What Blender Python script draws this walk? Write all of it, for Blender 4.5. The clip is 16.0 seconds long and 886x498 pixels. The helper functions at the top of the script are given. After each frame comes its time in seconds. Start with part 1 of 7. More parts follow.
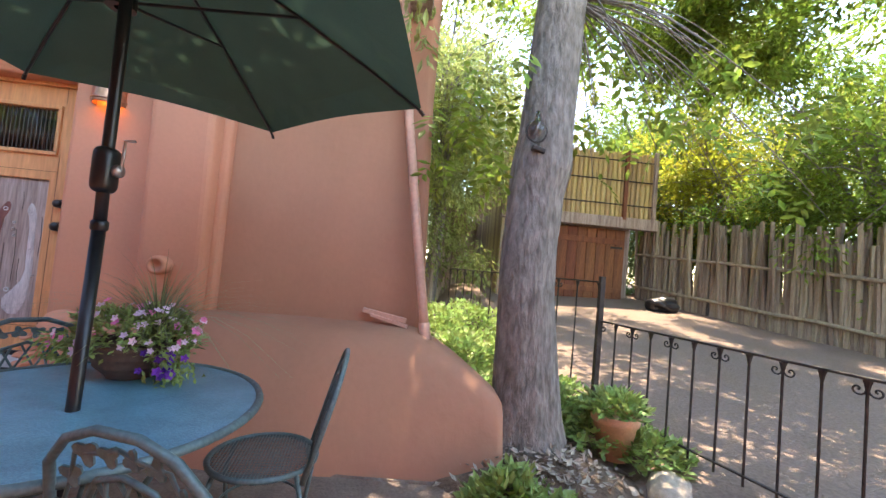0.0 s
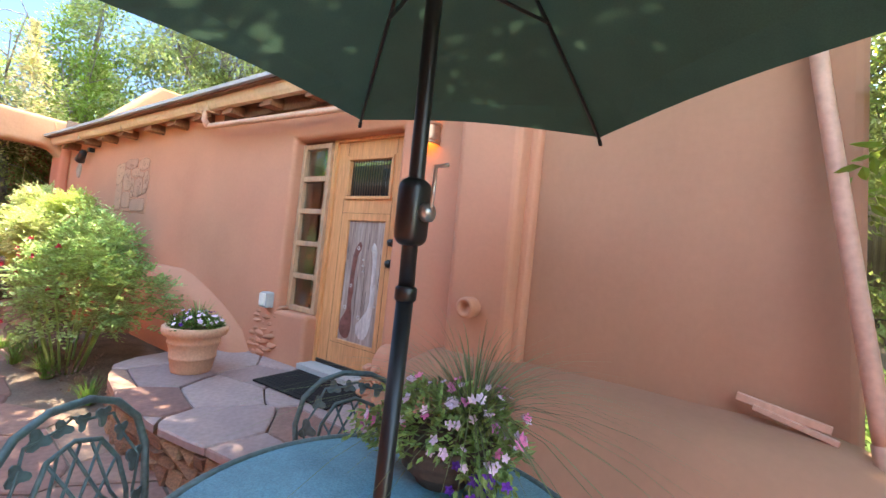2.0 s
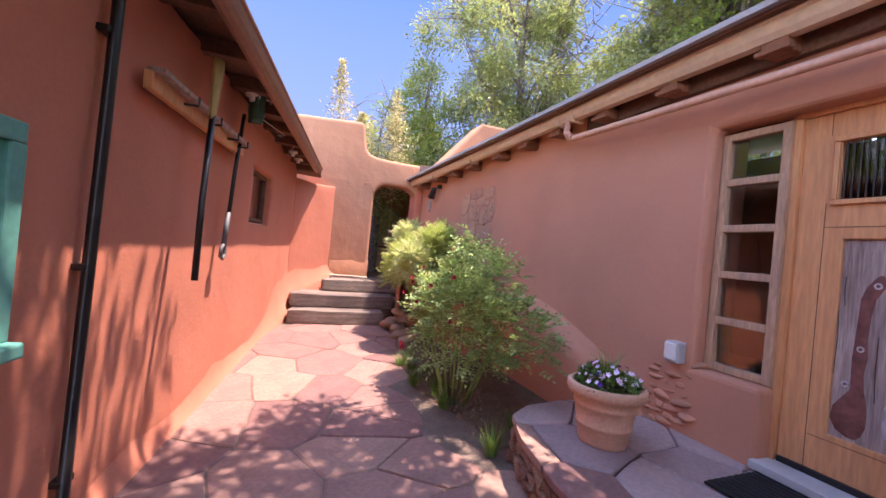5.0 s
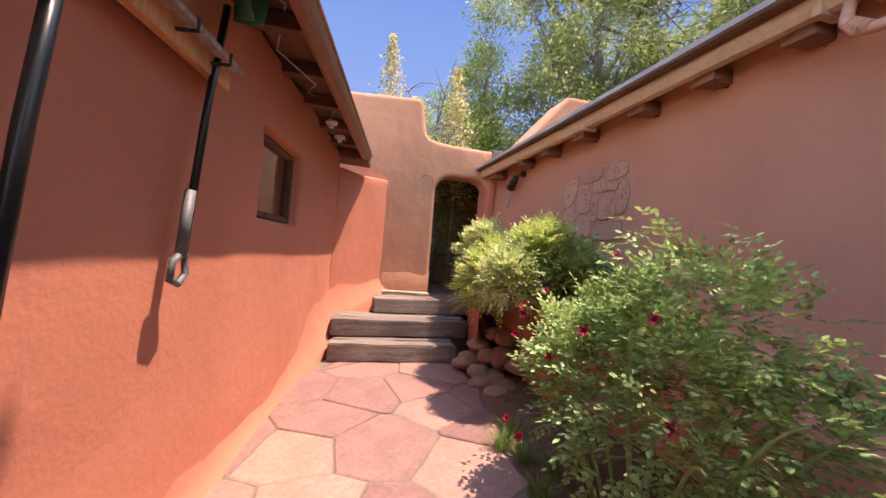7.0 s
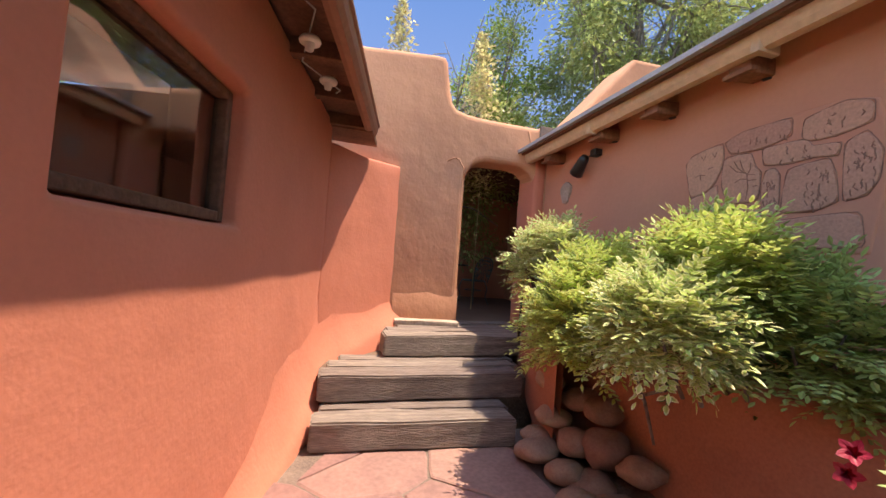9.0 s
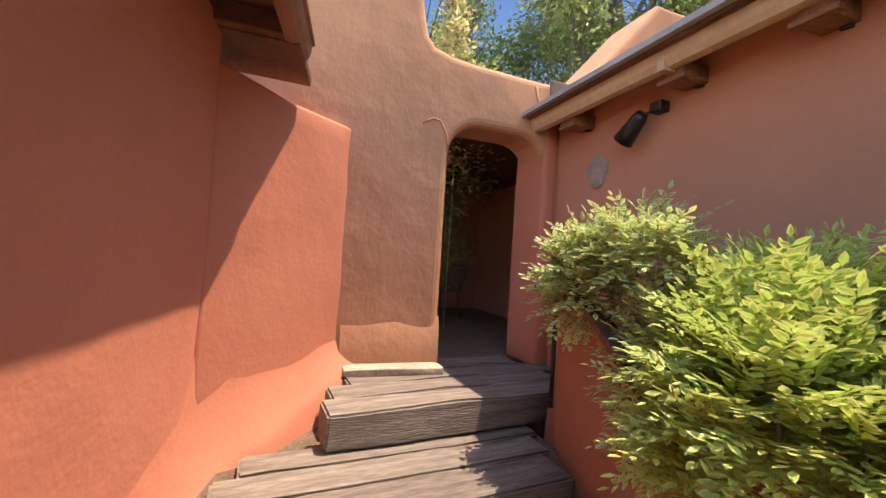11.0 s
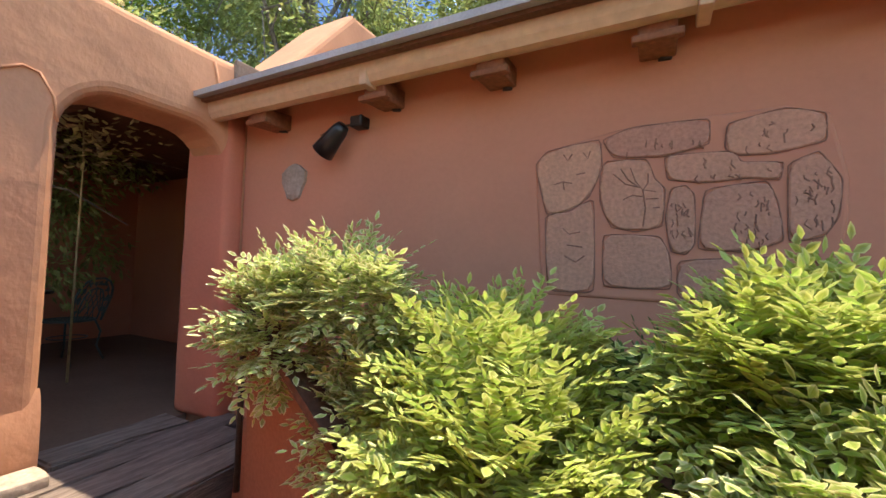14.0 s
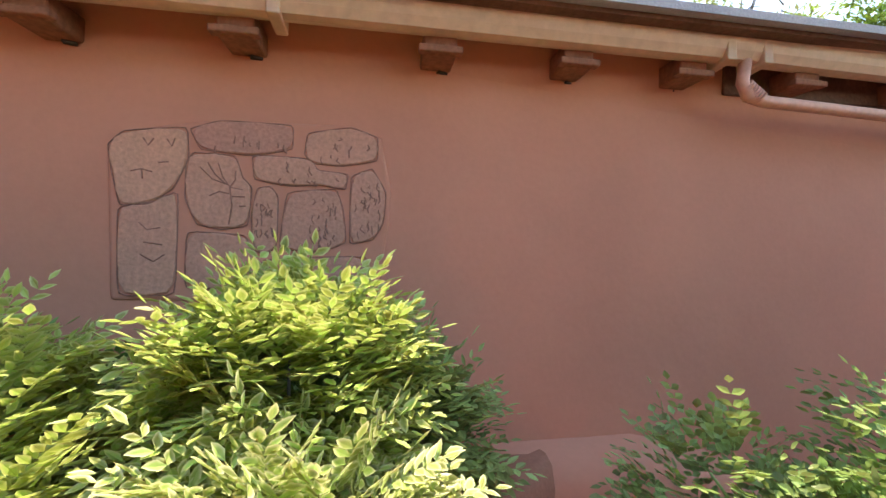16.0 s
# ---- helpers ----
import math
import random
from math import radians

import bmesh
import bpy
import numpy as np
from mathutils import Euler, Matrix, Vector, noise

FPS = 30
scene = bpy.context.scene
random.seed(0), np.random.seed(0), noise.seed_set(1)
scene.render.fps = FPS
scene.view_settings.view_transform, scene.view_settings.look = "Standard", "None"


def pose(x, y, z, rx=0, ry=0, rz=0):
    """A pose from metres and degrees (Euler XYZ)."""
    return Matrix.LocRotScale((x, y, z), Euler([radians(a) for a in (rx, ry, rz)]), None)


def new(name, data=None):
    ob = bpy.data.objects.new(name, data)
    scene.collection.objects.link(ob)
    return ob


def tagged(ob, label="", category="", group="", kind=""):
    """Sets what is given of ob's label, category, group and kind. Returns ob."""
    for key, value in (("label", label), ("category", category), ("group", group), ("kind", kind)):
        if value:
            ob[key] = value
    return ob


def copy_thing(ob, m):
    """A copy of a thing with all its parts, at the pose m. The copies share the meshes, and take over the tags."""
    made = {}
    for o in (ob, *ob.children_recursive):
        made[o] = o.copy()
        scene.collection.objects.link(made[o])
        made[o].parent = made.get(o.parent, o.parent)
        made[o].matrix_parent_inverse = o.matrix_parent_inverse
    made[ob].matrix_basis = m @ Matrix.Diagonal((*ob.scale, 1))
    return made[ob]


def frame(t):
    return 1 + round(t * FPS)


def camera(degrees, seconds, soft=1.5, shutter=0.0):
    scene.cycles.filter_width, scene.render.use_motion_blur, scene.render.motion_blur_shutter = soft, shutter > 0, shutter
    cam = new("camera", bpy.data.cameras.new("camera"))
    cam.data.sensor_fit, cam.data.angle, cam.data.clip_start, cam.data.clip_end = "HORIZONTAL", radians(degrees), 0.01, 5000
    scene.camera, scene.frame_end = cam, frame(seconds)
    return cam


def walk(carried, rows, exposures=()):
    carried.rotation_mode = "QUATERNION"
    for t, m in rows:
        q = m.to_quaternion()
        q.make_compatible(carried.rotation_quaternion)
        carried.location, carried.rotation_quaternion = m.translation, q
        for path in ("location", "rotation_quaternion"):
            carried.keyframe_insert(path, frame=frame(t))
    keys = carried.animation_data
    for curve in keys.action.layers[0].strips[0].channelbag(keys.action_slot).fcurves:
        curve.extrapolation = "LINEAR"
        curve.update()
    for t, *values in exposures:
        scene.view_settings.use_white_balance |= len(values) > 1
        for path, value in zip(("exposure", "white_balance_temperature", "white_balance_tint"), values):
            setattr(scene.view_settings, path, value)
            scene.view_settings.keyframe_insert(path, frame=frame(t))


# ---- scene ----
cam = camera(95.0, 16.0)
METRES, EYE, TILT, LEAN, TURN = 9.2, 1.3, 0.0, 0.0, -4.0
ROWS = [
    (0.0, 0.0, 0.0, 0.0, -0.24, 2.65, -5.19),
    (0.5, -0.0088, 0.0303, -0.0012, 7.32, 2.55, -5.4),
    (1.0, -0.0272, 0.054, 0.0044, 16.31, 2.29, -5.68),
    (1.5, -0.045, 0.0681, 0.0116, 26.69, 1.92, -5.88),
    (2.0, -0.0577, 0.0736, 0.0135, 37.59, 1.54, -6.0),
    (2.5, -0.0662, 0.0713, 0.0138, 47.92, 1.19, -6.06),
    (3.0, -0.0754, 0.0616, 0.0139, 56.68, 0.91, -6.18),
    (3.5, -0.0986, 0.0503, 0.0143, 63.29, 0.66, -6.17),
    (4.0, -0.1275, 0.0422, 0.0117, 67.77, 0.45, -6.0),
    (4.5, -0.1675, 0.0371, 0.0122, 70.88, 0.4, -5.8),
    (7.0, -0.4196, 0.0334, 0.0091, 80.14, 0.83, -4.79),
    (7.5, -0.4694, 0.0279, 0.0109, 80.56, 1.05, -4.7),
    (8.0, -0.5211, 0.0229, 0.0136, 80.67, 1.27, -4.58),
    (8.5, -0.57, 0.0278, 0.0155, 80.68, 1.46, -4.44),
    (9.0, -0.6168, 0.0272, 0.016, 80.55, 1.62, -4.32),
    (11.5, -0.8244, 0.0361, 0.0322, 68.73, 1.89, -3.45),
    (12.0, -0.8447, 0.0391, 0.037, 63.11, 2.29, -3.19),
    (12.5, -0.8505, 0.0411, 0.0397, 56.46, 2.62, -2.83),
    (13.0, -0.8476, 0.0451, 0.0417, 48.87, 2.78, -2.42),
    (13.5, -0.8421, 0.0526, 0.0454, 40.2, 2.9, -2.08),
    (14.0, -0.8332, 0.0591, 0.0497, 31.79, 2.78, -1.58),
    (14.5, -0.824, 0.064, 0.0517, 23.06, 2.91, -1.36),
    (15.0, -0.8091, 0.0696, 0.0538, 14.5, 2.7, -1.08),
    (15.5, -0.7917, 0.0745, 0.0541, 5.26, 2.93, -0.88),
    (16.0, -0.7703, 0.0787, 0.0528, -4.44, 2.89, -0.63),
]
EXPOSURES = [(0.0, 3.22, 8200, 14), (1.0, 3.27, 8400, 12), (2.0, 3.47, 8300, 6), (2.7, 3.49, 7100, -2), (3.3, 3.16, 7300, 14), (4.0, 3.01, 7500, 32), (5.0, 2.61, 7500, 36), (7.0, 2.26, 8100, 28), (9.0, 2.21, 8200, 20), (11.5, 2.11, 8300, 16), (14.0, 2.31, 8200, 14), (15.3, 2.24, 8200, 16), (16.0, 2.49, 8000, 14)]
walk(cam, [(t, pose(0, 0, EYE, TILT, LEAN, TURN) @ pose(METRES * x, METRES * y, METRES * z, 90 + pitch, roll, yaw)) for t, x, y, z, yaw, pitch, roll in ROWS], EXPOSURES)

# ---- sun and sky ----
SUN_TO = Vector((0.04, 0.29, 1.0)).normalized()
sun_data = bpy.data.lights.new("sun", "SUN")
sun_data.energy, sun_data.angle, sun_data.color = 2.0, radians(0.53), (1.0, 0.95, 0.87)
sun_lamp = new("sun", sun_data)
sun_lamp.rotation_euler = SUN_TO.to_track_quat("Z", "Y").to_euler()
sky_world = bpy.data.worlds.new("sky")
scene.world = sky_world
sky_world.use_nodes = True
wn = sky_world.node_tree
sky_tex = wn.nodes.new("ShaderNodeTexSky")
sky_tex.sky_type, sky_tex.sun_disc = "NISHITA", False
sky_tex.sun_elevation = math.asin(SUN_TO.z)
sky_tex.sun_rotation = math.atan2(SUN_TO.x, SUN_TO.y)
sky_tex.altitude, sky_tex.air_density, sky_tex.dust_density, sky_tex.ozone_density = 1500, 1.4, 0.6, 3.0
wn.links.new(sky_tex.outputs[0], wn.nodes["Background"].inputs[0])
wn.nodes["Background"].inputs[1].default_value = 0.15


# ---- materials ----
def material(name, base, rough=0.8, metal=0.0, vary=0.12, scale=3.0, fine=60.0, bump=0.2, dist=0.01, tint=None, stretch=(1, 1, 1), spec=0.3, piece=0.0, island=0.0, lumps=0.0, grain=1.0):
    """A procedural surface: colour at two scales, fine relief, and a change from piece to piece."""
    m = bpy.data.materials.new(name)
    m.use_nodes = True
    nt = m.node_tree
    n, l = nt.nodes, nt.links
    b = n["Principled BSDF"]
    b.inputs["Roughness"].default_value, b.inputs["Metallic"].default_value = rough, metal
    b.inputs["Specular IOR Level"].default_value = spec
    tc = n.new("ShaderNodeTexCoord")
    mp = n.new("ShaderNodeMapping")
    mp.inputs["Scale"].default_value = stretch
    l.new(tc.outputs["Object"], mp.inputs[0])
    big, small = n.new("ShaderNodeTexNoise"), n.new("ShaderNodeTexNoise")
    big.inputs["Scale"].default_value, big.inputs["Detail"].default_value = scale, 5
    small.inputs["Scale"].default_value, small.inputs["Detail"].default_value = fine, 6
    for tex in (big, small):
        l.new(mp.outputs[0], tex.inputs["Vector"])
    tint = tint or tuple(c * 0.6 for c in base)
    mix = n.new("ShaderNodeMix")
    mix.data_type = "RGBA"
    mix.inputs[6].default_value, mix.inputs[7].default_value = (*tint, 1), (*base, 1)
    ramp = n.new("ShaderNodeMapRange")
    ramp.inputs[1].default_value, ramp.inputs[2].default_value = 0.5 - 0.22, 0.5 + 0.12
    ramp.inputs[3].default_value = 1 - min(1, vary * 4)
    l.new(big.outputs[0], ramp.inputs[0])
    l.new(ramp.outputs[0], mix.inputs[0])
    hsv = n.new("ShaderNodeHueSaturation")
    l.new(mix.outputs[2], hsv.inputs["Color"])
    value = n.new("ShaderNodeMapRange")
    value.inputs[1].default_value, value.inputs[2].default_value = 0.3, 0.7
    value.inputs[3].default_value, value.inputs[4].default_value = 1 - vary * grain, 1 + vary * grain
    l.new(small.outputs[0], value.inputs[0])
    out = value.outputs[0]
    if piece or island:
        rnd = n.new("ShaderNodeObjectInfo").outputs["Random"] if piece else n.new("ShaderNodeNewGeometry").outputs["Random Per Island"]
        amount = piece or island
        pr = n.new("ShaderNodeMapRange")
        pr.inputs[3].default_value, pr.inputs[4].default_value = 1 - amount, 1 + amount
        l.new(rnd, pr.inputs[0])
        mul = n.new("ShaderNodeMath")
        mul.operation = "MULTIPLY"
        l.new(pr.outputs[0], mul.inputs[0])
        l.new(out, mul.inputs[1])
        out = mul.outputs[0]
        hue = n.new("ShaderNodeMapRange")
        hue.inputs[3].default_value, hue.inputs[4].default_value = 0.5 - amount * 0.06, 0.5 + amount * 0.06
        l.new(rnd, hue.inputs[0])
        l.new(hue.outputs[0], hsv.inputs["Hue"])
    l.new(out, hsv.inputs["Value"])
    l.new(hsv.outputs[0], b.inputs["Base Color"])
    if bump:
        bp = n.new("ShaderNodeBump")
        bp.inputs["Strength"].default_value, bp.inputs["Distance"].default_value = bump, dist
        l.new(small.outputs[0], bp.inputs["Height"])
        l.new(bp.outputs[0], b.inputs["Normal"])
        if lumps:
            mid = n.new("ShaderNodeTexNoise")
            mid.inputs["Scale"].default_value, mid.inputs["Detail"].default_value = 5.0, 4
            l.new(tc.outputs["Object"], mid.inputs["Vector"])
            soft_bump = n.new("ShaderNodeBump")
            soft_bump.inputs["Strength"].default_value, soft_bump.inputs["Distance"].default_value = lumps, 0.03
            l.new(mid.outputs[0], soft_bump.inputs["Height"])
            l.new(soft_bump.outputs[0], bp.inputs["Normal"])
    return m


def leaf_material(name, base, tip, through_light=0.35, rim=None):
    m = material(name, base, 0.45, vary=0.2, scale=1.2, fine=14, bump=0, tint=tip, island=0.35, spec=0.4)
    nt = m.node_tree
    b, out = nt.nodes["Principled BSDF"], nt.nodes["Material Output"]
    tr, mx = nt.nodes.new("ShaderNodeBsdfTranslucent"), nt.nodes.new("ShaderNodeMixShader")
    source = b.inputs["Base Color"].links[0].from_socket
    if rim:
        at, span, blend = (nt.nodes.new(k) for k in ("ShaderNodeAttribute", "ShaderNodeMapRange", "ShaderNodeMix"))
        at.attribute_name, blend.data_type = "rim", "RGBA"
        span.inputs[1].default_value, span.inputs[2].default_value = 0.5, 0.95
        nt.links.new(at.outputs["Fac"], span.inputs[0])
        nt.links.new(span.outputs[0], blend.inputs[0])
        nt.links.new(source, blend.inputs[6])
        blend.inputs[7].default_value = (*rim, 1)
        source = blend.outputs[2]
        nt.links.new(source, b.inputs["Base Color"])
    nt.links.new(source, tr.inputs[0])
    mx.inputs[0].default_value = through_light
    nt.links.new(b.outputs[0], mx.inputs[1])
    nt.links.new(tr.outputs[0], mx.inputs[2])
    nt.links.new(mx.outputs[0], out.inputs[0])
    return m


PLASTER_BROWN = material("brown adobe plaster", (0.57, 0.257, 0.162), 0.92, vary=0.075, scale=1.3, fine=34, bump=0.10, dist=0.005, lumps=0.20, tint=(0.36, 0.155, 0.10), grain=0.3)
PLASTER_UMBER = material("umber adobe plaster", (0.44, 0.215, 0.135), 0.92, vary=0.08, scale=1.6, fine=30, bump=0.10, dist=0.005, lumps=0.22, stretch=(1, 1, 0.6), tint=(0.26, 0.125, 0.08), grain=0.3)
PLASTER_RED = material("red adobe plaster", (0.58, 0.205, 0.13), 0.92, vary=0.10, scale=1.4, fine=42, bump=0.22, dist=0.007, lumps=0.26, tint=(0.42, 0.14, 0.085), grain=0.3)
PLASTER_TAN = material("tan adobe plaster", (0.54, 0.27, 0.155), 0.92, vary=0.11, scale=2.2, fine=38, bump=0.26, dist=0.008, lumps=0.40, stretch=(1, 1, 0.7), tint=(0.36, 0.16, 0.095), grain=0.3)
# Brown plaster made darker: the shade below the wisteria is in its colour.
PLASTER_SHADED = material("brown plaster darkened for shade", (0.37, 0.17, 0.105), 0.92, vary=0.10, scale=2.5, fine=60, bump=0.15, dist=0.008, lumps=0.25, tint=(0.22, 0.10, 0.065))
FLAGSTONE = material("red flagstone", (0.29, 0.165, 0.135), 0.75, vary=0.14, scale=4, fine=30, bump=0.3, dist=0.006, tint=(0.17, 0.095, 0.085), piece=0.22)
MORTAR = material("sandy mortar", (0.20, 0.15, 0.12), 0.95, vary=0.2, scale=5, fine=60, bump=0.5)
DIRT = material("dry earth", (0.21, 0.15, 0.118), 0.95, vary=0.2, scale=2, fine=40, bump=0.6, dist=0.02, tint=(0.20, 0.14, 0.10))
SOIL = material("dark soil", (0.17, 0.115, 0.08), 0.95, vary=0.25, scale=6, fine=50, bump=0.8, dist=0.02)
TIE = material("weathered railway tie", (0.25, 0.20, 0.165), 0.85, vary=0.28, scale=5, fine=34, bump=1.0, dist=0.014, tint=(0.12, 0.09, 0.075), stretch=(4, 0.4, 4), piece=0.12)
VIGA = material("stained rafter wood", (0.27, 0.115, 0.065), 0.8, vary=0.2, scale=5, fine=40, bump=0.4)
BEAM = material("dark rafter wood", (0.17, 0.082, 0.052), 0.8, vary=0.2, scale=5, fine=40, bump=0.4)
GUTTER = material("painted tan gutter", (0.60, 0.42, 0.29), 0.5, vary=0.1, scale=2, fine=20, bump=0.05, tint=(0.50, 0.34, 0.23))
ROOF = material("grey roofing felt", (0.40, 0.40, 0.42), 0.6, vary=0.12, scale=3, fine=80, bump=0.3)
DOOR_WOOD = material("honey pine", (0.68, 0.325, 0.145), 0.5, vary=0.15, scale=3, fine=18, bump=0.10, dist=0.003, tint=(0.50, 0.205, 0.09), stretch=(3, 3, 0.35))
OLD_WOOD = material("weathered grey wood", (0.42, 0.33, 0.29), 0.8, vary=0.25, scale=5, fine=30, bump=0.4, tint=(0.22, 0.15, 0.13), stretch=(4, 4, 0.3))
SKY_BLUE = bpy.data.materials.new("clear blue sky")
SKY_BLUE.use_nodes = True
sb = SKY_BLUE.node_tree
glow, coord, split, blend = (sb.nodes.new(k) for k in ("ShaderNodeEmission", "ShaderNodeTexCoord", "ShaderNodeSeparateXYZ", "ShaderNodeMix"))
blend.data_type = "RGBA"
blend.inputs[6].default_value, blend.inputs[7].default_value = (0.075, 0.125, 0.25, 1), (0.018, 0.064, 0.185, 1)
sb.links.new(coord.outputs["Generated"], split.inputs[0])
sb.links.new(split.outputs[2], blend.inputs[0])
sb.links.new(blend.outputs[2], glow.inputs[0])
sb.links.new(glow.outputs[0], sb.nodes["Material Output"].inputs[0])
FRAME_PINE = material("weathered pine", (0.50, 0.30, 0.18), 0.6, vary=0.2, scale=4, fine=25, bump=0.25, dist=0.004, tint=(0.33, 0.21, 0.15), stretch=(3, 3, 0.5))
TEAL = material("teal window paint", (0.10, 0.36, 0.30), 0.5, vary=0.1, scale=3, fine=30, bump=0.1)
IRON = material("dark green iron", (0.11, 0.175, 0.18), 0.45, vary=0.2, scale=8, fine=60, bump=0.2, metal=0.2)
RUST_IRON = material("rusty black iron", (0.06, 0.05, 0.045), 0.6, vary=0.25, scale=10, fine=60, bump=0.3, metal=0.3)
BLACK = material("black enamel", (0.012, 0.012, 0.014), 0.35, vary=0.1, scale=5, fine=50, bump=0.05, spec=0.5)
CANVAS = material("dark green canvas", (0.05, 0.095, 0.066), 0.85, vary=0.1, scale=4, fine=220, bump=0.2, dist=0.002)
TERRACOTTA = material("terracotta", (0.64, 0.37, 0.24), 0.8, vary=0.1, scale=5, fine=50, bump=0.2, tint=(0.58, 0.34, 0.23))
BARK = material("grey bark", (0.25, 0.225, 0.20), 0.95, vary=0.2, scale=8, fine=16, bump=1.0, dist=0.03, tint=(0.12, 0.105, 0.09), stretch=(2.2, 2.2, 0.8))
LEAF_YELLOW = leaf_material("variegated wisteria leaf", (0.45, 0.53, 0.12), (0.25, 0.39, 0.075), 0.38, (0.60, 0.63, 0.24))
LEAF_GREEN = leaf_material("green leaf", (0.16, 0.27, 0.06), (0.08, 0.16, 0.035))
LEAF_TREE = leaf_material("sunlit tree leaf", (0.25, 0.34, 0.06), (0.13, 0.22, 0.04), 0.5)

LEAF_PALE = leaf_material("cream-edged leaf", (0.46, 0.54, 0.16), (0.26, 0.40, 0.10), 0.35, (0.78, 0.76, 0.44))
LEAF_ROSE = leaf_material("rose leaf", (0.36, 0.47, 0.16), (0.17, 0.29, 0.085))
LEAF_FAR = leaf_material("grey-green far leaf", (0.36, 0.41, 0.15), (0.20, 0.27, 0.085), 0.5)
LEAF_GOLD = leaf_material("golden sunlit leaf", (0.42, 0.40, 0.05), (0.20, 0.26, 0.04), 0.5)
PLUME = leaf_material("cream flowering plume", (0.70, 0.62, 0.36), (0.42, 0.42, 0.16), 0.3)
GRASS = leaf_material("grey-green ornamental grass", (0.20, 0.24, 0.12), (0.12, 0.16, 0.07))
LATILLA = material("weathered latilla pole", (0.34, 0.27, 0.20), 0.9, vary=0.2, scale=4, fine=30, bump=0.5, tint=(0.20, 0.15, 0.11), stretch=(4, 4, 0.4), piece=0.3)
REED = material("golden bamboo reed", (0.52, 0.38, 0.19), 0.7, vary=0.15, scale=4, fine=30, bump=0.3, stretch=(4, 4, 0.4), piece=0.22)
RED_WOOD = material("rust red stained wood", (0.24, 0.085, 0.04), 0.7, vary=0.25, scale=3, fine=25, bump=0.3, tint=(0.14, 0.05, 0.03), stretch=(4, 4, 0.3), piece=0.15)
STONE = material("brown field stone", (0.30, 0.205, 0.15), 0.85, vary=0.2, scale=6, fine=40, bump=0.5, tint=(0.25, 0.15, 0.11), piece=0.25)
MURAL = material("carved sandstone", (0.55, 0.29, 0.19), 0.9, vary=0.15, scale=9, fine=60, bump=0.4, tint=(0.43, 0.24, 0.16), piece=0.12)
LEFT_GUTTER = material("red-brown painted gutter", (0.30, 0.15, 0.10), 0.5, vary=0.1, scale=2, fine=20, bump=0.05)
COPPER = material("dull copper", (0.55, 0.30, 0.20), 0.38, metal=0.8, vary=0.15, scale=6, fine=30, bump=0.05)
PIPE = material("painted salmon downpipe", (0.66, 0.37, 0.27), 0.5, vary=0.1, scale=3, fine=30, bump=0.05)
RUBBER = material("black rubber mat", (0.018, 0.018, 0.020), 0.8, vary=0.2, scale=8, fine=120, bump=0.8, dist=0.006)
WHITE = material("white ceramic", (0.75, 0.73, 0.68), 0.35, vary=0.05, scale=5, fine=40, bump=0.03)
GREY_BOX = material("grey outlet plastic", (0.45, 0.46, 0.46), 0.5, vary=0.05, scale=5, fine=40, bump=0.05)
BRISTLE = material("straw bristle", (0.55, 0.40, 0.16), 0.9, vary=0.2, scale=8, fine=90, bump=0.6, stretch=(8, 8, 0.4))
SCOOP = material("green painted scoop", (0.045, 0.14, 0.085), 0.4, vary=0.2, scale=6, fine=40, bump=0.1)
STEEL = material("worn steel", (0.45, 0.45, 0.45), 0.35, metal=0.8, vary=0.15, scale=8, fine=60, bump=0.05)
DULL_GREY = material("dull grey painted metal", (0.17, 0.17, 0.18), 0.55, metal=0.2, vary=0.2, scale=8, fine=60, bump=0.1)
# Mottled tone stands in for patchy sky and leaf reflections on the enamel.
TABLE_BLUE = material("blue-green enamelled mesh with mottled reflections", (0.13, 0.32, 0.40), 0.32, vary=0.22, scale=5, fine=160, bump=0.5, dist=0.004)
PINK = material("pink petal", (0.75, 0.22, 0.45), 0.6, vary=0.1, scale=20, fine=90, bump=0.05, piece=0.25)
LILAC = material("pale lilac petal", (0.80, 0.62, 0.76), 0.6, vary=0.1, scale=20, fine=90, bump=0.05, piece=0.15)
PURPLE = material("deep purple petal", (0.13, 0.03, 0.32), 0.6, vary=0.1, scale=20, fine=90, bump=0.05, piece=0.25)
ROSE_RED = material("dark red petal", (0.32, 0.012, 0.03), 0.5, vary=0.15, scale=20, fine=90, bump=0.05)
CURTAIN = material("white curtain cloth", (0.7, 0.68, 0.62), 0.9, vary=0.06, scale=4, fine=90, bump=0.2, stretch=(8, 8, 0.4))
BUNDLE = material("glossy black bundle", (0.012, 0.012, 0.014), 0.3, vary=0.1, scale=6, fine=30, bump=0.6, dist=0.02, spec=0.5)
BRICK = material("tan-orange stacked stone", (0.40, 0.215, 0.135), 0.9, vary=0.25, scale=9, fine=40, bump=0.8, dist=0.015, tint=(0.22, 0.13, 0.095), piece=0.25)
SLATE = material("violet-grey flagstone", (0.36, 0.26, 0.25), 0.6, vary=0.12, scale=4, fine=30, bump=0.25, dist=0.006, tint=(0.24, 0.185, 0.195), piece=0.16)
PALE_STONE = material("pale grey stone", (0.46, 0.38, 0.30), 0.85, vary=0.2, scale=6, fine=40, bump=0.5, tint=(0.32, 0.25, 0.19), piece=0.2)
BOWL_BROWN = material("dark brown ribbed clay", (0.13, 0.085, 0.065), 0.7, vary=0.15, scale=8, fine=50, bump=0.2)
# Interior surfaces: the rooms' shade is put into this dark colour.
DARK_ROOM = material("interior plaster darkened for shade", (0.16, 0.10, 0.07), 0.9, vary=0.1, scale=2, fine=40, bump=0.1)
CARVED_RED = material("red stained carving", (0.22, 0.085, 0.07), 0.6, vary=0.2, scale=8, fine=40, bump=0.2)
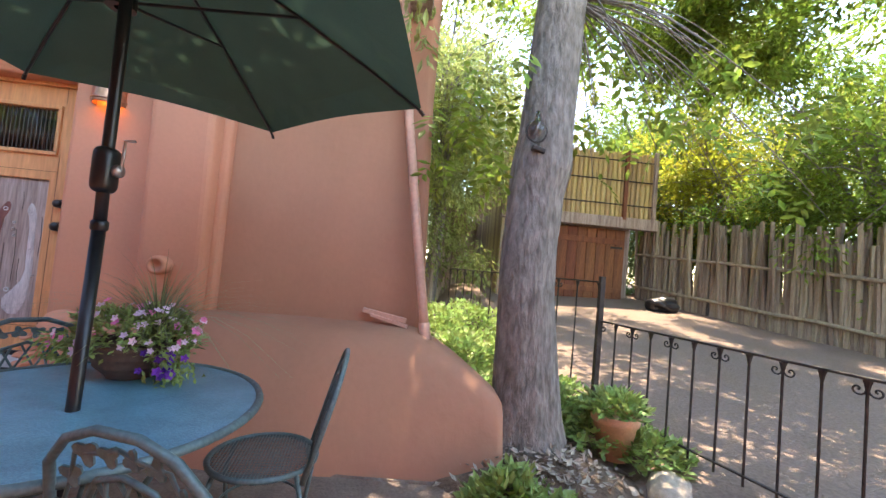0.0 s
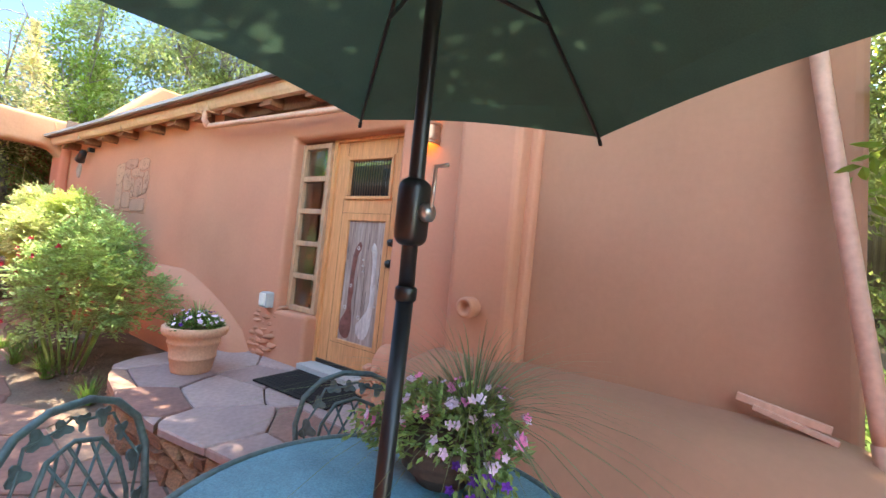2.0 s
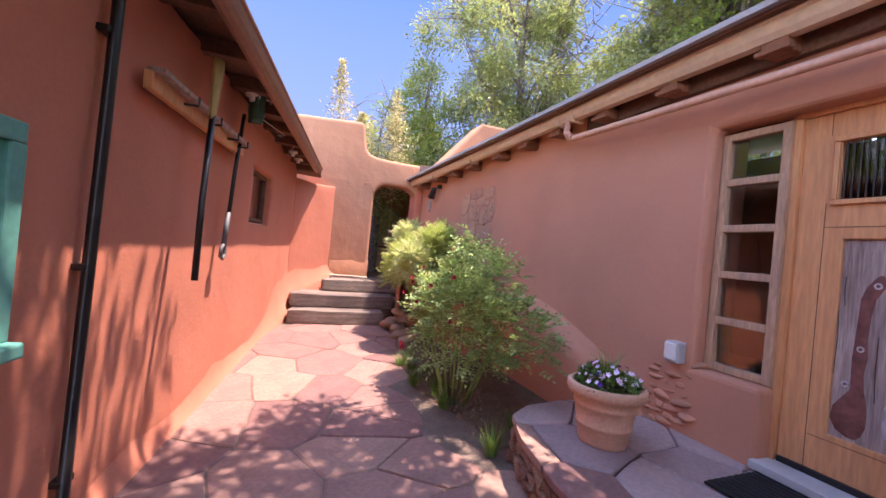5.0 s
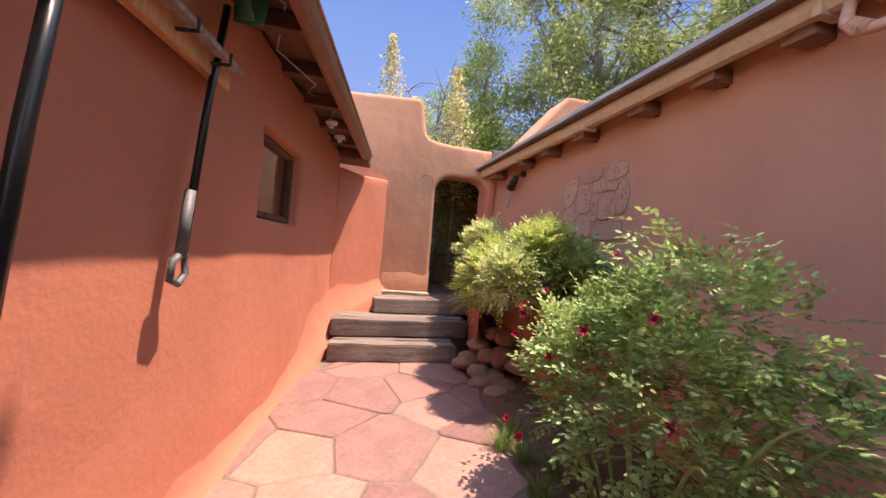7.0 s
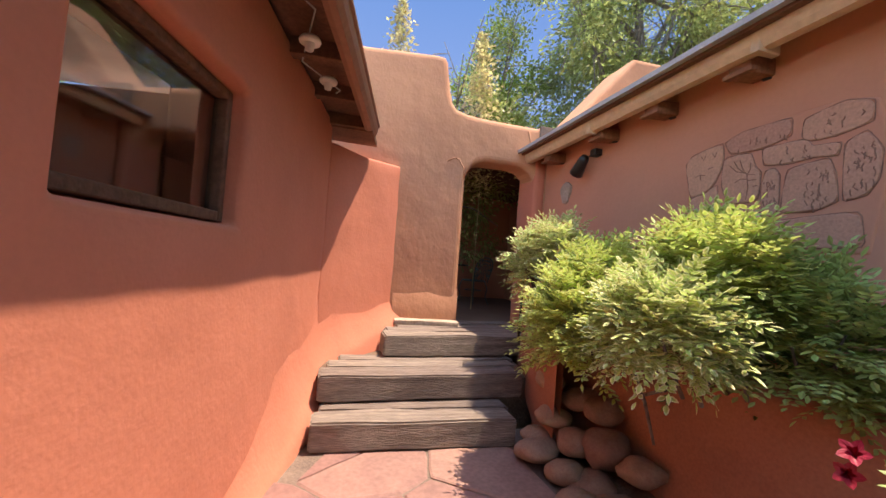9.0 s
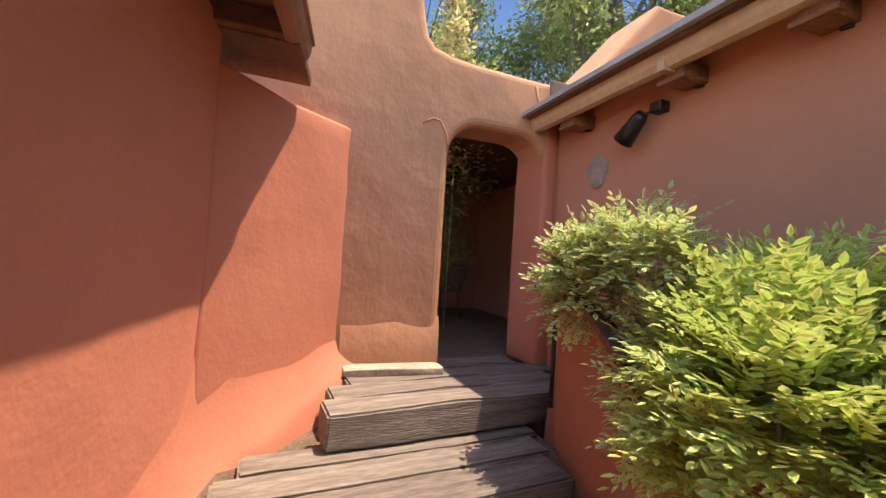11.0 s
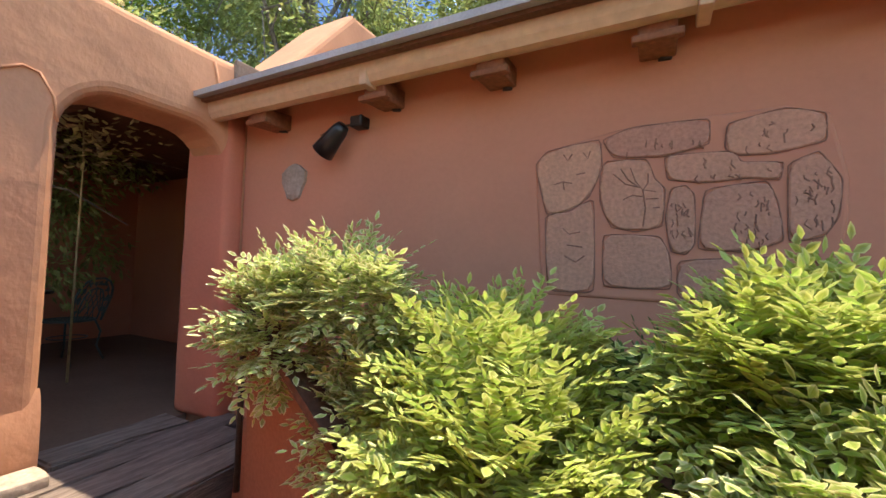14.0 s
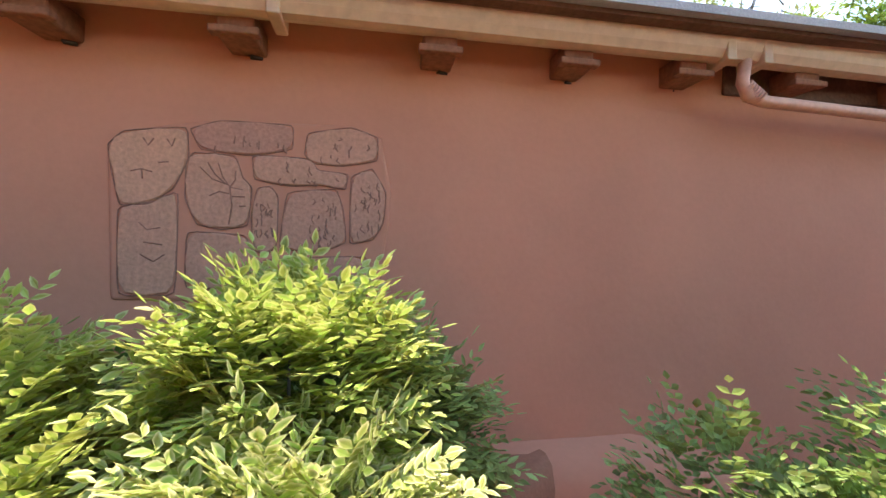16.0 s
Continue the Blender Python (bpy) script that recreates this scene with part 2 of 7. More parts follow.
CARVED_GREY = material("silvered wood carving", (0.58, 0.52, 0.50), 0.75, vary=0.2, scale=8, fine=40, bump=0.3, stretch=(4, 4, 0.5))


def glass_material(name, tint=(0.9, 0.95, 0.93)):
    m = bpy.data.materials.new(name)
    m.use_nodes = True
    b = m.node_tree.nodes["Principled BSDF"]
    b.inputs["Base Color"].default_value = (*tint, 1)
    b.inputs["Roughness"].default_value = 0.02
    b.inputs["Transmission Weight"].default_value = 1.0
    b.inputs["IOR"].default_value = 1.65
    return m


GLASS = glass_material("window glass")


def glow_material(name, colour, strength):
    m = bpy.data.materials.new(name)
    m.use_nodes = True
    b = m.node_tree.nodes["Principled BSDF"]
    b.inputs["Emission Color"].default_value = (*colour, 1)
    b.inputs["Emission Strength"].default_value = strength
    return m


BULB = glow_material("warm bulb", (1.0, 0.42, 0.10), 4.0)


def cloth_light(m, weight):
    """Lets some of the light through a cloth."""
    nt = m.node_tree
    tr, mx = nt.nodes.new("ShaderNodeBsdfTranslucent"), nt.nodes.new("ShaderNodeMixShader")
    b = nt.nodes["Principled BSDF"]
    nt.links.new(b.inputs["Base Color"].links[0].from_socket, tr.inputs[0])
    mx.inputs[0].default_value = weight
    nt.links.new(b.outputs[0], mx.inputs[1])
    nt.links.new(tr.outputs[0], mx.inputs[2])
    nt.links.new(mx.outputs[0], nt.nodes["Material Output"].inputs[0])


cloth_light(CANVAS, 0.22)


# ---- mesh helpers ----
def mesh_of(name, bm, mat, smooth=False):
    me = bpy.data.meshes.new(name)
    bm.normal_update()
    bm.to_mesh(me)
    bm.free()
    if smooth:
        for p in me.polygons:
            p.use_smooth = True
    me.materials.append(mat)
    return me


def part(name, bm, mat, parent=None, label="", smooth=False):
    """Links a bmesh as one mesh object under a thing or a part."""
    ob = new(name, mesh_of(name, bm, mat, smooth))
    ob.parent = parent
    if label:
        tagged(ob, label)
    return ob


def thing(name, label, category, at=(0, 0, 0), rz=0, group="", kind=""):
    ob = new(name)
    ob.matrix_basis = pose(*at, 0, 0, rz)
    return tagged(ob, label, category, group, kind)


def structure(name, bm, mat, label, category, smooth=False):
    return tagged(part(name, bm, mat, None, "", smooth), label, category, "", "structure")


def box(size, at=(0, 0, 0), rot=(0, 0, 0), bevel=0.0, bm=None, segments=2):
    bm = bm or bmesh.new()
    made = bmesh.ops.create_cube(bm, size=1, matrix=pose(*at, *rot) @ Matrix.Diagonal((*size, 1)))
    if bevel:
        edges = list({e for v in made["verts"] for e in v.link_edges})
        bmesh.ops.bevel(bm, geom=edges, offset=bevel, segments=segments, affect="EDGES", profile=0.5)
    return bm


def plate(outer, holes, thick, bevel=0.0, segments=3):
    """A plate in the xz plane, its face at y = 0 looking to -y, its back at y = thick, with holes through it."""
    bm = bmesh.new()
    edges = []
    for loop in (outer, *holes):
        vs = [bm.verts.new((x, 0, z)) for x, z in loop]
        edges += [bm.edges.new((vs[i], vs[(i + 1) % len(vs)])) for i in range(len(vs))]
    fill = bmesh.ops.triangle_fill(bm, edges=edges, use_beauty=True)
    faces = [f for f in fill["geom"] if isinstance(f, bmesh.types.BMFace)]
    bmesh.ops.recalc_face_normals(bm, faces=faces)
    if faces[0].normal.y > 0:
        bmesh.ops.reverse_faces(bm, faces=faces)
    rim = [e for e in bm.edges if e.is_boundary]
    ext = bmesh.ops.extrude_face_region(bm, geom=faces)
    moved = [g for g in ext["geom"] if isinstance(g, bmesh.types.BMVert)]
    bmesh.ops.translate(bm, verts=moved, vec=(0, thick, 0))
    bmesh.ops.recalc_face_normals(bm, faces=bm.faces[:])
    if bevel:
        sharp = [e for e in bm.edges if len(e.link_faces) == 2 and e.calc_face_angle(0) > 1.2]
        bmesh.ops.bevel(bm, geom=sharp, offset=bevel, segments=segments, affect="EDGES", profile=0.5)
    return bm


def tube(points, radius, bm=None, sides=8, taper=None, cap=True):
    """A round bar through points; taper: the radius at its end."""
    bm = bm or bmesh.new()
    pts = [Vector(p) for p in points]
    rings = []
    side = None
    for i, p in enumerate(pts):
        way = (pts[min(i + 1, len(pts) - 1)] - pts[max(i - 1, 0)]).normalized()
        if side is None:
            side = way.orthogonal().normalized()
        side = (side - way * side.dot(way)).normalized()
        other = way.cross(side)
        r = radius if taper is None else radius + (taper - radius) * i / max(1, len(pts) - 1)
        rings.append([bm.verts.new(p + (side * math.cos(a) + other * math.sin(a)) * r) for a in (2 * math.pi * k / sides for k in range(sides))])
    for a, b in zip(rings, rings[1:]):
        for k in range(sides):
            bm.faces.new((a[k], a[(k + 1) % sides], b[(k + 1) % sides], b[k]))
    if cap:
        bm.faces.new(rings[0][::-1])
        bm.faces.new(rings[-1])
    return bm


def lathe(profile, sides=32, bm=None, at=(0, 0, 0)):
    """A turned body round z; profile: (radius, z) rows."""
    bm = bm or bmesh.new()
    o = Vector(at)
    rings = [[bm.verts.new(o + Vector((r * math.cos(2 * math.pi * k / sides), r * math.sin(2 * math.pi * k / sides), z))) for k in range(sides)] for r, z in profile]
    for a, b in zip(rings, rings[1:]):
        for k in range(sides):
            bm.faces.new((a[k], a[(k + 1) % sides], b[(k + 1) % sides], b[k]))
    return bm


def along(a, b, back=0.0):
    """The frame of a wall whose face runs from a to b (plan), x along it, y into the wall."""
    a, b = Vector((*a, 0)), Vector((*b, 0))
    ux = (b - a).normalized()
    uy = Vector((-ux.y, ux.x, 0))
    m = Matrix((ux.to_4d(), uy.to_4d(), (0, 0, 1, 0), (0, 0, 0, 1))).transposed()
    m.translation = a
    m[0][3], m[1][3], m[2][3], m[3] = a.x, a.y, 0, (0, 0, 0, 1)
    m[3][0] = m[3][1] = m[3][2] = 0
    return m


def leaves(spots, length, width, rng, fold=0.25, down=0.3):
    """Many folded leaves at the spots (place, outward way), as one mesh's data."""
    verts, faces = [], []
    for p, way in spots:
        d = Vector((way.x + rng.gauss(0, 0.5), way.y + rng.gauss(0, 0.5), way.z + rng.gauss(0, 0.4) - down))
        if d.length < 1e-3:
            continue
        d.normalize()
        s = d.cross(Vector((rng.gauss(0, 0.4), rng.gauss(0, 0.4), 1))).normalized()
        up = s.cross(d)
        L = length * rng.uniform(0.6, 1.25)
        W = width * rng.uniform(0.7, 1.2)
        k = len(verts)
        mid = p + d * L * 0.45 - up * W * fold
        verts += [p, p + d * L * 0.45 + s * W * 0.5, p + d * L, p + d * L * 0.45 - s * W * 0.5, mid]
        faces += [(k, k + 1, k + 4), (k + 1, k + 2, k + 4), (k + 2, k + 3, k + 4), (k + 3, k, k + 4)]
    return verts, faces


def leaf_mesh(name, verts, faces, mat):
    me = bpy.data.meshes.new(name)
    me.from_pydata([tuple(v) for v in verts], [], faces)
    me.materials.append(mat)
    return me


def cloud(rng, centre, size, count, clump=0.16, clumps=60, hollow=0.5):
    """Spots on clumps scattered through an uneven ellipsoid, with gaps between them."""
    c, out = Vector(centre), []
    hearts = []
    for _ in range(clumps):
        v = Vector((rng.gauss(0, 1), rng.gauss(0, 1), rng.gauss(0, 1))).normalized()
        r = rng.uniform(hollow, 1.0)
        hearts.append(c + Vector((v.x * size[0] * r, v.y * size[1] * r, v.z * size[2] * r)))
    for _ in range(count):
        h = rng.choice(hearts)
        v = Vector((rng.gauss(0, 1), rng.gauss(0, 1), rng.gauss(0, 1))).normalized()
        p = h + v * clump * rng.uniform(0.2, 1.2)
        out.append((p, ((p - c).normalized() * 0.6 + v * 0.7)))
    return out


# ---- structure ----
def floor_z(x):
    return max(0.0, min(0.11, (-4.5 - x) * 0.11 / 3.9))


def left_y(x):
    return -0.985 - 0.15 * x


LEFT_N = Vector((0.1483, 0.9889, 0))


def left_point(x, off, z):
    """A point before the red wall: x of the plan, metres out of its face, height."""
    return Vector((x, left_y(x), z)) + LEFT_N * off


def yard_z(x, y):
    """The yard beyond the iron fence lies a little higher and climbs towards the shed."""
    edge = max(0.0, min(1.0, (x - 1.35) / 0.5)) if y < 3.2 else max(0.0, min(1.0, (x - 0.2) / 0.5))
    return edge * (0.20 + 0.092 * max(0.0, min(8.0, y - 3.0)) + 0.03 * max(0.0, min(8.0, x - 2.0)))


def loft(rows, close=False):
    """A surface through rows of points."""
    bm = bmesh.new()
    vs = [[bm.verts.new(p) for p in row] for row in rows]
    for a, b in zip(vs, vs[1:]):
        for k in range(len(a) - 1):
            bm.faces.new((a[k], b[k], b[k + 1], a[k + 1]))
    bmesh.ops.recalc_face_normals(bm, faces=bm.faces[:])
    return bm


def uneven(bm, amount, scale, keep=None):
    for v in bm.verts:
        if keep is None or keep(v.co):
            v.co += noise.noise_vector(v.co * scale) * amount


# earth: one sheet to the horizon, finer near the place
bm = bmesh.new()
cuts = [-400, -120, -50, -25] + [-16 + 0.5 * k for k in range(0, 75)] + [28, 50, 120, 400]
cuts_y = [-400, -120, -50, -20, -10] + [-4 + 0.5 * k for k in range(0, 50)] + [28, 50, 120, 400]
grid = [[bm.verts.new((x, y, -0.035 + yard_z(x, y) + 0.012 * noise.noise(Vector((x * 1.5, y * 1.5, 0))))) for y in cuts_y] for x in cuts]
for a, b in zip(grid, grid[1:]):
    for k in range(len(a) - 1):
        bm.faces.new((a[k], b[k], b[k + 1], a[k + 1]))
structure("ground", bm, DIRT, "dry brown earth yard in dappled shade", "ground", True)

# red house: long wall with two windows, x along the wall from its east end
LEFT_A, LEFT_B = (5.0, left_y(5.0)), (-9.5, left_y(-9.5))
NORM = math.hypot(1, 0.15)


def rect(u0, u1, z0, z1):
    return [(u0, z0), (u1, z0), (u1, z1), (u0, z1)]


LEN = NORM * 14.5


def lw_u(x):
    return (5.0 - x) * NORM


def lumpy(bm, step, amount, scale, seed=0.0):
    """Cuts a plate into a net and gives its face the soft waves of hand-laid plaster."""
    xs, zs = [v.co.x for v in bm.verts], [v.co.z for v in bm.verts]
    for axis, lo, hi in ((0, min(xs), max(xs)), (2, min(zs), max(zs))):
        n = int((hi - lo) / step)
        for k in range(1, n):
            co, no = Vector((0, 0, 0)), Vector((0, 0, 0))
            co[axis], no[axis] = lo + (hi - lo) * k / n, 1
            bmesh.ops.bisect_plane(bm, geom=bm.verts[:] + bm.edges[:] + bm.faces[:], plane_co=co, plane_no=no, dist=0.0005)
    for v in bm.verts:
        q = Vector((v.co.x, seed, v.co.z))
        v.co.y += amount * (noise.noise(q * scale) + 0.45 * noise.noise(q * scale * 2.6))
    return bm


# plate() looks to -y of its frame; the red wall's frame runs west to east, its -y side turned to the court by a half turn
RED_FRAME = Matrix.Translation((LEFT_A[0], LEFT_A[1], 0)) @ pose(0, 0, 0, 0, 0, 180 - math.degrees(math.atan2(0.15, 1)))
bm = plate([(0, -0.1), (LEN, -0.1), (LEN, 2.66), (0, 2.66)], [rect(lw_u(-2.62), lw_u(-3.64), 0.97, 1.63), rect(lw_u(-6.70), lw_u(-7.66), 1.53, 2.14)], 0.38, 0.035)
lumpy(bm, 0.22, 0.016, 1.5)
ob = structure("wall_south", bm, PLASTER_RED, "red adobe plaster house wall with two deep-set windows", "wall", True)
ob.matrix_basis = RED_FRAME
bm = plate([(0, -0.1), (LEN, -0.1), (LEN, 2.9), (0, 2.9)], [], 0.2)
ob = structure("wall_south_back", bm, PLASTER_RED, "red adobe back wall of the house", "wall")
ob.matrix_basis = RED_FRAME @ pose(0, 4.0, 0)
for u in (0.0, LEN - 0.2):
    bm = box((0.2, 3.6, 2.75), (u + 0.1, 2.2, 1.3))
    ob = structure("wall_south_end", bm, PLASTER_RED, "red adobe end wall of the house", "wall")
    ob.matrix_basis = RED_FRAME
# roof of the red house with its eave
bm = box((LEN + 0.42, 4.70, 0.06), (LEN / 2 + 0.21, 2.04, 2.90), (3.5, 0, 0))
ob = structure("roof_south", bm, ROOF, "grey felt roof of the red house", "roof")
ob.matrix_basis = RED_FRAME
bm = box((LEN + 0.40, 0.40, 0.03), (LEN / 2 + 0.20, -0.14, 2.70), (3.5, 0, 0))
ob = structure("soffit", bm, BEAM, "dark boarded soffit under the eave", "soffit")
ob.matrix_basis = RED_FRAME
bm = box((0.50, 1.3, 0.05), (LEN + 0.16, 0.28, 2.62), (3.5, 0, 0), 0.006)
ob = structure("soffit_end", bm, BEAM, "dark boarded underside at the roof's corner", "soffit")
ob.matrix_basis = RED_FRAME
for k in range(24):
    bm = box((0.09, 0.34, 0.10), (0.3 + 0.62 * k, -0.135, 2.63), (3.5, 0, 0), 0.006)
    ob = tagged(part("rafter_tail", bm, BEAM), "dark rafter tail under the red eave", "beam", "rafters of the red house", "structure")
    ob.matrix_basis = RED_FRAME


def gutter_profile(length, mat, name, label, m):
    """A stepped fascia gutter along x, its face to -y."""
    prof = [(0.06, 0.105), (-0.045, 0.105), (-0.052, 0.095), (-0.05, 0.083), (-0.036, 0.075), (-0.034, 0.045), (-0.026, 0.015), (-0.004, -0.018), (0.03, -0.024), (0.06, -0.018)]
    rows = [[(x, y, z) for y, z in prof + prof[:1]] for x in (0, length)]
    bm = loft(rows)
    for x in (0, length):
        bm.faces.new([bm.verts.new((x, y, z)) for y, z in prof])
    bmesh.ops.remove_doubles(bm, verts=bm.verts[:], dist=0.0005)
    bmesh.ops.recalc_face_normals(bm, faces=bm.faces[:])
    ob = structure(name, bm, mat, label, "gutter")
    ob.matrix_basis = m
    return ob


gutter_profile(LEN + 0.12, LEFT_GUTTER, "gutter_south", "red-brown painted rain gutter along the eave", RED_FRAME @ pose(0, -0.36, 2.585))

# red wall in the sun, from the house corner to the arch wall
bm = plate([(0, -0.1), (1.3, -0.1), (1.3, 2.50), (1.0, 2.48), (0.5, 2.44), (0.0, 2.46)], [], 0.35, 0.03)
lumpy(bm, 0.16, 0.014, 2.2, 3.0)
ob = structure("wall_southwest", bm, PLASTER_RED, "red adobe wall in full sun by the steps", "wall", True)
ob.matrix_basis = Matrix.Translation((-9.47, 0.43, 0)) @ pose(0, 0, 0, 0, 0, 180 - math.degrees(math.atan2(0.83, 0.9)))

# plaster skirt at the foot of the red walls
rows = []
for i in range(60):
    x = 4.5 - i * 14.0 / 59
    near = max(0.0, min(1.0, (-7.6 - x) / 1.0))
    o, h, z = 0.07 + 0.10 * near, 0.24 + 0.38 * near, floor_z(x) - 0.03 + 0.32 * near * max(0.0, min(1.0, (-8.4 - x) / 1.0))
    o += 0.02 * noise.noise(Vector((x * 1.3, 0, 0)))
    rows.append([left_point(x, o * (1 - s) ** 2.0 * (1 + 0.22 * near * noise.noise(Vector((x * 3.1, s * 2.0, 4)))) + 0.004 * (1 - s) - 0.01 * s, z + h * s * (0.7 + 0.3 * s)) + Vector((0, 0, -0.2 if s == 0 else 0)) for s in (0, 0.0001, 0.15, 0.3, 0.5, 0.75, 1.0)])
for k in range(1, 7):
    f = k / 6
    p = Vector((-9.47 - 0.93 * f, 0.43 + 0.84 * f, 0))
    n = Vector((0.67, 0.74, 0))
    o, h, z = 0.17 - 0.02 * f, 0.55 - 0.28 * f, 0.40 + 0.36 * f
    rows.append([p + n * (o * (1 - s) ** 2.0 * (1 + 0.22 * noise.noise(Vector((k * 0.9, s * 2.0, 9)))) - 0.01 * s) + Vector((0, 0, (z + h * s) if s else 0.0)) for s in (0, 0.0001, 0.15, 0.3, 0.5, 0.75, 1.0)])
structure("skirt_south", loft(rows), PLASTER_RED, "flared red plaster skirt at the wall's foot", "wall", True)


# arch wall, x along y of the plan
def rounded_arch(y0, y1, z0, z1, r, n=7):
    pts = [(y0, z0)]
    pts += [(y0 + r - r * math.cos(a), z1 - r + r * math.sin(a)) for a in (math.pi / 2 * k / n for k in range(n + 1))]
    pts += [(y1 - r + r * math.sin(a), z1 - r + r * math.cos(a)) for a in (math.pi / 2 * k / n for k in range(n + 1))]
    return pts + [(y1, z0)]


outline = [(0.3, -0.1), (1.96, -0.1)] + rounded_arch(1.96, 2.86, 0.70, 2.68, 0.27) + [(2.86, -0.1), (3.9, -0.1), (3.9, 3.24), (3.3, 3.22), (2.8, 3.19), (2.2, 3.20), (1.95, 3.22), (1.80, 3.26), (1.74, 3.33), (1.70, 3.48), (1.67, 3.66), (1.65, 3.80), (1.61, 3.86), (1.52, 3.87), (0.9, 3.83), (0.3, 3.79)]
bm = plate(outline, [], 0.42, 0.07, 4)
ob = structure("wall_west", bm, PLASTER_TAN, "tan adobe wall with a rounded archway and stepped top", "wall")
ob.matrix_basis = Matrix.Translation((-10.28, 0, 0)) @ pose(0, 0, 0, 0, 0, 90)
bm = box((0.47, 0.15, 2.14), (-10.495, 2.905, 1.74), (0, 0, 1.5), 0.045, segments=4)
lumpy(bm, 0.2, 0.008, 2.5)
structure("jamb", bm, PLASTER_RED, "red plaster jamb of the archway", "wall", True)
# bulge at the foot of the pier, and the pale curb under it
bm = loft([[(-10.29 + o, y, z) for o, z in ((0.03, 0.70), (0.035, 0.80), (0.03, 0.90), (0.02, 0.98), (0.006, 1.06), (-0.012, 1.12))] for y in (1.2, 1.4, 1.6, 1.8, 1.92, 1.955)])
uneven(bm, 0.015, 4)
structure("pier_foot", bm, PLASTER_TAN, "bulging plaster foot of the tan pier", "wall", True)
bm = box((0.17, 0.72, 0.05), (-10.18, 1.58, 0.735), (0, 0, -4), 0.006, segments=2)
bmesh.ops.subdivide_edges(bm, edges=bm.edges[:], cuts=2)
uneven(bm, 0.015, 6)
structure("curb", bm, PALE_STONE, "pale crumbling mortar curb at the pier's foot", "curb", True)
for pts, r in (([(-10.278, 1.72, 2.62), (-10.275, 1.80, 2.67), (-10.275, 1.86, 2.66), (-10.275, 1.92, 2.56), (-10.275, 1.94, 2.44)], 0.007), ([(-10.27, 2.72, 3.12), (-10.27, 2.75, 3.0), (-10.27, 2.78, 2.9)], 0.010)):
    structure("plaster_ridge", tube(pts, r, sides=6), PLASTER_TAN, "raised crack line in tan plaster", "wall", True)
bm = box((0.04, 0.42, 0.30), (-10.275, 3.08, 3.06), bevel=0.015)
structure("plaster_patch", bm, MORTAR, "pale plaster patch beside the arch", "wall")

# brown house
bm = plate([(-10.3, -0.1), (-1.45, -0.1), (-1.45, 3.05), (-10.3, 3.05)], [[(-3.96, 0.78), (-3.96, 2.445), (-2.61, 2.445), (-2.61, 0.32), (-3.525, 0.32), (-3.525, 0.78)]], 0.4, 0.04)
uneven(bm, 0.008, 1.2)
for v in bm.verts:
    if v.co.x < -9:
        v.co.y -= 0.15
ob = structure("wall_north", bm, PLASTER_BROWN, "brown adobe house wall with a recessed doorway", "wall")
ob.matrix_basis = pose(0, 3.14, 0)
bm = plate([(-1.62, -0.1), (0.17, -0.1), (0.105, 1.2), (0.045, 2.6), (0.03, 4.4), (-1.62, 4.4)], [], 3.0, 0.06, 3)
ob = structure("wall_northeast", bm, PLASTER_UMBER, "tall brown adobe wall behind the table", "wall")
ob.matrix_basis = pose(0, 3.22, 0)
bm = box((0.46, 0.55, 4.3), (-1.74, 3.27, 2.2), (2.0, 0, 0), 0.05, segments=3)
structure("pilaster", bm, PLASTER_BROWN, "round-edged brown adobe pilaster", "wall")
bm = box((12, 0.25, 3.3), (-6.0, 7.0, 1.6))
structure("wall_north_back", bm, PLASTER_BROWN, "brown adobe back wall of the house", "wall")
for x in (-10.2, -2.0):
    bm = box((0.2, 3.6, 3.3), (x, 5.2, 1.6))
    structure("wall_north_end", bm, PLASTER_BROWN, "brown adobe cross wall of the house", "wall")
structure("floor_inside", box((8.6, 3.6, 0.08), (-6.0, 5.2, 0.26)), DARK_ROOM, "floor inside the house, coloured dark for shade", "floor")
bm = box((9.3, 4.6, 0.035), (-6.05, 4.99, 3.19), (7.0, -0.8, 1.5))
structure("roof_north", bm, ROOF, "grey felt roof of the brown house", "roof")
bm = box((8.8, 0.40, 0.03), (-6.05, 2.96, 2.91), (5.0, -0.8, 1.5))
structure("soffit_north", bm, BEAM, "dark boarded soffit under the brown eave", "soffit")
gutter_profile(5.27, GUTTER, "gutter_north", "tan painted rain gutter along the eave", pose(-10.55, 2.72, 2.74, 0, -0.9, 1.8))
gutter_profile(4.2, GUTTER, "gutter_north", "tan painted rain gutter along the eave", pose(-5.29, 2.885, 2.823, 0, 0, 1.6))
for x in (-5.42, -5.22, -7.45, -9.0):
    bm = box((0.05, 0.16, 0.145), (x, 2.93 + 0.0314 * min(0, x + 5.3), 2.855 + 0.0157 * min(0, x + 5.3)), (0, 0, 0), 0.006)
    tagged(part("gutter_strap", bm, GUTTER), "tan strap round the gutter's joint", "strap", "gutter straps", "structure")


def viga(x):
    """A rafter tail with its knobbed underside."""
    t = thing("rafter_tail", "stained wooden rafter tail under the eave", "beam", (x, 3.03 + 0.0314 * min(0, x + 5.3), 2.80 + 0.0157 * min(0, x + 5.3)), 0, "rafters of the brown house")
    part("beam", box((0.145, 0.30, 0.105), (0, 0.06, -0.008), (4, 0, 0), 0.010), VIGA, t)
    part("bracket", box((0.19, 0.05, 0.03), (0, -0.085, -0.052), (4, 0, 0), 0.006), VIGA, t)
    part("knot", box((0.05, 0.03, 0.012), (0.03, 0.09, -0.066), (4, 0, 20), 0.004), RUST_IRON, t)


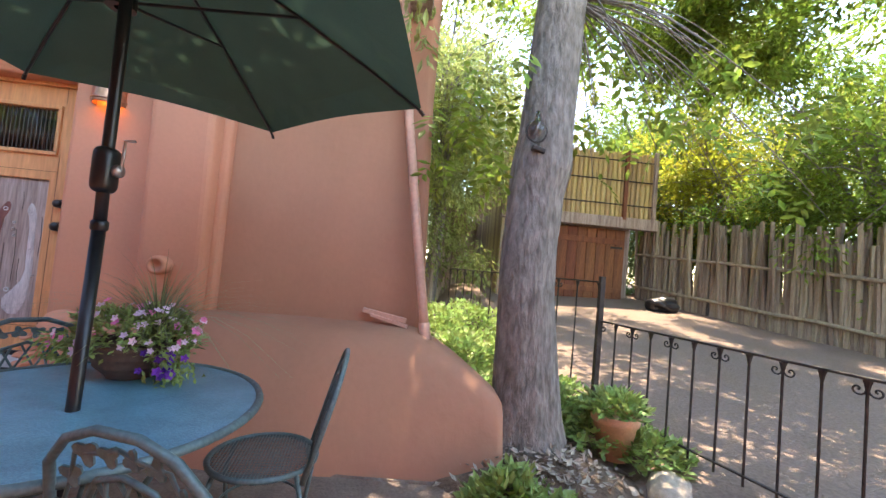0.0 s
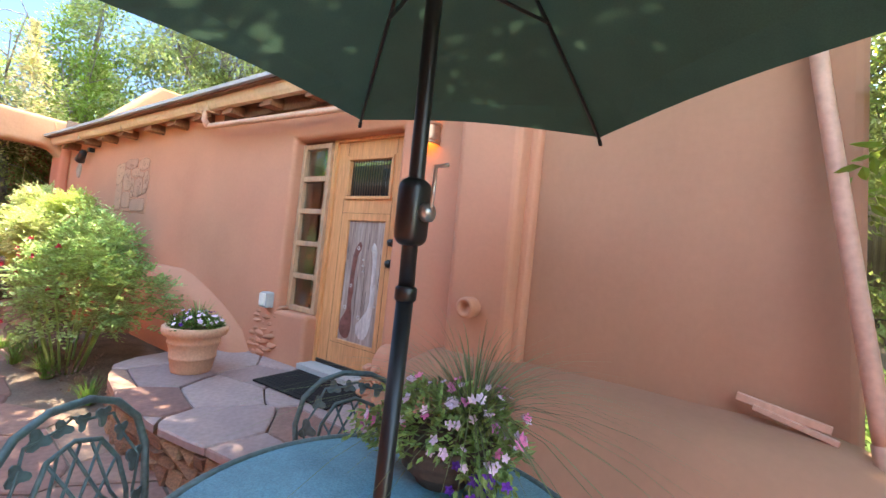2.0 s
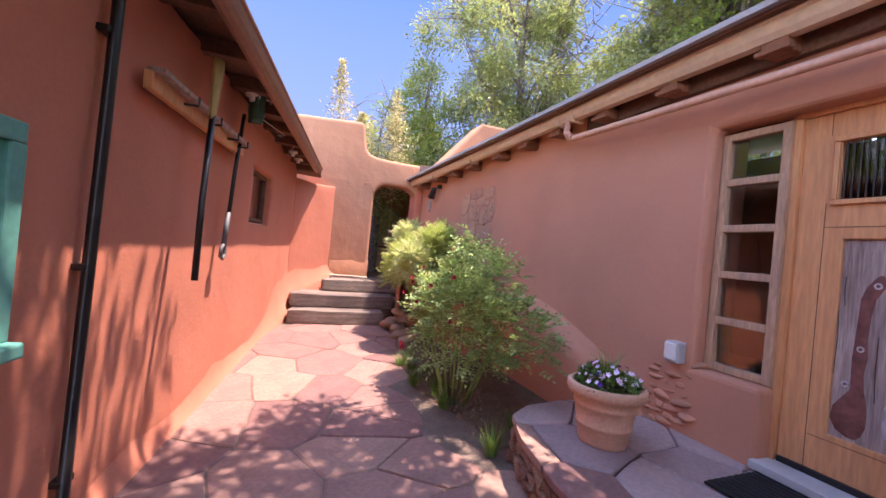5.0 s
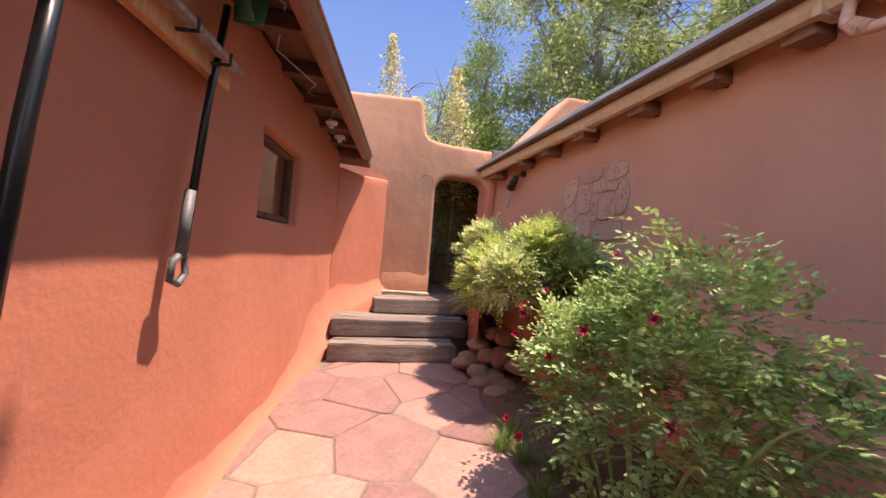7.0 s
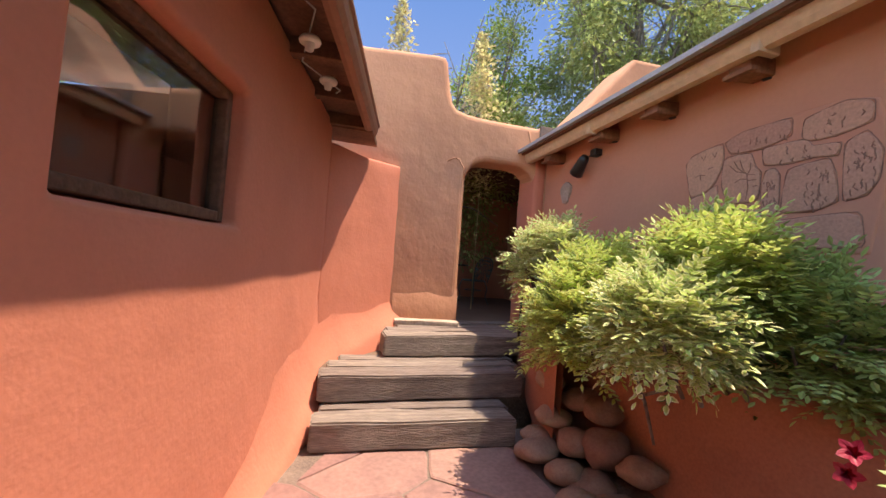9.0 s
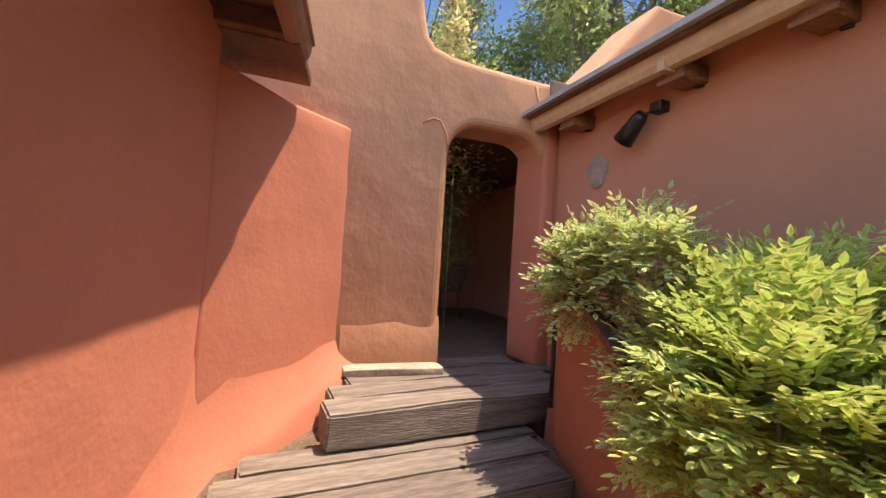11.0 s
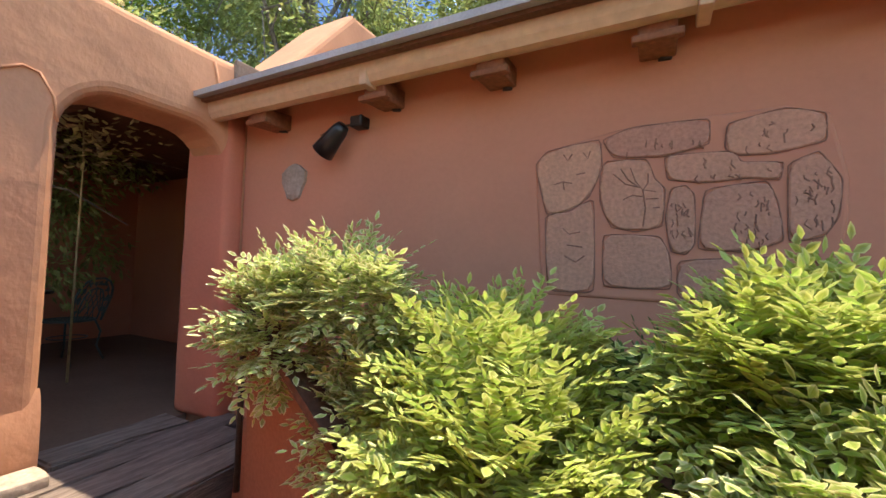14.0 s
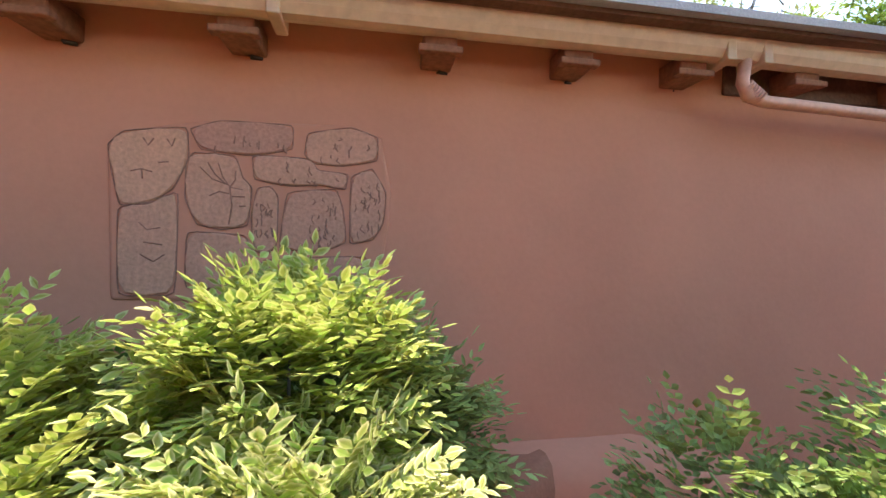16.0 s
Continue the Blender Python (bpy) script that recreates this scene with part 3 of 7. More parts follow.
for x in (-9.9, -8.99, -8.32, -7.61, -6.79, -6.15, -5.55, -4.9, -4.2, -3.5, -2.8):
    viga(x)

bm = box((3.6, 0.05, 0.24), (-3.45, 3.105, 2.85), (0, 0, 0), 0.006)
structure("frieze", bm, BEAM, "dark stained frieze board under the eave", "trim")

# parapet that climbs from the arch wall behind the brown roof
bm = plate([(3.2, 0.0), (6.8, 0.0), (6.8, 4.46), (4.34, 4.46), (3.38, 3.36), (3.2, 3.2)], [], 0.75, 0.06, 3)
ob = structure("parapet", bm, PLASTER_TAN, "sloping tan adobe parapet above the roof", "wall")
ob.matrix_basis = Matrix.Translation((-10.5, 0, 0)) @ pose(0, 0, 0, 0, 0, 90)

# terrace before the door: body, rim of stacked stone and flags come last
TERRACE = [(-4.60, 3.2), (-4.62, 2.60), (-4.56, 2.28), (-4.42, 2.08), (-4.10, 1.95), (-3.62, 1.86), (-3.05, 1.87), (-2.45, 1.96), (-2.05, 2.12), (-1.85, 2.4), (-1.8, 3.2)]
bm = bmesh.new()
lo = [bm.verts.new((x, y, -0.05)) for x, y in TERRACE]
hi = [bm.verts.new((x, y, 0.262)) for x, y in TERRACE]
for k in range(len(TERRACE)):
    j = (k + 1) % len(TERRACE)
    bm.faces.new((lo[k], lo[j], hi[j], hi[k]))
bm.faces.new(hi)
bmesh.ops.recalc_face_normals(bm, faces=bm.faces[:])
terrace = structure("terrace", bm, MORTAR, "low curved terrace of flagstone on stacked stone", "terrace")

# bank of adobe before the tall wall, sloping down to the paving
rows = []
for i in range(33):
    f = i / 32
    x = -2.45 + 3.05 * f
    end = min(1.0, max(0.0, (1 - f) / 0.05)) ** 0.5 if f > 0.95 else 1.0
    rise = min(1.0, (f + 0.02) / 0.16)
    top = (0.52 + 0.30 * rise) * end + 0.1 * (1 - end)
    foot = 2.66 - 0.30 * min(1.0, f / 0.45) + 0.03 * math.sin(9 * f)
    tip = max(0.0, (f - 0.80) / 0.20)
    back = 3.3 - 0.62 * tip ** 1.2
    top = (0.52 + 0.30 * rise) * (1 - 0.34 * tip ** 1.5)
    row = []
    for s in (0, 0.08, 0.2, 0.34, 0.5, 0.64, 0.76, 0.86, 0.93, 1.0):
        y = foot + (back - foot) * s
        z = -0.05 + (top + 0.05) * (1 - (1 - min(1.0, s / 0.62)) ** 2.3) + 0.03 * max(0.0, s - 0.62)
        row.append(Vector((x, y, z)) + noise.noise_vector(Vector((x * 2, y * 2, 0))) * 0.012)
    rows.append(row)
rows.append([p + Vector((0.04, -0.01, -0.05)) for p in rows[-1]])
rows.append([Vector((0.66, p.y, -0.05)) for p in rows[-1]])
structure("adobe_bank", loft(rows), PLASTER_UMBER, "rounded brown adobe bank against the wall", "bank", True)
bm = box((2.7, 0.42, 0.10), (-0.6, 2.22, 0.02), (0, 0, -3), 0.02)
bmesh.ops.subdivide_edges(bm, edges=bm.edges[:], cuts=6)
uneven(bm, 0.02, 3)
structure("bank_footing", bm, MORTAR, "pale cracked concrete footing of the bank", "kerb")

# banco ledge along the brown wall
rows = []
for i in range(25):
    f = i / 24
    x = -9.6 + 5.35 * f
    end = max(0.0, 1 - f) ** 0.4 if f > 0.6 else 1.0
    end = min(1.0, (max(0.0, 1 - f) / 0.28) ** 0.55)
    top = 0.98 * end + 0.22 * (1 - end)
    out = 0.36 * (0.55 + 0.45 * end)
    rows.append([Vector((x, 3.18 - out * k, top * h)) + noise.noise_vector(Vector((x * 2, k, h))) * 0.015 for k, h in ((0, 1.02), (0.4, 1.0), (0.75, 0.97), (0.93, 0.90), (1.0, 0.75), (1.03, 0.4), (1.08, -0.05))])
rows.append([Vector((-4.22, p.y + 0.05, min(p.z, 0.2))) for p in rows[-1]])
structure("banco_north", loft(rows), PLASTER_BROWN, "low rounded adobe ledge along the wall", "ledge", True)

# retaining wall of the raised planting bed, and its soil
BED = [(-9.45, 2.42), (-8.95, 2.45), (-8.45, 2.52), (-8.0, 2.58), (-7.4, 2.55), (-6.9, 2.56), (-6.5, 2.66), (-6.3, 2.85)]
rows = [[Vector((x, y - 0.10 * (1 - h) ** 2, -0.05 + 1.02 * h)) + noise.noise_vector(Vector((x * 3, y, h * 2))) * 0.015 for h in (0, 0.1, 0.25, 0.5, 0.75, 0.92)] + [Vector((x, y + 0.03, 0.97)), Vector((x, y + 0.10, 0.99)), Vector((x, y + 0.2, 0.97)), Vector((x, 3.0, 0.97))] for x, y in BED]
# Takes the darkened plaster, with the plants' shade in its colour.
structure("bed_wall", loft(rows), PLASTER_SHADED, "curved brown plaster wall of the raised bed", "wall", True)

# soil of the rose bed
rows = []
for i in range(17):
    f = i / 16
    x = -7.9 + 3.35 * f
    edge = 1.95 - 0.30 * math.sin(math.pi * min(1, f * 1.15)) + 0.05 * math.sin(7 * f)
    rows.append([Vector((x, edge + (2.95 - edge) * s, floor_z(x) - 0.03 + 0.12 * (1 - (1 - s) ** 3) + 0.02 * noise.noise(Vector((x * 5, s * 5, 1))))) for s in (0, 0.05, 0.12, 0.3, 0.6, 1.0)])
structure("rose_bed", loft(rows), SOIL, "dark soil of the rose bed", "ground", True)

# railway-tie steps: one thing, each tie a part
steps = thing("steps", "three weathered grey railway-tie steps", "steps", kind="structure")


def tie(x, y, length, top, depth=0.24, high=0.20, rz=0.0, parent=steps):
    bm = bmesh.new()
    bmesh.ops.create_cube(bm, size=1, matrix=Matrix.Diagonal((depth, length, high, 1)))
    bmesh.ops.subdivide_edges(bm, edges=[e for e in bm.edges if abs((e.verts[0].co - e.verts[1].co).y) > 0.1], cuts=10)
    bmesh.ops.bevel(bm, geom=[e for e in bm.edges if len(e.link_faces) == 2 and e.calc_face_angle(0) > 1.0], offset=0.014, segments=2, affect="EDGES")
    for v in bm.verts:
        v.co += noise.noise_vector(Vector((v.co.x * 6, v.co.y * 3, v.co.z * 6 + top * 17))) * 0.012
    ob = part("tie", bm, TIE, parent, smooth=False)
    ob.matrix_basis = pose(x - depth / 2, y, top - high / 2, 0, 0, rz)
    return ob


for x, y, length, top, depth, rz in ((-8.46, 1.24, 1.48, 0.31, 0.24, 0.5), (-8.72, 1.28, 1.48, 0.305, 0.20, 0.5), (-8.86, 1.36, 1.70, 0.52, 0.26, 4), (-9.14, 1.42, 1.72, 0.515, 0.22, 4), (-9.38, 1.50, 1.7, 0.51, 0.20, 4), (-9.50, 1.90, 1.72, 0.72, 0.24, 5), (-9.76, 1.95, 1.72, 0.715, 0.24, 5), (-10.02, 2.1, 1.75, 0.71, 0.24, 5), (-10.30, 2.36, 0.72, 0.72, 0.26, 2)):
    tie(x, y, length, top, depth, rz=rz)
bm = box((1.5, 1.9, 0.62), (-9.75, 1.45, 0.15))
part("core", bm, SOIL, steps)

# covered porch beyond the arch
structure("porch_floor", box((5.0, 4.4, 0.5), (-13.1, 2.4, 0.42)), DARK_ROOM, "paved floor of the porch, coloured dark for shade", "floor")
structure("porch_wall", box((0.25, 3.4, 3.0), (-14.6, 3.4, 1.9), bevel=0.03), PLASTER_BROWN, "shaded red plaster wall of the porch", "wall")
structure("porch_screen", box((3.6, 0.2, 2.0), (-12.9, 1.45, 1.3), bevel=0.03), PLASTER_BROWN, "shaded red plaster screen wall of the porch", "wall")
structure("porch_side", box((4.6, 0.25, 3.2), (-12.6, 4.4, 1.9)), PLASTER_BROWN, "shaded red plaster side of the porch", "wall")
structure("porch_roof", box((4.1, 2.7, 0.12), (-12.75, 3.35, 3.05), (-6, 0, 0)), BEAM, "dark boarded roof of the porch", "ceiling")
bm = tube([(-10.9, 2.28, 2.85), (-14.6, 2.28, 2.95)], 0.09, sides=10)
structure("porch_beam", bm, BEAM, "dark round beam of the porch", "beam", True)

# ---- plants: helpers ----
def fronds(rng, roots, length, leaflet, width, pairs=5, droop=0.5):
    """Pinnate leaves: pairs of leaflets along an arching stem from each root (place, way)."""
    verts, faces = [], []
    for p, way in roots:
        d = Vector(way).normalized()
        L = length * rng.uniform(0.65, 1.2)
        side = d.cross(Vector((rng.gauss(0, 0.25), rng.gauss(0, 0.25), 1)))
        side = side.normalized() if side.length > 1e-3 else Vector((1, 0, 0))
        q = Vector(p)
        for i in range(pairs + 1):
            d = (d + Vector((0, 0, -droop / pairs))).normalized()
            q = q + d * (L / (pairs + 1))
            up = side.cross(d).normalized()
            for sgn in ((-1, 1) if i < pairs else (0,)):
                w = (d * (0.55 if sgn else 1.0) + side * sgn * 0.9 + up * rng.uniform(-0.1, 0.35)).normalized()
                s = w.cross(up).normalized()
                l, b = leaflet * rng.uniform(0.75, 1.2), width * rng.uniform(0.8, 1.2)
                k = len(verts)
                n = s.cross(w)
                verts += [q, q + w * l * 0.4 + s * b * 0.5, q + w * l * 0.75 + s * b * 0.33 - n * l * 0.04, q + w * l - n * l * 0.10, q + w * l * 0.75 - s * b * 0.33 - n * l * 0.04, q + w * l * 0.4 - s * b * 0.5, q + w * l * 0.45 - n * b * 0.18]
                faces += [(k, k + 1, k + 6), (k + 1, k + 2, k + 6), (k + 2, k + 3, k + 6), (k + 3, k + 4, k + 6), (k + 4, k + 5, k + 6), (k + 5, k, k + 6)]
    return verts, faces


def shell(rng, centre, size, count, low=-0.4):
    """Places and ways on and within an uneven mound."""
    out, c = [], Vector(centre)
    while len(out) < count:
        v = Vector((rng.gauss(0, 1), rng.gauss(0, 1), rng.gauss(0, 1))).normalized()
        if v.z < low:
            continue
        bulge = 0.85 + 0.35 * noise.noise(v * 2.2 + c)
        r = bulge * rng.uniform(0.45, 1.0) ** 0.5
        p = c + Vector((v.x * size[0], v.y * size[1], v.z * size[2])) * r
        out.append((p, Vector((v.x, v.y, v.z * 0.7 + 0.45)) + Vector((rng.gauss(0, 0.35), rng.gauss(0, 0.35), rng.gauss(0, 0.25)))))
    return out


def plant(name, label, category, at, stems=None, stem_mat=None, group=""):
    t = thing(name, label, category, at, group=group)
    if stems:
        bm = bmesh.new()
        for pts, r0, r1 in stems:
            tube([Vector(p) - Vector(at) for p in pts], r0, bm, 6, r1)
        tagged(part("stem_mass", bm, stem_mat or BARK, t, smooth=True), kind="stuff")
    return t


def foliage(parent, name, data, mat, label="", kind="stuff", edged=False):
    verts, faces = data
    o = parent.matrix_basis.translation
    ob = new(name, leaf_mesh(name, [v - o for v in verts], faces, mat))
    if edged:
        rim = ob.data.attributes.new("rim", "FLOAT", "POINT")
        rim.data.foreach_set("value", [0.55, 1.0, 1.0, 1.0, 1.0, 1.0, 0.0] * (len(verts) // 7))
    ob.parent = parent
    return tagged(ob, label, "", "", kind)


def arc(p0, p1, bend, n=7):
    p0, p1, bend = Vector(p0), Vector(p1), Vector(bend)
    return [p0.lerp(p1, k / n) + bend * math.sin(math.pi * k / n) for k in range(n + 1)]


def flower_mesh(name, radius, petals, mat, cup=0.25, middle=None):
    """A five-petalled open flower looking along +z."""
    verts, faces = [(0, 0, -radius * cup)], []
    n = petals * 4
    for k in range(n):
        a = 2 * math.pi * k / n
        r = radius * (0.80 + 0.20 * math.cos(petals * a))
        verts.append((0.5 * r * math.cos(a), 0.5 * r * math.sin(a), -radius * cup * 0.1))
        verts.append((r * math.cos(a), r * math.sin(a), radius * 0.08 * math.cos(petals * a)))
    for k in range(n):
        i, j = 1 + 2 * k, 1 + 2 * ((k + 1) % n)
        faces += [(0, i, j), (i, i + 1, j + 1, j)]
    me = bpy.data.meshes.new(name)
    me.from_pydata(verts, [], faces)
    me.materials.append(mat)
    return me


def blooms(parent, rng, spots, meshes, name="flower"):
    o = parent.matrix_basis.translation
    for p, way in spots:
        ob = new(name, rng.choice(meshes))
        ob.parent = parent
        ob.matrix_basis = Matrix.Translation(Vector(p) - o) @ Vector(way).to_track_quat("Z", "Y").to_matrix().to_4x4() @ Matrix.Diagonal((*(3 * [rng.uniform(0.75, 1.15)]), 1))


PINK_FLOWERS = [flower_mesh("pink_flower", 0.021, 5, PINK), flower_mesh("lilac_flower", 0.021, 5, LILAC), flower_mesh("lilac_flower", 0.017, 5, LILAC)]
PURPLE_FLOWERS = [flower_mesh("purple_flower", 0.020, 5, PURPLE), flower_mesh("lilac_flower", 0.018, 5, LILAC)]


# ---- door, windows ----
def door():
    t = thing("door_1", "honey pine door with a grille window and carved panel", "door", (-3.07, 3.30, 0.36), 0, kind="structure")
    W, H = 0.86, 2.06
    part("leaf", plate([(-W / 2, 0), (W / 2, 0), (W / 2, H), (-W / 2, H)], [rect(-0.245, 0.255, 1.555, 1.885), rect(-0.205, 0.24, 0.255, 1.335)], 0.05, 0.004, 1), DOOR_WOOD, t)
    pane = part("pane", box((0.52, 0.006, 0.35), (0.005, 0.028, 1.72)), GLASS, t, "dark glass behind fine bars")
    pane.visible_shadow = False
    for k in range(16):
        part("bar", tube([(-0.228 + 0.031 * k, 0.016, 1.56), (-0.228 + 0.031 * k, 0.016, 1.885)], 0.0035, sides=6), RUST_IRON, t)
    for x0, x1, z0, z1 in ((-0.272, 0.282, 1.526, 1.555), (-0.272, 0.282, 1.885, 1.914), (-0.272, -0.245, 1.556, 1.884), (0.255, 0.282, 1.556, 1.884)):
        part("moulding", box((x1 - x0, 0.022, z1 - z0), ((x0 + x1) / 2, -0.010, (z0 + z1) / 2), bevel=0.005), DOOR_WOOD, t)
    for x0, x1, z0, z1 in ((-0.297, -0.294, 0.0, 1.54), (0.294, 0.297, 0.0, 1.54), (-0.294, 0.294, 0.222, 0.225), (-0.294, 0.294, 1.40, 1.403), (-0.297, -0.294, 1.93, H), (0.294, 0.297, 1.93, H)):
        part("joint", box((x1 - x0, 0.003, z1 - z0), ((x0 + x1) / 2, -0.0005, (z0 + z1) / 2)), BEAM, t)
    # Dark sheet behind the grille stands in for the unlit room.
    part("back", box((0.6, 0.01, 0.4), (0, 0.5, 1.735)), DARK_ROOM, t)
    panel = part("panel", box((0.45, 0.02, 1.09), (0.0175, 0.03, 0.795), bevel=0.003), OLD_WOOD, t, "weathered grey carved wood panel")
    # two long-necked figures with pear-shaped bodies, drawn in low relief
    red = [(-0.11, 0.275, 0.02), (-0.125, 0.30, 0.055), (-0.13, 0.35, 0.075), (-0.125, 0.42, 0.072), (-0.11, 0.48, 0.05), (-0.10, 0.53, 0.028), (-0.105, 0.62, 0.026), (-0.10, 0.70, 0.032), (-0.10, 0.80, 0.026), (-0.095, 0.92, 0.026), (-0.085, 1.02, 0.030), (-0.06, 1.08, 0.036), (-0.045, 1.12, 0.026), (-0.04, 1.145, 0.008)]
    pale = [(0.085, 0.30, 0.03), (0.075, 0.34, 0.07), (0.085, 0.41, 0.085), (0.12, 0.48, 0.06), (0.15, 0.55, 0.034), (0.165, 0.64, 0.026), (0.16, 0.74, 0.026), (0.155, 0.84, 0.023), (0.155, 0.95, 0.022), (0.145, 1.04, 0.028), (0.13, 1.09, 0.032), (0.13, 1.12, 0.022), (0.13, 1.145, 0.006)]
    for body, mat, name in ((red, CARVED_RED, "dark red carved long-necked figure"), (pale, CARVED_GREY, "silvered carved long-necked figure")):
        rows = [[Vector((dx - w * c, 0.0205 - 0.008 * s, z)) for c, s in ((1, 0), (0.85, 0.75), (0, 1), (-0.85, 0.75), (-1, 0))] for dx, z, w in body]
        part("carving", loft(rows), mat, panel, name, True)
    for x, z, r in ((-0.098, 0.75, 0.016), (0.158, 0.79, 0.012), (-0.05, 1.09, 0.017), (0.135, 1.075, 0.016), (-0.15, 0.55, 0.016), (0.03, 0.48, 0.018), (0.02, 0.99, 0.010), (0.02, 0.94, 0.010), (0.03, 0.89, 0.009), (0.20, 0.60, 0.010)):
        part("knot", lathe([(r * 0.45, 0.001), (r * 0.7, 0.007), (r, 0.005), (r * 1.1, -0.002)], 12, None), CARVED_GREY, panel).matrix_basis = pose(x, 0.016, z, 90)
    for k, (x, z, h) in enumerate(((-0.205, 0.80, 0.42), (-0.03, 0.66, 0.34), (0.045, 0.74, 0.40), (0.09, 0.62, 0.20), (0.215, 0.90, 0.30), (-0.18, 1.05, 0.16), (0.06, 1.16, 0.14))):
        part("grain_crack", tube([(x, 0.0195, z - h / 2), (x + 0.006 * (-1) ** k, 0.0195, z), (x - 0.004, 0.0195, z + h / 2)], 0.0022, sides=5), RUST_IRON, panel)
    for z, r in ((1.11, 0.032), (0.935, 0.034)):
        h = part("door_handle" if z < 1.0 else "lock", lathe([(0.0, 0.055), (r * 0.8, 0.05), (r, 0.035), (r * 0.8, 0.018), (r * 0.45, 0.014), (r * 1.05, 0.006), (r * 1.05, 0.0)], 16), BLACK, t, "dark bronze knob", True)
        h.matrix_basis = pose(0.35, 0.0, z + 0.05, 90)
    part("sill", box((0.94, 0.24, 0.05), (0, -0.07, -0.022), bevel=0.006), GREY_BOX, t, "pale metal door sill")
    part("sweep", box((0.84, 0.02, 0.035), (0, -0.008, 0.02)), BLACK, t)
    for x, w in ((-0.455, 0.05), (0.445, 0.03)):
        part("jamb", box((w, 0.12, 2.10), (x, 0.03, 1.03), bevel=0.004), DOOR_WOOD, t)
    part("head", box((0.92, 0.12, 0.03), (0, 0.03, 2.075)), DOOR_WOOD, t)
    return t


door()


def sidelight():
    t = thing("window_1", "five-pane wooden sidelight beside the door", "window", (-3.745, 3.27, 0.785), 0, kind="structure")
    H, W = 1.63, 0.41
    for x in (-W / 2 + 0.02, W / 2 - 0.02):
        part("window_frame", box((0.05, 0.07, H), (x, 0.0, H / 2), bevel=0.006), FRAME_PINE, t)
    for k in range(6):
        part("rail", box((W - 0.05, 0.06, 0.05), (0, 0.0, 0.025 + k * (H - 0.05) / 5), bevel=0.006), FRAME_PINE, t)
    for k in range(5):
        p = part("pane", box((W - 0.08, 0.006, 0.28), (0, 0.012, 0.19 + k * (H - 0.05) / 5)), GLASS, t)
        p.visible_shadow = False


sidelight()


def red_window(name, label, x0, x1, z0, z1, depth, mat, frame_w, curtain=False):
    t = new(name)
    u0, u1 = lw_u(x0), lw_u(x1)
    t.matrix_basis = RED_FRAME @ pose((u0 + u1) / 2, depth, z0)
    tagged(t, label, "window", "", "structure")
    W, H = u1 - u0, z1 - z0
    for x in (-W / 2 + frame_w / 2, W / 2 - frame_w / 2):
        part("window_frame", box((frame_w, 0.07, H), (x, 0, H / 2), bevel=0.006), mat, t)
    for z in (frame_w / 2, H - frame_w / 2):
        part("window_frame", box((W - 2 * frame_w, 0.07, frame_w), (0, 0, z), bevel=0.006), mat, t)
    p = part("pane", box((W - 2 * frame_w + 0.01, 0.006, H - 2 * frame_w + 0.01), (0, 0.01, H / 2)), GLASS, t)
    p.visible_shadow = False
    if curtain:
        rows = [[(-W / 2 + 0.05 + (W * 0.46) * i / 30 + s, 0.10 + 0.02 * math.sin(i * 1.3), z) for z in (0.04, H - 0.04)] for s in (0,) for i in range(31)]
        part("curtain", loft(rows), CURTAIN, t, "white gathered curtain", True)
    return t


w = red_window("window_2", "teal painted wooden window with a white curtain", -2.62, -3.64, 0.97, 1.63, 0.03, TEAL, 0.06, True)
part("window_trim", box((1.16, 0.05, 0.07), (0, -0.05, 0.695), bevel=0.008), TEAL, w)
part("window_sill", box((1.18, 0.12, 0.055), (0, -0.06, -0.025), bevel=0.01), TEAL, w)
for x in (-0.55, 0.55):
    part("window_trim", box((0.07, 0.05, 0.66), (x, -0.05, 0.33), bevel=0.008), TEAL, w)
w = red_window("window_3", "dark framed window deep in the red wall", -6.70, -7.655, 1.545, 2.135, 0.11, BEAM, 0.045)

# ---- things on the red wall ----
def on_red(name, label, category, x, off, z, group=""):
    t = new(name)
    t.matrix_basis = Matrix.Translation(left_point(x, off, z)) @ pose(0, 0, 0, 0, 0, 180 - math.degrees(math.atan2(0.15, 1)))
    return tagged(t, label, category, group)


t = on_red("downpipe", "black iron downpipe on the red wall", "downpipe", -4.05, 0.0, 0)
part("pipe", tube([(0.03, -0.06, 2.74), (0.03, -0.055, 2.50), (0.02, -0.05, 1.3), (0, -0.05, 0.10), (-0.06, -0.09, 0.04), (-0.5, -0.13, 0.03)], 0.024, sides=10), BLACK, t, smooth=True)
for z in (2.2, 1.2, 0.3):
    part("clip", box((0.08, 0.05, 0.03), (0.02, -0.03, z), bevel=0.004), BLACK, t)

t = on_red("tool_rack", "wooden tool rack board under the eave", "rack", -5.16, 0.03, 2.12)
part("board", box((1.64, 0.045, 0.10), (0, -0.03, 0), (0, 0, 0), 0.008), DOOR_WOOD, t)
part("shelf", box((1.64, 0.09, 0.025), (0, -0.06, 0.05), (0, 0, 0), 0.005), OLD_WOOD, t)
for x in (-0.45, -0.05, 0.35, 0.62):
    part("hook", tube([(x, -0.05, 0.0), (x, -0.13, 0.0), (x, -0.13, 0.05)], 0.008, sides=6), RUST_IRON, t)

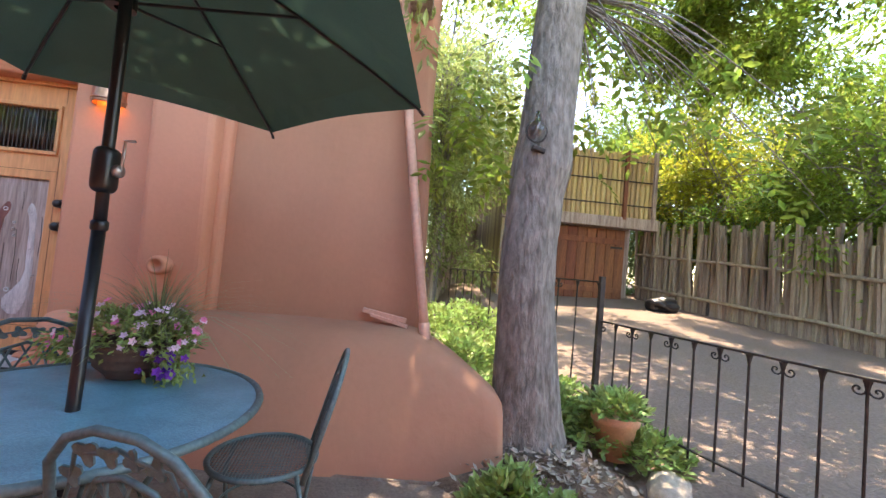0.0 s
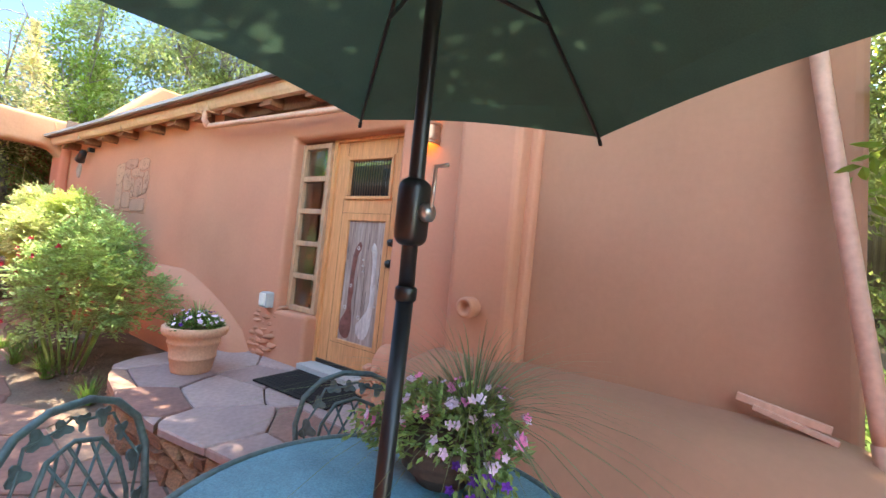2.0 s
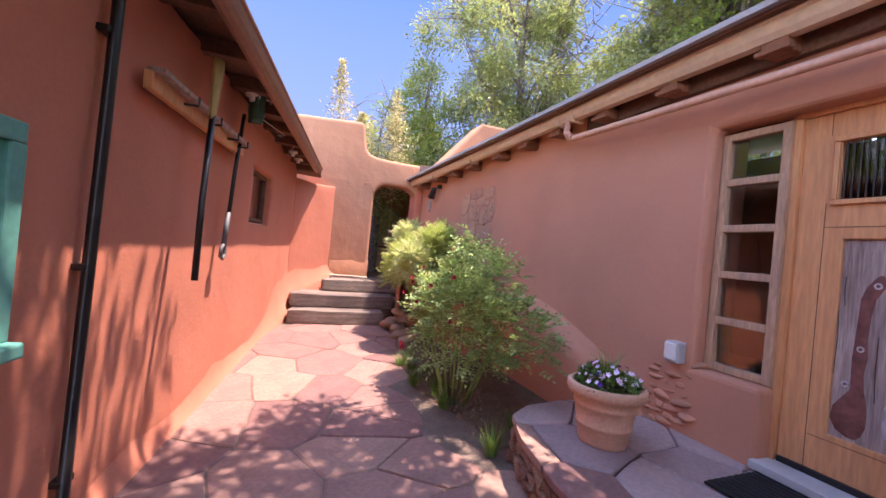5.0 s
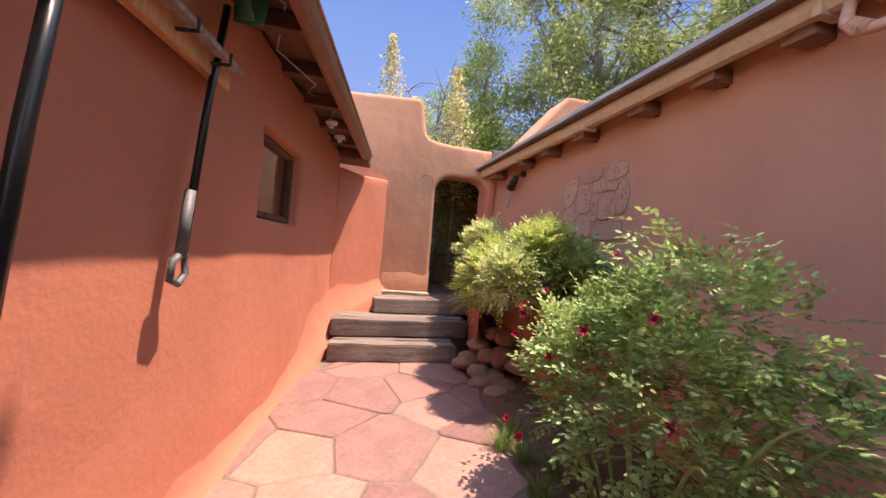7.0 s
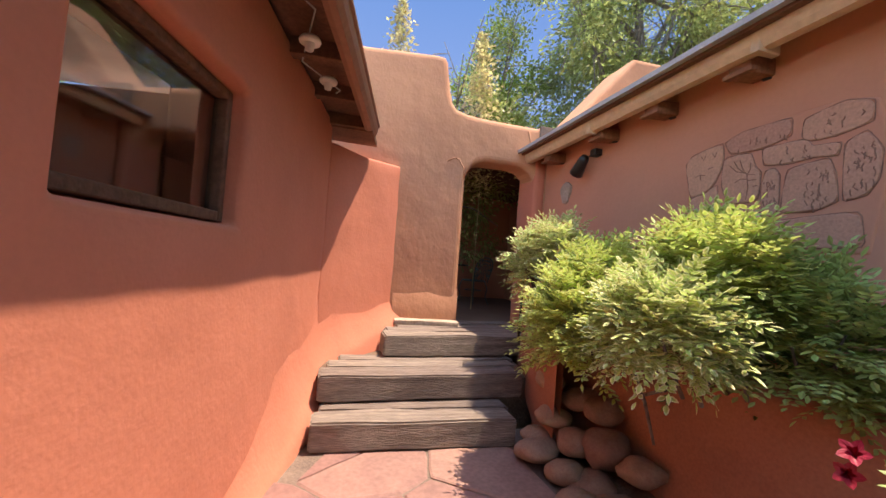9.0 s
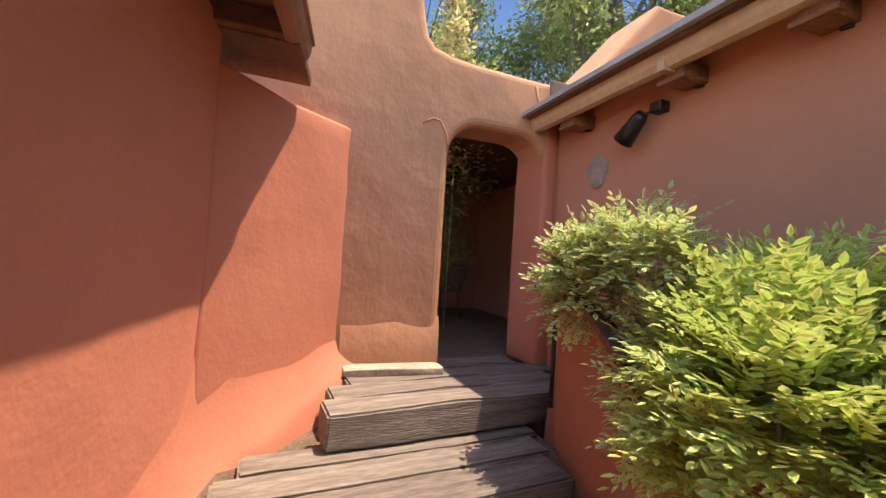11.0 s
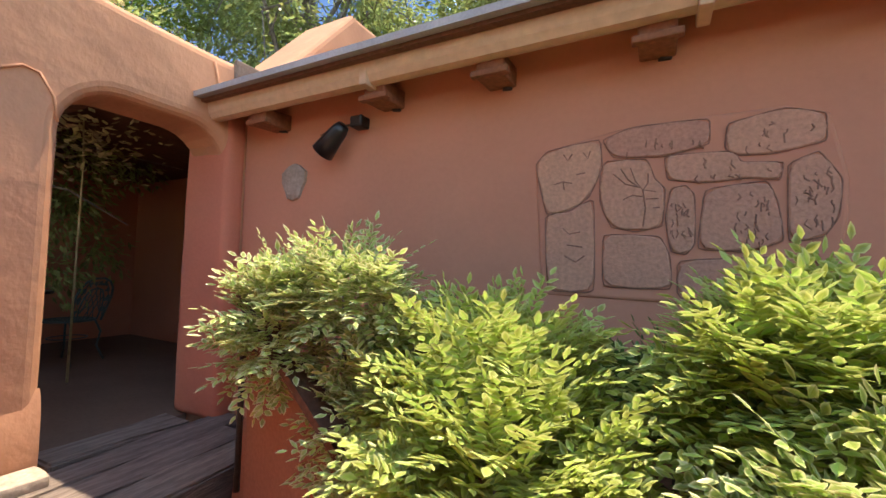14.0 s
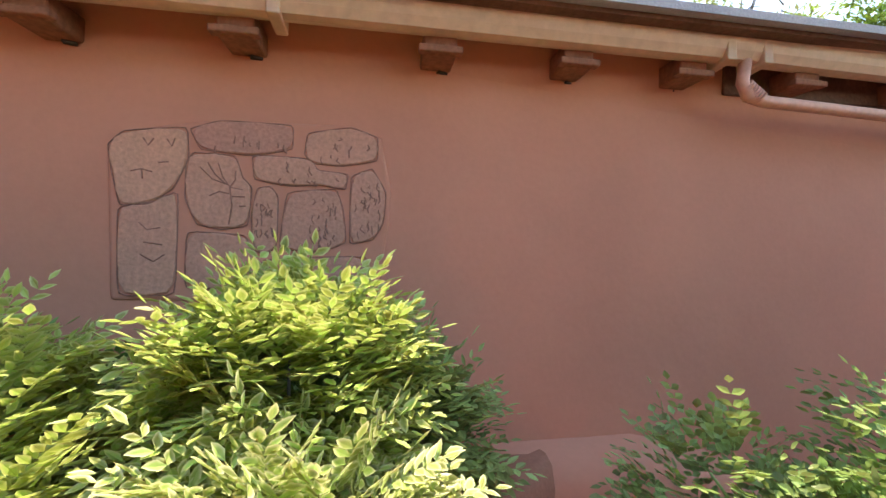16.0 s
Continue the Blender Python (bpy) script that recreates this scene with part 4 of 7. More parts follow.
t = on_red("broom", "straw broom hung bristles up on the rack", "broom", -4.80, 0.20, 1.09)
part("handle", tube([(0, 0, 0), (0.08, 0.03, 0.5), (0.17, 0.05, 1.05)], 0.020, sides=10), BLACK, t, "black handle", True)
rows = [[(0.17 + 0.06 * (z - 1.02) + r * math.cos(a), 0.05 + 0.5 * r * math.sin(a), z) for a in (2 * math.pi * k / 14 for k in range(15))] for r, z in ((0.024, 1.02), (0.04, 1.08), (0.05, 1.2), (0.06, 1.34), (0.058, 1.42), (0.0, 1.425))]
part("bristles", loft(rows), BRISTLE, t, "golden straw bristles", True)

t = on_red("scoop_shovel", "green scoop shovel with a dull grey D grip", "shovel", -5.665, 0.085, 1.20)
part("handle", tube([(0.02, 0, 0.10), (0.10, 0, 0.7), (0.20, 0, 1.22)], 0.017, sides=10), BLACK, t, "black shaft", True)
part("sleeve", tube([(0.0, 0, 0.09), (0.035, 0, 0.36)], 0.021, sides=10), DULL_GREY, t, "", True)
part("grip", tube([(0.02, 0, 0.11), (-0.05, 0, 0.07), (-0.06, 0, 0.0), (0.0, 0, -0.02), (0.05, 0, 0.02), (0.035, 0, 0.09), (0.02, 0, 0.11)], 0.015, sides=8), DULL_GREY, t, "dull grey D grip", True)
rows = [[(0.20 + 0.02 * (z - 1.2) + w * c, -0.05 + 0.10 * abs(c) ** 2 * -1 + 0.02, z) for c in (-1, -0.7, -0.35, 0, 0.35, 0.7, 1)] for z, w in ((1.16, 0.02), (1.20, 0.09), (1.28, 0.115), (1.42, 0.12), (1.52, 0.12))]
bm = loft(rows)
ob = part("blade", bm, SCOOP, t, "green ribbed blade", True)
ob.modifiers.new("thick", "SOLIDIFY").thickness = 0.006
for c in (-0.06, -0.02, 0.02, 0.06):
    part("rib", tube([(0.205 + c, -0.045, 1.22), (0.21 + c, -0.045, 1.50)], 0.005, sides=6), SCOOP, t)


def socket(u_x):
    t = on_red("lamp_socket", "round white lamp holder under the eave", "lamp", u_x, 0.16, 2.59, "lamp holders under the eave")
    part("plate", lathe([(0, -0.03), (0.055, -0.03), (0.06, -0.018), (0.05, 0.0), (0.0, 0.0)], 20), WHITE, t, smooth=True)
    part("cup", lathe([(0.0, -0.07), (0.022, -0.07), (0.026, -0.05), (0.026, -0.02)], 14), WHITE, t, smooth=True)


for x in (-5.78, -7.95, -8.45):
    socket(x)
t = on_red("eave_cable", "thin white cable along the eave", "cable", -9.2, 0.0, 2.56)
part("wire", tube([(-3.4 + 0.4 * k, -0.05 - 0.16 * (k % 2), 0.06 * math.sin(k * 1.7) + 0.06) for k in range(9)], 0.005, sides=5), GREY_BOX, t, smooth=True)

# ---- things on the brown wall ----
t = thing("wall_sconce", "half-round copper wall lamp, lit", "lamp", (-2.335, 3.14, 2.34))
rows = [[(0.105 * math.cos(a), -0.125 * math.sin(a), z) for a in (math.pi * k / 16 for k in range(17))] for z in (-0.075, -0.06, 0.0, 0.05, 0.085)]
ob = part("shade", loft(rows), COPPER, t, "dull copper half-cylinder shade", True)
ob.modifiers.new("thick", "SOLIDIFY").thickness = 0.004
for z in (-0.045, 0.07):
    part("band", tube([(0.108 * math.cos(a), -0.128 * math.sin(a), z) for a in (math.pi * k / 16 for k in range(17))], 0.008, sides=6), COPPER, t, smooth=True)
part("bulb", lathe([(0, -0.055), (0.028, -0.045), (0.033, -0.02), (0.02, 0.02), (0, 0.03)], 14, None, (0, -0.06, 0)), BULB, t, "warm lit bulb", True)

t = thing("outlet_box", "grey weatherproof outlet box on the wall", "outlet", (-4.07, 3.10, 0.86))
part("box", box((0.11, 0.09, 0.15), (0, 0, 0), bevel=0.012), GREY_BOX, t)
part("cover", box((0.09, 0.02, 0.12), (0.0, -0.052, 0.005), bevel=0.008), WHITE, t)

t = thing("flood_lamp", "black conical floodlight under the eave", "lamp", (-9.34, 2.90, 2.53))
cone = part("shade", lathe([(0.0, 0.10), (0.035, 0.10), (0.05, 0.06), (0.055, 0.0), (0.07, -0.12), (0.065, -0.12), (0.045, 0.0), (0.0, 0.02)], 20), BLACK, t, smooth=True)
cone.matrix_basis = pose(0.0, 0, 0.0, 0, 48, 0)
part("mount", box((0.09, 0.09, 0.07), (0.13, 0.08, 0.10), bevel=0.01), BLACK, t)
part("cable", tube([(0.1, 0.08, 0.1), (-0.1, 0.1, 0.10), (-0.3, 0.12, 0.06), (-0.55, 0.13, 0.10), (-0.8, 0.13, 0.14)], 0.007, sides=6), BEAM, t, smooth=True)

t = thing("rain_pipe", "salmon painted rain pipe under the eave", "downpipe", (-5.30, 2.92, 2.64))
part("pipe", tube([(0.0, -0.02, 0.17), (-0.02, -0.02, 0.06), (0.02, -0.01, 0.0), (0.10, 0.0, -0.012), (1.5, 0.05, -0.03), (3.0, 0.10, -0.05), (3.35, 0.12, -0.05), (3.42, 0.12, 0.0), (3.44, 0.12, 0.2)], 0.029, sides=10), PIPE, t, smooth=True)
for k in range(7):
    part("crimp", tube([(0.0 + 0.012 * k, -0.02, 0.05 - 0.009 * k), (0.006 + 0.012 * k, -0.02, 0.045 - 0.009 * k)], 0.033, sides=10), PIPE, t)

t = thing("downspout", "leaning salmon painted downspout on the tall wall", "downpipe", (0.0, 3.06, 0))
part("pipe", tube([(-0.25, 0.14, 3.4), (-0.22, 0.12, 3.05), (-0.13, 0.08, 2.4), (0.0, 0.03, 1.6), (0.11, -0.01, 0.95), (0.125, -0.02, 0.86)], 0.035, sides=8), PIPE, t, smooth=True)
part("boot", tube([(0.122, -0.02, 0.88), (0.135, -0.03, 0.80), (0.15, -0.07, 0.75)], 0.042, sides=8), PIPE, t, smooth=True)
t = thing("canale", "weathered wooden roof spout with dry leaves", "spout", (-0.12, 3.05, 3.35))
part("trough", box((0.18, 0.6, 0.12), (0, 0.0, 0), (0, 0, 0), 0.01), OLD_WOOD, t)
rng = random.Random(44)
foliage(t, "dry_leaves", leaves([(Vector((-0.12 + rng.uniform(-0.12, 0.12), 2.8 + rng.uniform(-0.15, 0.2), 3.1 + rng.uniform(-0.3, 0.2))), Vector((0, -0.3, -0.6))) for _ in range(60)], 0.12, 0.04, rng), LEAF_FAR)

t = thing("wooden_batten", "split wooden batten stuck out of the adobe", "batten", (-0.20, 3.16, 0.90))
part("stick", box((0.34, 0.03, 0.035), (0.02, -0.02, 0.0), (0, 9, -8), 0.004), PIPE, t)
part("stick", box((0.30, 0.03, 0.025), (0.06, -0.05, -0.035), (0, 12, -12), 0.004), PIPE, t)

t = thing("wall_spout", "round clay spout on the pilaster", "spout", (-1.76, 2.99, 1.14))
ob = part("rim", lathe([(0.0, 0.03), (0.028, 0.036), (0.036, 0.056), (0.048, 0.068), (0.064, 0.056), (0.068, 0.024), (0.064, -0.05)], 24), PLASTER_BROWN, t, smooth=True)
ob.matrix_basis = pose(0, 0, 0, 90)

# small stone and carved stones set in the wall
t = thing("wall_stone", "small grey stone set in the plaster", "stone", (-9.77, 3.0, 2.31))
rows = [[(r * 0.11 * math.cos(a) * (1 + 0.2 * math.sin(3 * a)), -0.025 * d, 0.13 * r * math.sin(a)) for a in (2 * math.pi * k / 12 for k in range(13))] for r, d in ((1, -0.5), (0.95, 0.6), (0.7, 1.0), (0.0, 1.05))]
part("stone", loft(rows), PALE_STONE, t)
t = thing("carved_stone_panel", "panel of carved sandstone pieces set in the wall", "relief", (-7.545, 3.050, 1.985), 1.3)
part("bed", plate([(-0.56, -0.34), (0.50, -0.36), (0.555, 0.0), (0.56, 0.15), (0.51, 0.40), (0.38, 0.445), (0.1, 0.44), (-0.2, 0.43), (-0.54, 0.365), (-0.60, 0.29)], [], 0.05, 0.018, 3), PLASTER_BROWN, t).matrix_basis = pose(0, -0.005, 0)


def slab_piece(pts, name, parent, mat, at_y=-0.008, thick=0.03):
    n = len(pts)
    cx, cz = sum(p[0] for p in pts) / n, sum(p[1] for p in pts) / n
    out = []
    for i in range(n):
        a, b = Vector(pts[i]), Vector(pts[(i + 1) % n])
        for f in (0.12, 0.5, 0.88):
            p = a.lerp(b, f)
            if f != 0.5:
                p = p + (Vector((cx, cz)) - p) * 0.05
            out.append((p.x, p.y))
    bm = plate([(cx + (x - cx) * 1.10, cz + (z - cz) * 1.09) for x, z in out], [], thick, 0.006, 2)
    ob = part(name, bm, mat, parent)
    ob.matrix_basis = pose(0, at_y - 0.005, 0)
    return ob


CARVE = material("dark carved line", (0.32, 0.17, 0.12), 0.95, vary=0.2, scale=9, fine=60, bump=0.2)
SLABS = {
    "bird": [(-0.58, 0.29), (-0.53, 0.345), (-0.31, 0.375), (-0.30, 0.25), (-0.35, 0.13), (-0.43, 0.07), (-0.53, 0.06), (-0.56, 0.18)],
    "long": [(-0.27, 0.38), (-0.16, 0.42), (0.11, 0.42), (0.11, 0.32), (-0.04, 0.285), (-0.23, 0.30)],
    "corner": [(0.20, 0.39), (0.37, 0.425), (0.48, 0.39), (0.48, 0.29), (0.34, 0.26), (0.22, 0.265), (0.19, 0.30)],
    "beast": [(-0.26, 0.27), (-0.11, 0.265), (-0.08, 0.18), (-0.045, 0.14), (-0.055, -0.01), (-0.15, -0.03), (-0.24, -0.01), (-0.285, 0.09), (-0.285, 0.23)],
    "bar": [(-0.02, 0.27), (0.02, 0.28), (0.20, 0.275), (0.23, 0.23), (0.35, 0.22), (0.34, 0.155), (0.24, 0.17), (0.12, 0.16), (-0.01, 0.18)],
    "egg": [(-0.01, 0.13), (0.04, 0.14), (0.07, 0.10), (0.07, -0.09), (0.04, -0.13), (-0.01, -0.12), (-0.03, 0.01)],
    "broad": [(0.12, 0.12), (0.31, 0.14), (0.34, 0.06), (0.355, -0.08), (0.25, -0.12), (0.095, -0.11)],
    "edge": [(0.385, 0.20), (0.47, 0.24), (0.53, 0.14), (0.52, 0.01), (0.48, -0.06), (0.385, -0.08)],
    "tall": [(-0.535, 0.03), (-0.43, 0.05), (-0.33, 0.10), (-0.325, -0.30), (-0.52, -0.30)],
    "low": [(-0.27, -0.06), (-0.06, -0.07), (-0.025, -0.15), (-0.02, -0.28), (-0.27, -0.28)],
    "foot": [(0.03, -0.17), (0.44, -0.15), (0.46, -0.32), (0.03, -0.32)]}
for outline in SLABS.values():
    slab_piece(outline, "carved_stone", t, MURAL)
    n = len(outline)
    ring = []
    for i in range(n + 1):
        a, b, c = (Vector(outline[(i + d) % n]) for d in (-1, 0, 1))
        ring += [b.lerp(a, 0.16), b + ((a + c) / 2 - b) * 0.06, b.lerp(c, 0.16)]
    cx, cz = sum(p[0] for p in outline) / n, sum(p[1] for p in outline) / n
    part("groove", tube([(cx + (p.x - cx) * 1.095, -0.0075, cz + (p.y - cz) * 1.085) for p in ring[:-2]], 0.0028, sides=5), CARVE, t, "dark groove round a carved stone")
rng = random.Random(91)
CUTS = [[(-0.17, 0.24), (-0.15, 0.18), (-0.12, 0.14), (-0.07, 0.13)], [(-0.24, 0.22), (-0.19, 0.17), (-0.13, 0.15)], [(-0.21, 0.24), (-0.18, 0.19), (-0.14, 0.155)], [(-0.10, 0.21), (-0.10, 0.17), (-0.12, 0.14)], [(-0.12, 0.14), (-0.11, 0.06), (-0.12, -0.02)], [(-0.11, 0.10), (-0.06, 0.10)], [(-0.08, 0.06), (-0.055, 0.06)], [(-0.20, 0.10), (-0.16, 0.12), (-0.12, 0.11)], [(-0.50, 0.19), (-0.46, 0.20), (-0.42, 0.19)], [(-0.46, 0.20), (-0.455, 0.16)], [(-0.40, 0.23), (-0.36, 0.235)], [(-0.46, 0.33), (-0.44, 0.30), (-0.42, 0.33)], [(-0.37, 0.33), (-0.35, 0.30), (-0.34, 0.335)], [(-0.46, -0.02), (-0.43, -0.05), (-0.38, -0.04)], [(-0.44, -0.10), (-0.37, -0.11)], [(-0.45, -0.15), (-0.40, -0.18), (-0.36, -0.15)]]
for x0, x1, z0, z1, n in ((0.20, 0.33, -0.10, 0.11, 26), (-0.015, 0.06, -0.06, 0.09, 18), (0.40, 0.51, -0.05, 0.20, 26), (0.0, 0.33, 0.18, 0.26, 12), (-0.2, 0.1, 0.31, 0.40, 10), (0.22, 0.45, 0.28, 0.40, 10)):
    for _ in range(n):
        x, z, l = rng.uniform(x0, x1), rng.uniform(z0, z1), rng.uniform(0.012, 0.04)
        CUTS.append([(x, z), (x + rng.gauss(0, 0.006), z - l / 2), (x + rng.gauss(0.004, 0.006), z - l)])
for cut in CUTS:
    part("carved_line", tube([(x, -0.0132, z) for x, z in cut], 0.0026 + 0.001 * rng.random(), sides=5), CARVE, t)

# ---- rail, post and stones by the steps ----
t = thing("handrail", "sloping red-stained plank handrail by the steps", "railing", (-9.3, 2.33, 0.72))
part("post", tube([(0, 0, 0), (0, 0, 0.95)], 0.014, sides=8), RUST_IRON, t, "thin rusty iron post", True)
rows = [[(x, y + dy, z + dz) for dy, dz in ((-0.05, 0.0), (-0.05, 0.04), (0.06, 0.045), (0.06, 0.0), (-0.05, 0.0))] for x, y, z in ((0.0, 0.0, 0.86), (0.40, -0.09, 0.62), (0.80, -0.16, 0.36), (1.05, -0.20, 0.20))]
part("rail", loft(rows), BEAM, t, "weathered red-brown plank")
rows = [[(x, y + dy, z) for dy, z in ((0.0, z0), (0.0, z1), (0.05, z1), (0.05, z0))] for x, y, z0, z1 in ((0.02, 0.02, -0.2, 0.85), (0.40, -0.07, -0.45, 0.62), (0.80, -0.14, -0.62, 0.36), (1.05, -0.18, -0.64, 0.20))]
part("cheek", loft(rows), PLASTER_SHADED, t, "red-brown plaster cheek below the rail, darkened for shade")


def stone_mesh(seed, flat=0.7):
    bm = bmesh.new()
    bmesh.ops.create_icosphere(bm, subdivisions=3, radius=1)
    for v in bm.verts:
        v.co *= 1 + 0.22 * noise.noise(v.co * 1.3 + Vector((seed * 7.1, 0, 0))) + 0.06 * noise.noise(v.co * 3.5 + Vector((seed, 3, 0)))
        v.co.z *= flat
    return mesh_of("stone", bm, STONE, True)


STONES = [stone_mesh(k, 0.5 + 0.12 * (k % 4)) for k in range(6)]


def rock_mesh(seed):
    """A broken, angular rock."""
    bm = bmesh.new()
    r = random.Random(seed)
    for _ in range(22):
        v = Vector((r.gauss(0, 1), r.gauss(0, 1), r.gauss(0, 1))).normalized()
        bm.verts.new((v.x * r.uniform(0.8, 1.1), v.y * r.uniform(0.8, 1.1), v.z * r.uniform(0.55, 0.8)))
    bmesh.ops.convex_hull(bm, input=bm.verts[:])
    bmesh.ops.bevel(bm, geom=bm.edges[:], offset=0.06, segments=1, affect="EDGES")
    return mesh_of("rock", bm, PLASTER_BROWN)


ROCKS = [rock_mesh(k) for k in range(6)]
rng = random.Random(5)


def stone(x, y, z, size, label, group, squash=(1, 1, 1), tilt=0):
    ob = new("stone", STONES[rng.randrange(6)])
    ob.matrix_basis = pose(x, y, z, rng.uniform(-15, 15), tilt, rng.uniform(0, 360)) @ Matrix.Diagonal((size * squash[0], size * squash[1], size * squash[2], 1))
    return tagged(ob, label, "stone", group)


for x, y, z, s in ((-8.22, 2.02, 0.20, 0.15), (-8.0, 2.10, 0.16, 0.13), (-7.85, 2.20, 0.14, 0.14), (-8.1, 2.25, 0.30, 0.14), (-8.35, 2.2, 0.38, 0.13), (-7.95, 2.36, 0.32, 0.15), (-7.62, 2.26, 0.12, 0.15), (-7.75, 2.05, 0.11, 0.13), (-7.5, 2.12, 0.09, 0.13), (-8.4, 2.12, 0.22, 0.12), (-8.3, 2.38, 0.52, 0.13), (-8.12, 2.45, 0.5, 0.13), (-8.55, 2.28, 0.58, 0.12), (-8.62, 2.4, 0.74, 0.12), (-7.7, 2.42, 0.3, 0.13), (-8.75, 2.32, 0.72, 0.10)):
    stone(x, y, z, s, "brown rounded river stone piled by the steps", "stones by the steps")
LUMPS = []
for source in STONES:
    LUMPS.append(source.copy())
    LUMPS[-1].materials.clear()
    LUMPS[-1].materials.append(PLASTER_UMBER if len(LUMPS) % 3 == 0 else PLASTER_BROWN)


def stacked(x0, x1, y, z0, z1, seed, slope, label, group):
    """Thin rough stones laid in courses and half buried in the wall."""
    r = random.Random(seed)
    z, course = z0, 0
    while z < z1:
        high = r.uniform(0.042, 0.075)
        f = (z - z0) / (z1 - z0)
        x = x0 + slope * f * (x1 - x0) + r.uniform(0, 0.05)
        while x < x1 - slope * 0.4 * f * (x1 - x0):
            wide = r.uniform(0.06, 0.11)
            ob = new("stone", LUMPS[r.randrange(6)])
            ob.matrix_basis = pose(x + wide * 0.7, y + 0.095 + 0.03 * f + r.uniform(-0.03, 0.02), z + high * 0.5, r.uniform(-14, 14), r.uniform(-14, 14), r.uniform(-20, 20)) @ Matrix.Diagonal((wide, 0.085, high, 1))
            tagged(ob, label, "stone", group)
            x += wide * 1.35
        z += high * 1.1
        course += 1


stacked(-4.40, -3.98, 3.10, 0.30, 0.80, 71, 0.25, "thin brown stone stacked against the ledge", "stones by the ledge")
r = random.Random(72)
for k in range(26):
    a, e = r.uniform(-2.9, -0.5), r.uniform(-0.7, 0.75)
    ob = new("stone", ROCKS[r.randrange(6)])
    ob.matrix_basis = pose(-2.36 + 0.225 * math.cos(a) * math.cos(e), 3.04 + 0.175 * math.sin(a) * math.cos(e), 0.40 + 0.385 * math.sin(e), r.uniform(-20, 20), r.uniform(-20, 20), r.uniform(0, 360)) @ Matrix.Diagonal((r.uniform(0.05, 0.085), r.uniform(0.04, 0.06), r.uniform(0.03, 0.055), 1))
    tagged(ob, "rough reddish stone bedded in the mound by the door", "stone", "rocks beside the door")

bm = bmesh.new()
bmesh.ops.create_icosphere(bm, subdivisions=4, radius=1)
for v in bm.verts:
    v.co *= 1 + 0.16 * noise.noise(v.co * 1.7 + Vector((2, 0, 0)))
    v.co = Vector((-2.36 + 0.22 * v.co.x, 3.04 + 0.17 * v.co.y, 0.40 + 0.38 * v.co.z))
structure("door_mound", bm, PLASTER_BROWN, "rounded plaster mound beside the door", "wall", True)

# dead branch on the bed wall
t = thing("dead_branch", "dry forked branch hanging on the bed wall", "branch", (-7.85, 2.45, 0.75))
bm = tube([(-0.25, 0.06, 0.12), (0, 0.02, 0.06), (0.15, -0.03, -0.05), (0.25, -0.04, -0.25)], 0.016, taper=0.008)
tube([(0.1, 0, -0.02), (0.3, -0.02, 0.08)], 0.010, bm)
part("branch", bm, BARK, t, smooth=True)

# ---- wisteria and roses ----
rng = random.Random(11)
for centre, size, count, mat, label in (
        ((-9.04, 2.32, 1.46), (0.20, 0.14, 0.26), 170, LEAF_PALE, "cream-edged wisteria spilling over the rail"),
        ((-8.74, 2.36, 1.62), (0.28, 0.13, 0.15), 150, LEAF_PALE, "cream-edged wisteria arching over the rail"),
        ((-8.48, 2.34, 1.08), (0.22, 0.13, 0.42), 260, LEAF_PALE, "cream-edged wisteria hanging down beside the steps"),
        ((-8.10, 2.36, 1.24), (0.40, 0.28, 0.36), 450, LEAF_YELLOW, "yellow-green wisteria in full sun"),
        ((-7.98, 2.10, 1.10), (0.36, 0.24, 0.34), 280, LEAF_YELLOW, "yellow-green wisteria in the raised bed"),
        ((-7.26, 2.36, 1.45), (0.30, 0.18, 0.24), 400, LEAF_YELLOW, "bright wisteria below the carved stones"),
        ((-7.04, 2.58, 1.20), (0.36, 0.18, 0.30), 360, LEAF_ROSE, "dark green wisteria drooping over the bed"),
        ((-7.20, 2.04, 1.20), (0.25, 0.13, 0.20), 260, LEAF_PALE, "pale cream-edged leaves before the bed"),
        ((-8.45, 2.74, 1.20), (0.62, 0.20, 0.34), 300, LEAF_GREEN, "dark green wisteria against the wall"),
        ((-7.55, 2.76, 1.10), (0.5, 0.18, 0.34), 200, LEAF_GREEN, "dark green wisteria against the wall")):
    t = plant("wisteria", label, "shrub", (centre[0], centre[1] + 0.1, 0.96), [(arc((centre[0] + 0.1 * k - 0.1, centre[1] + 0.15, 0.9), (centre[0] + 0.22 * k - 0.22, centre[1], centre[2] + 0.1), (0, -0.05, 0.05)), 0.010, 0.004) for k in range(3)])
    foliage(t, "leaves", fronds(rng, shell(rng, centre, size, int(count * 1.75), -0.75), 0.19, 0.046, 0.021, 6, 0.45), mat, "", "stuff", mat in (LEAF_PALE, LEAF_YELLOW))

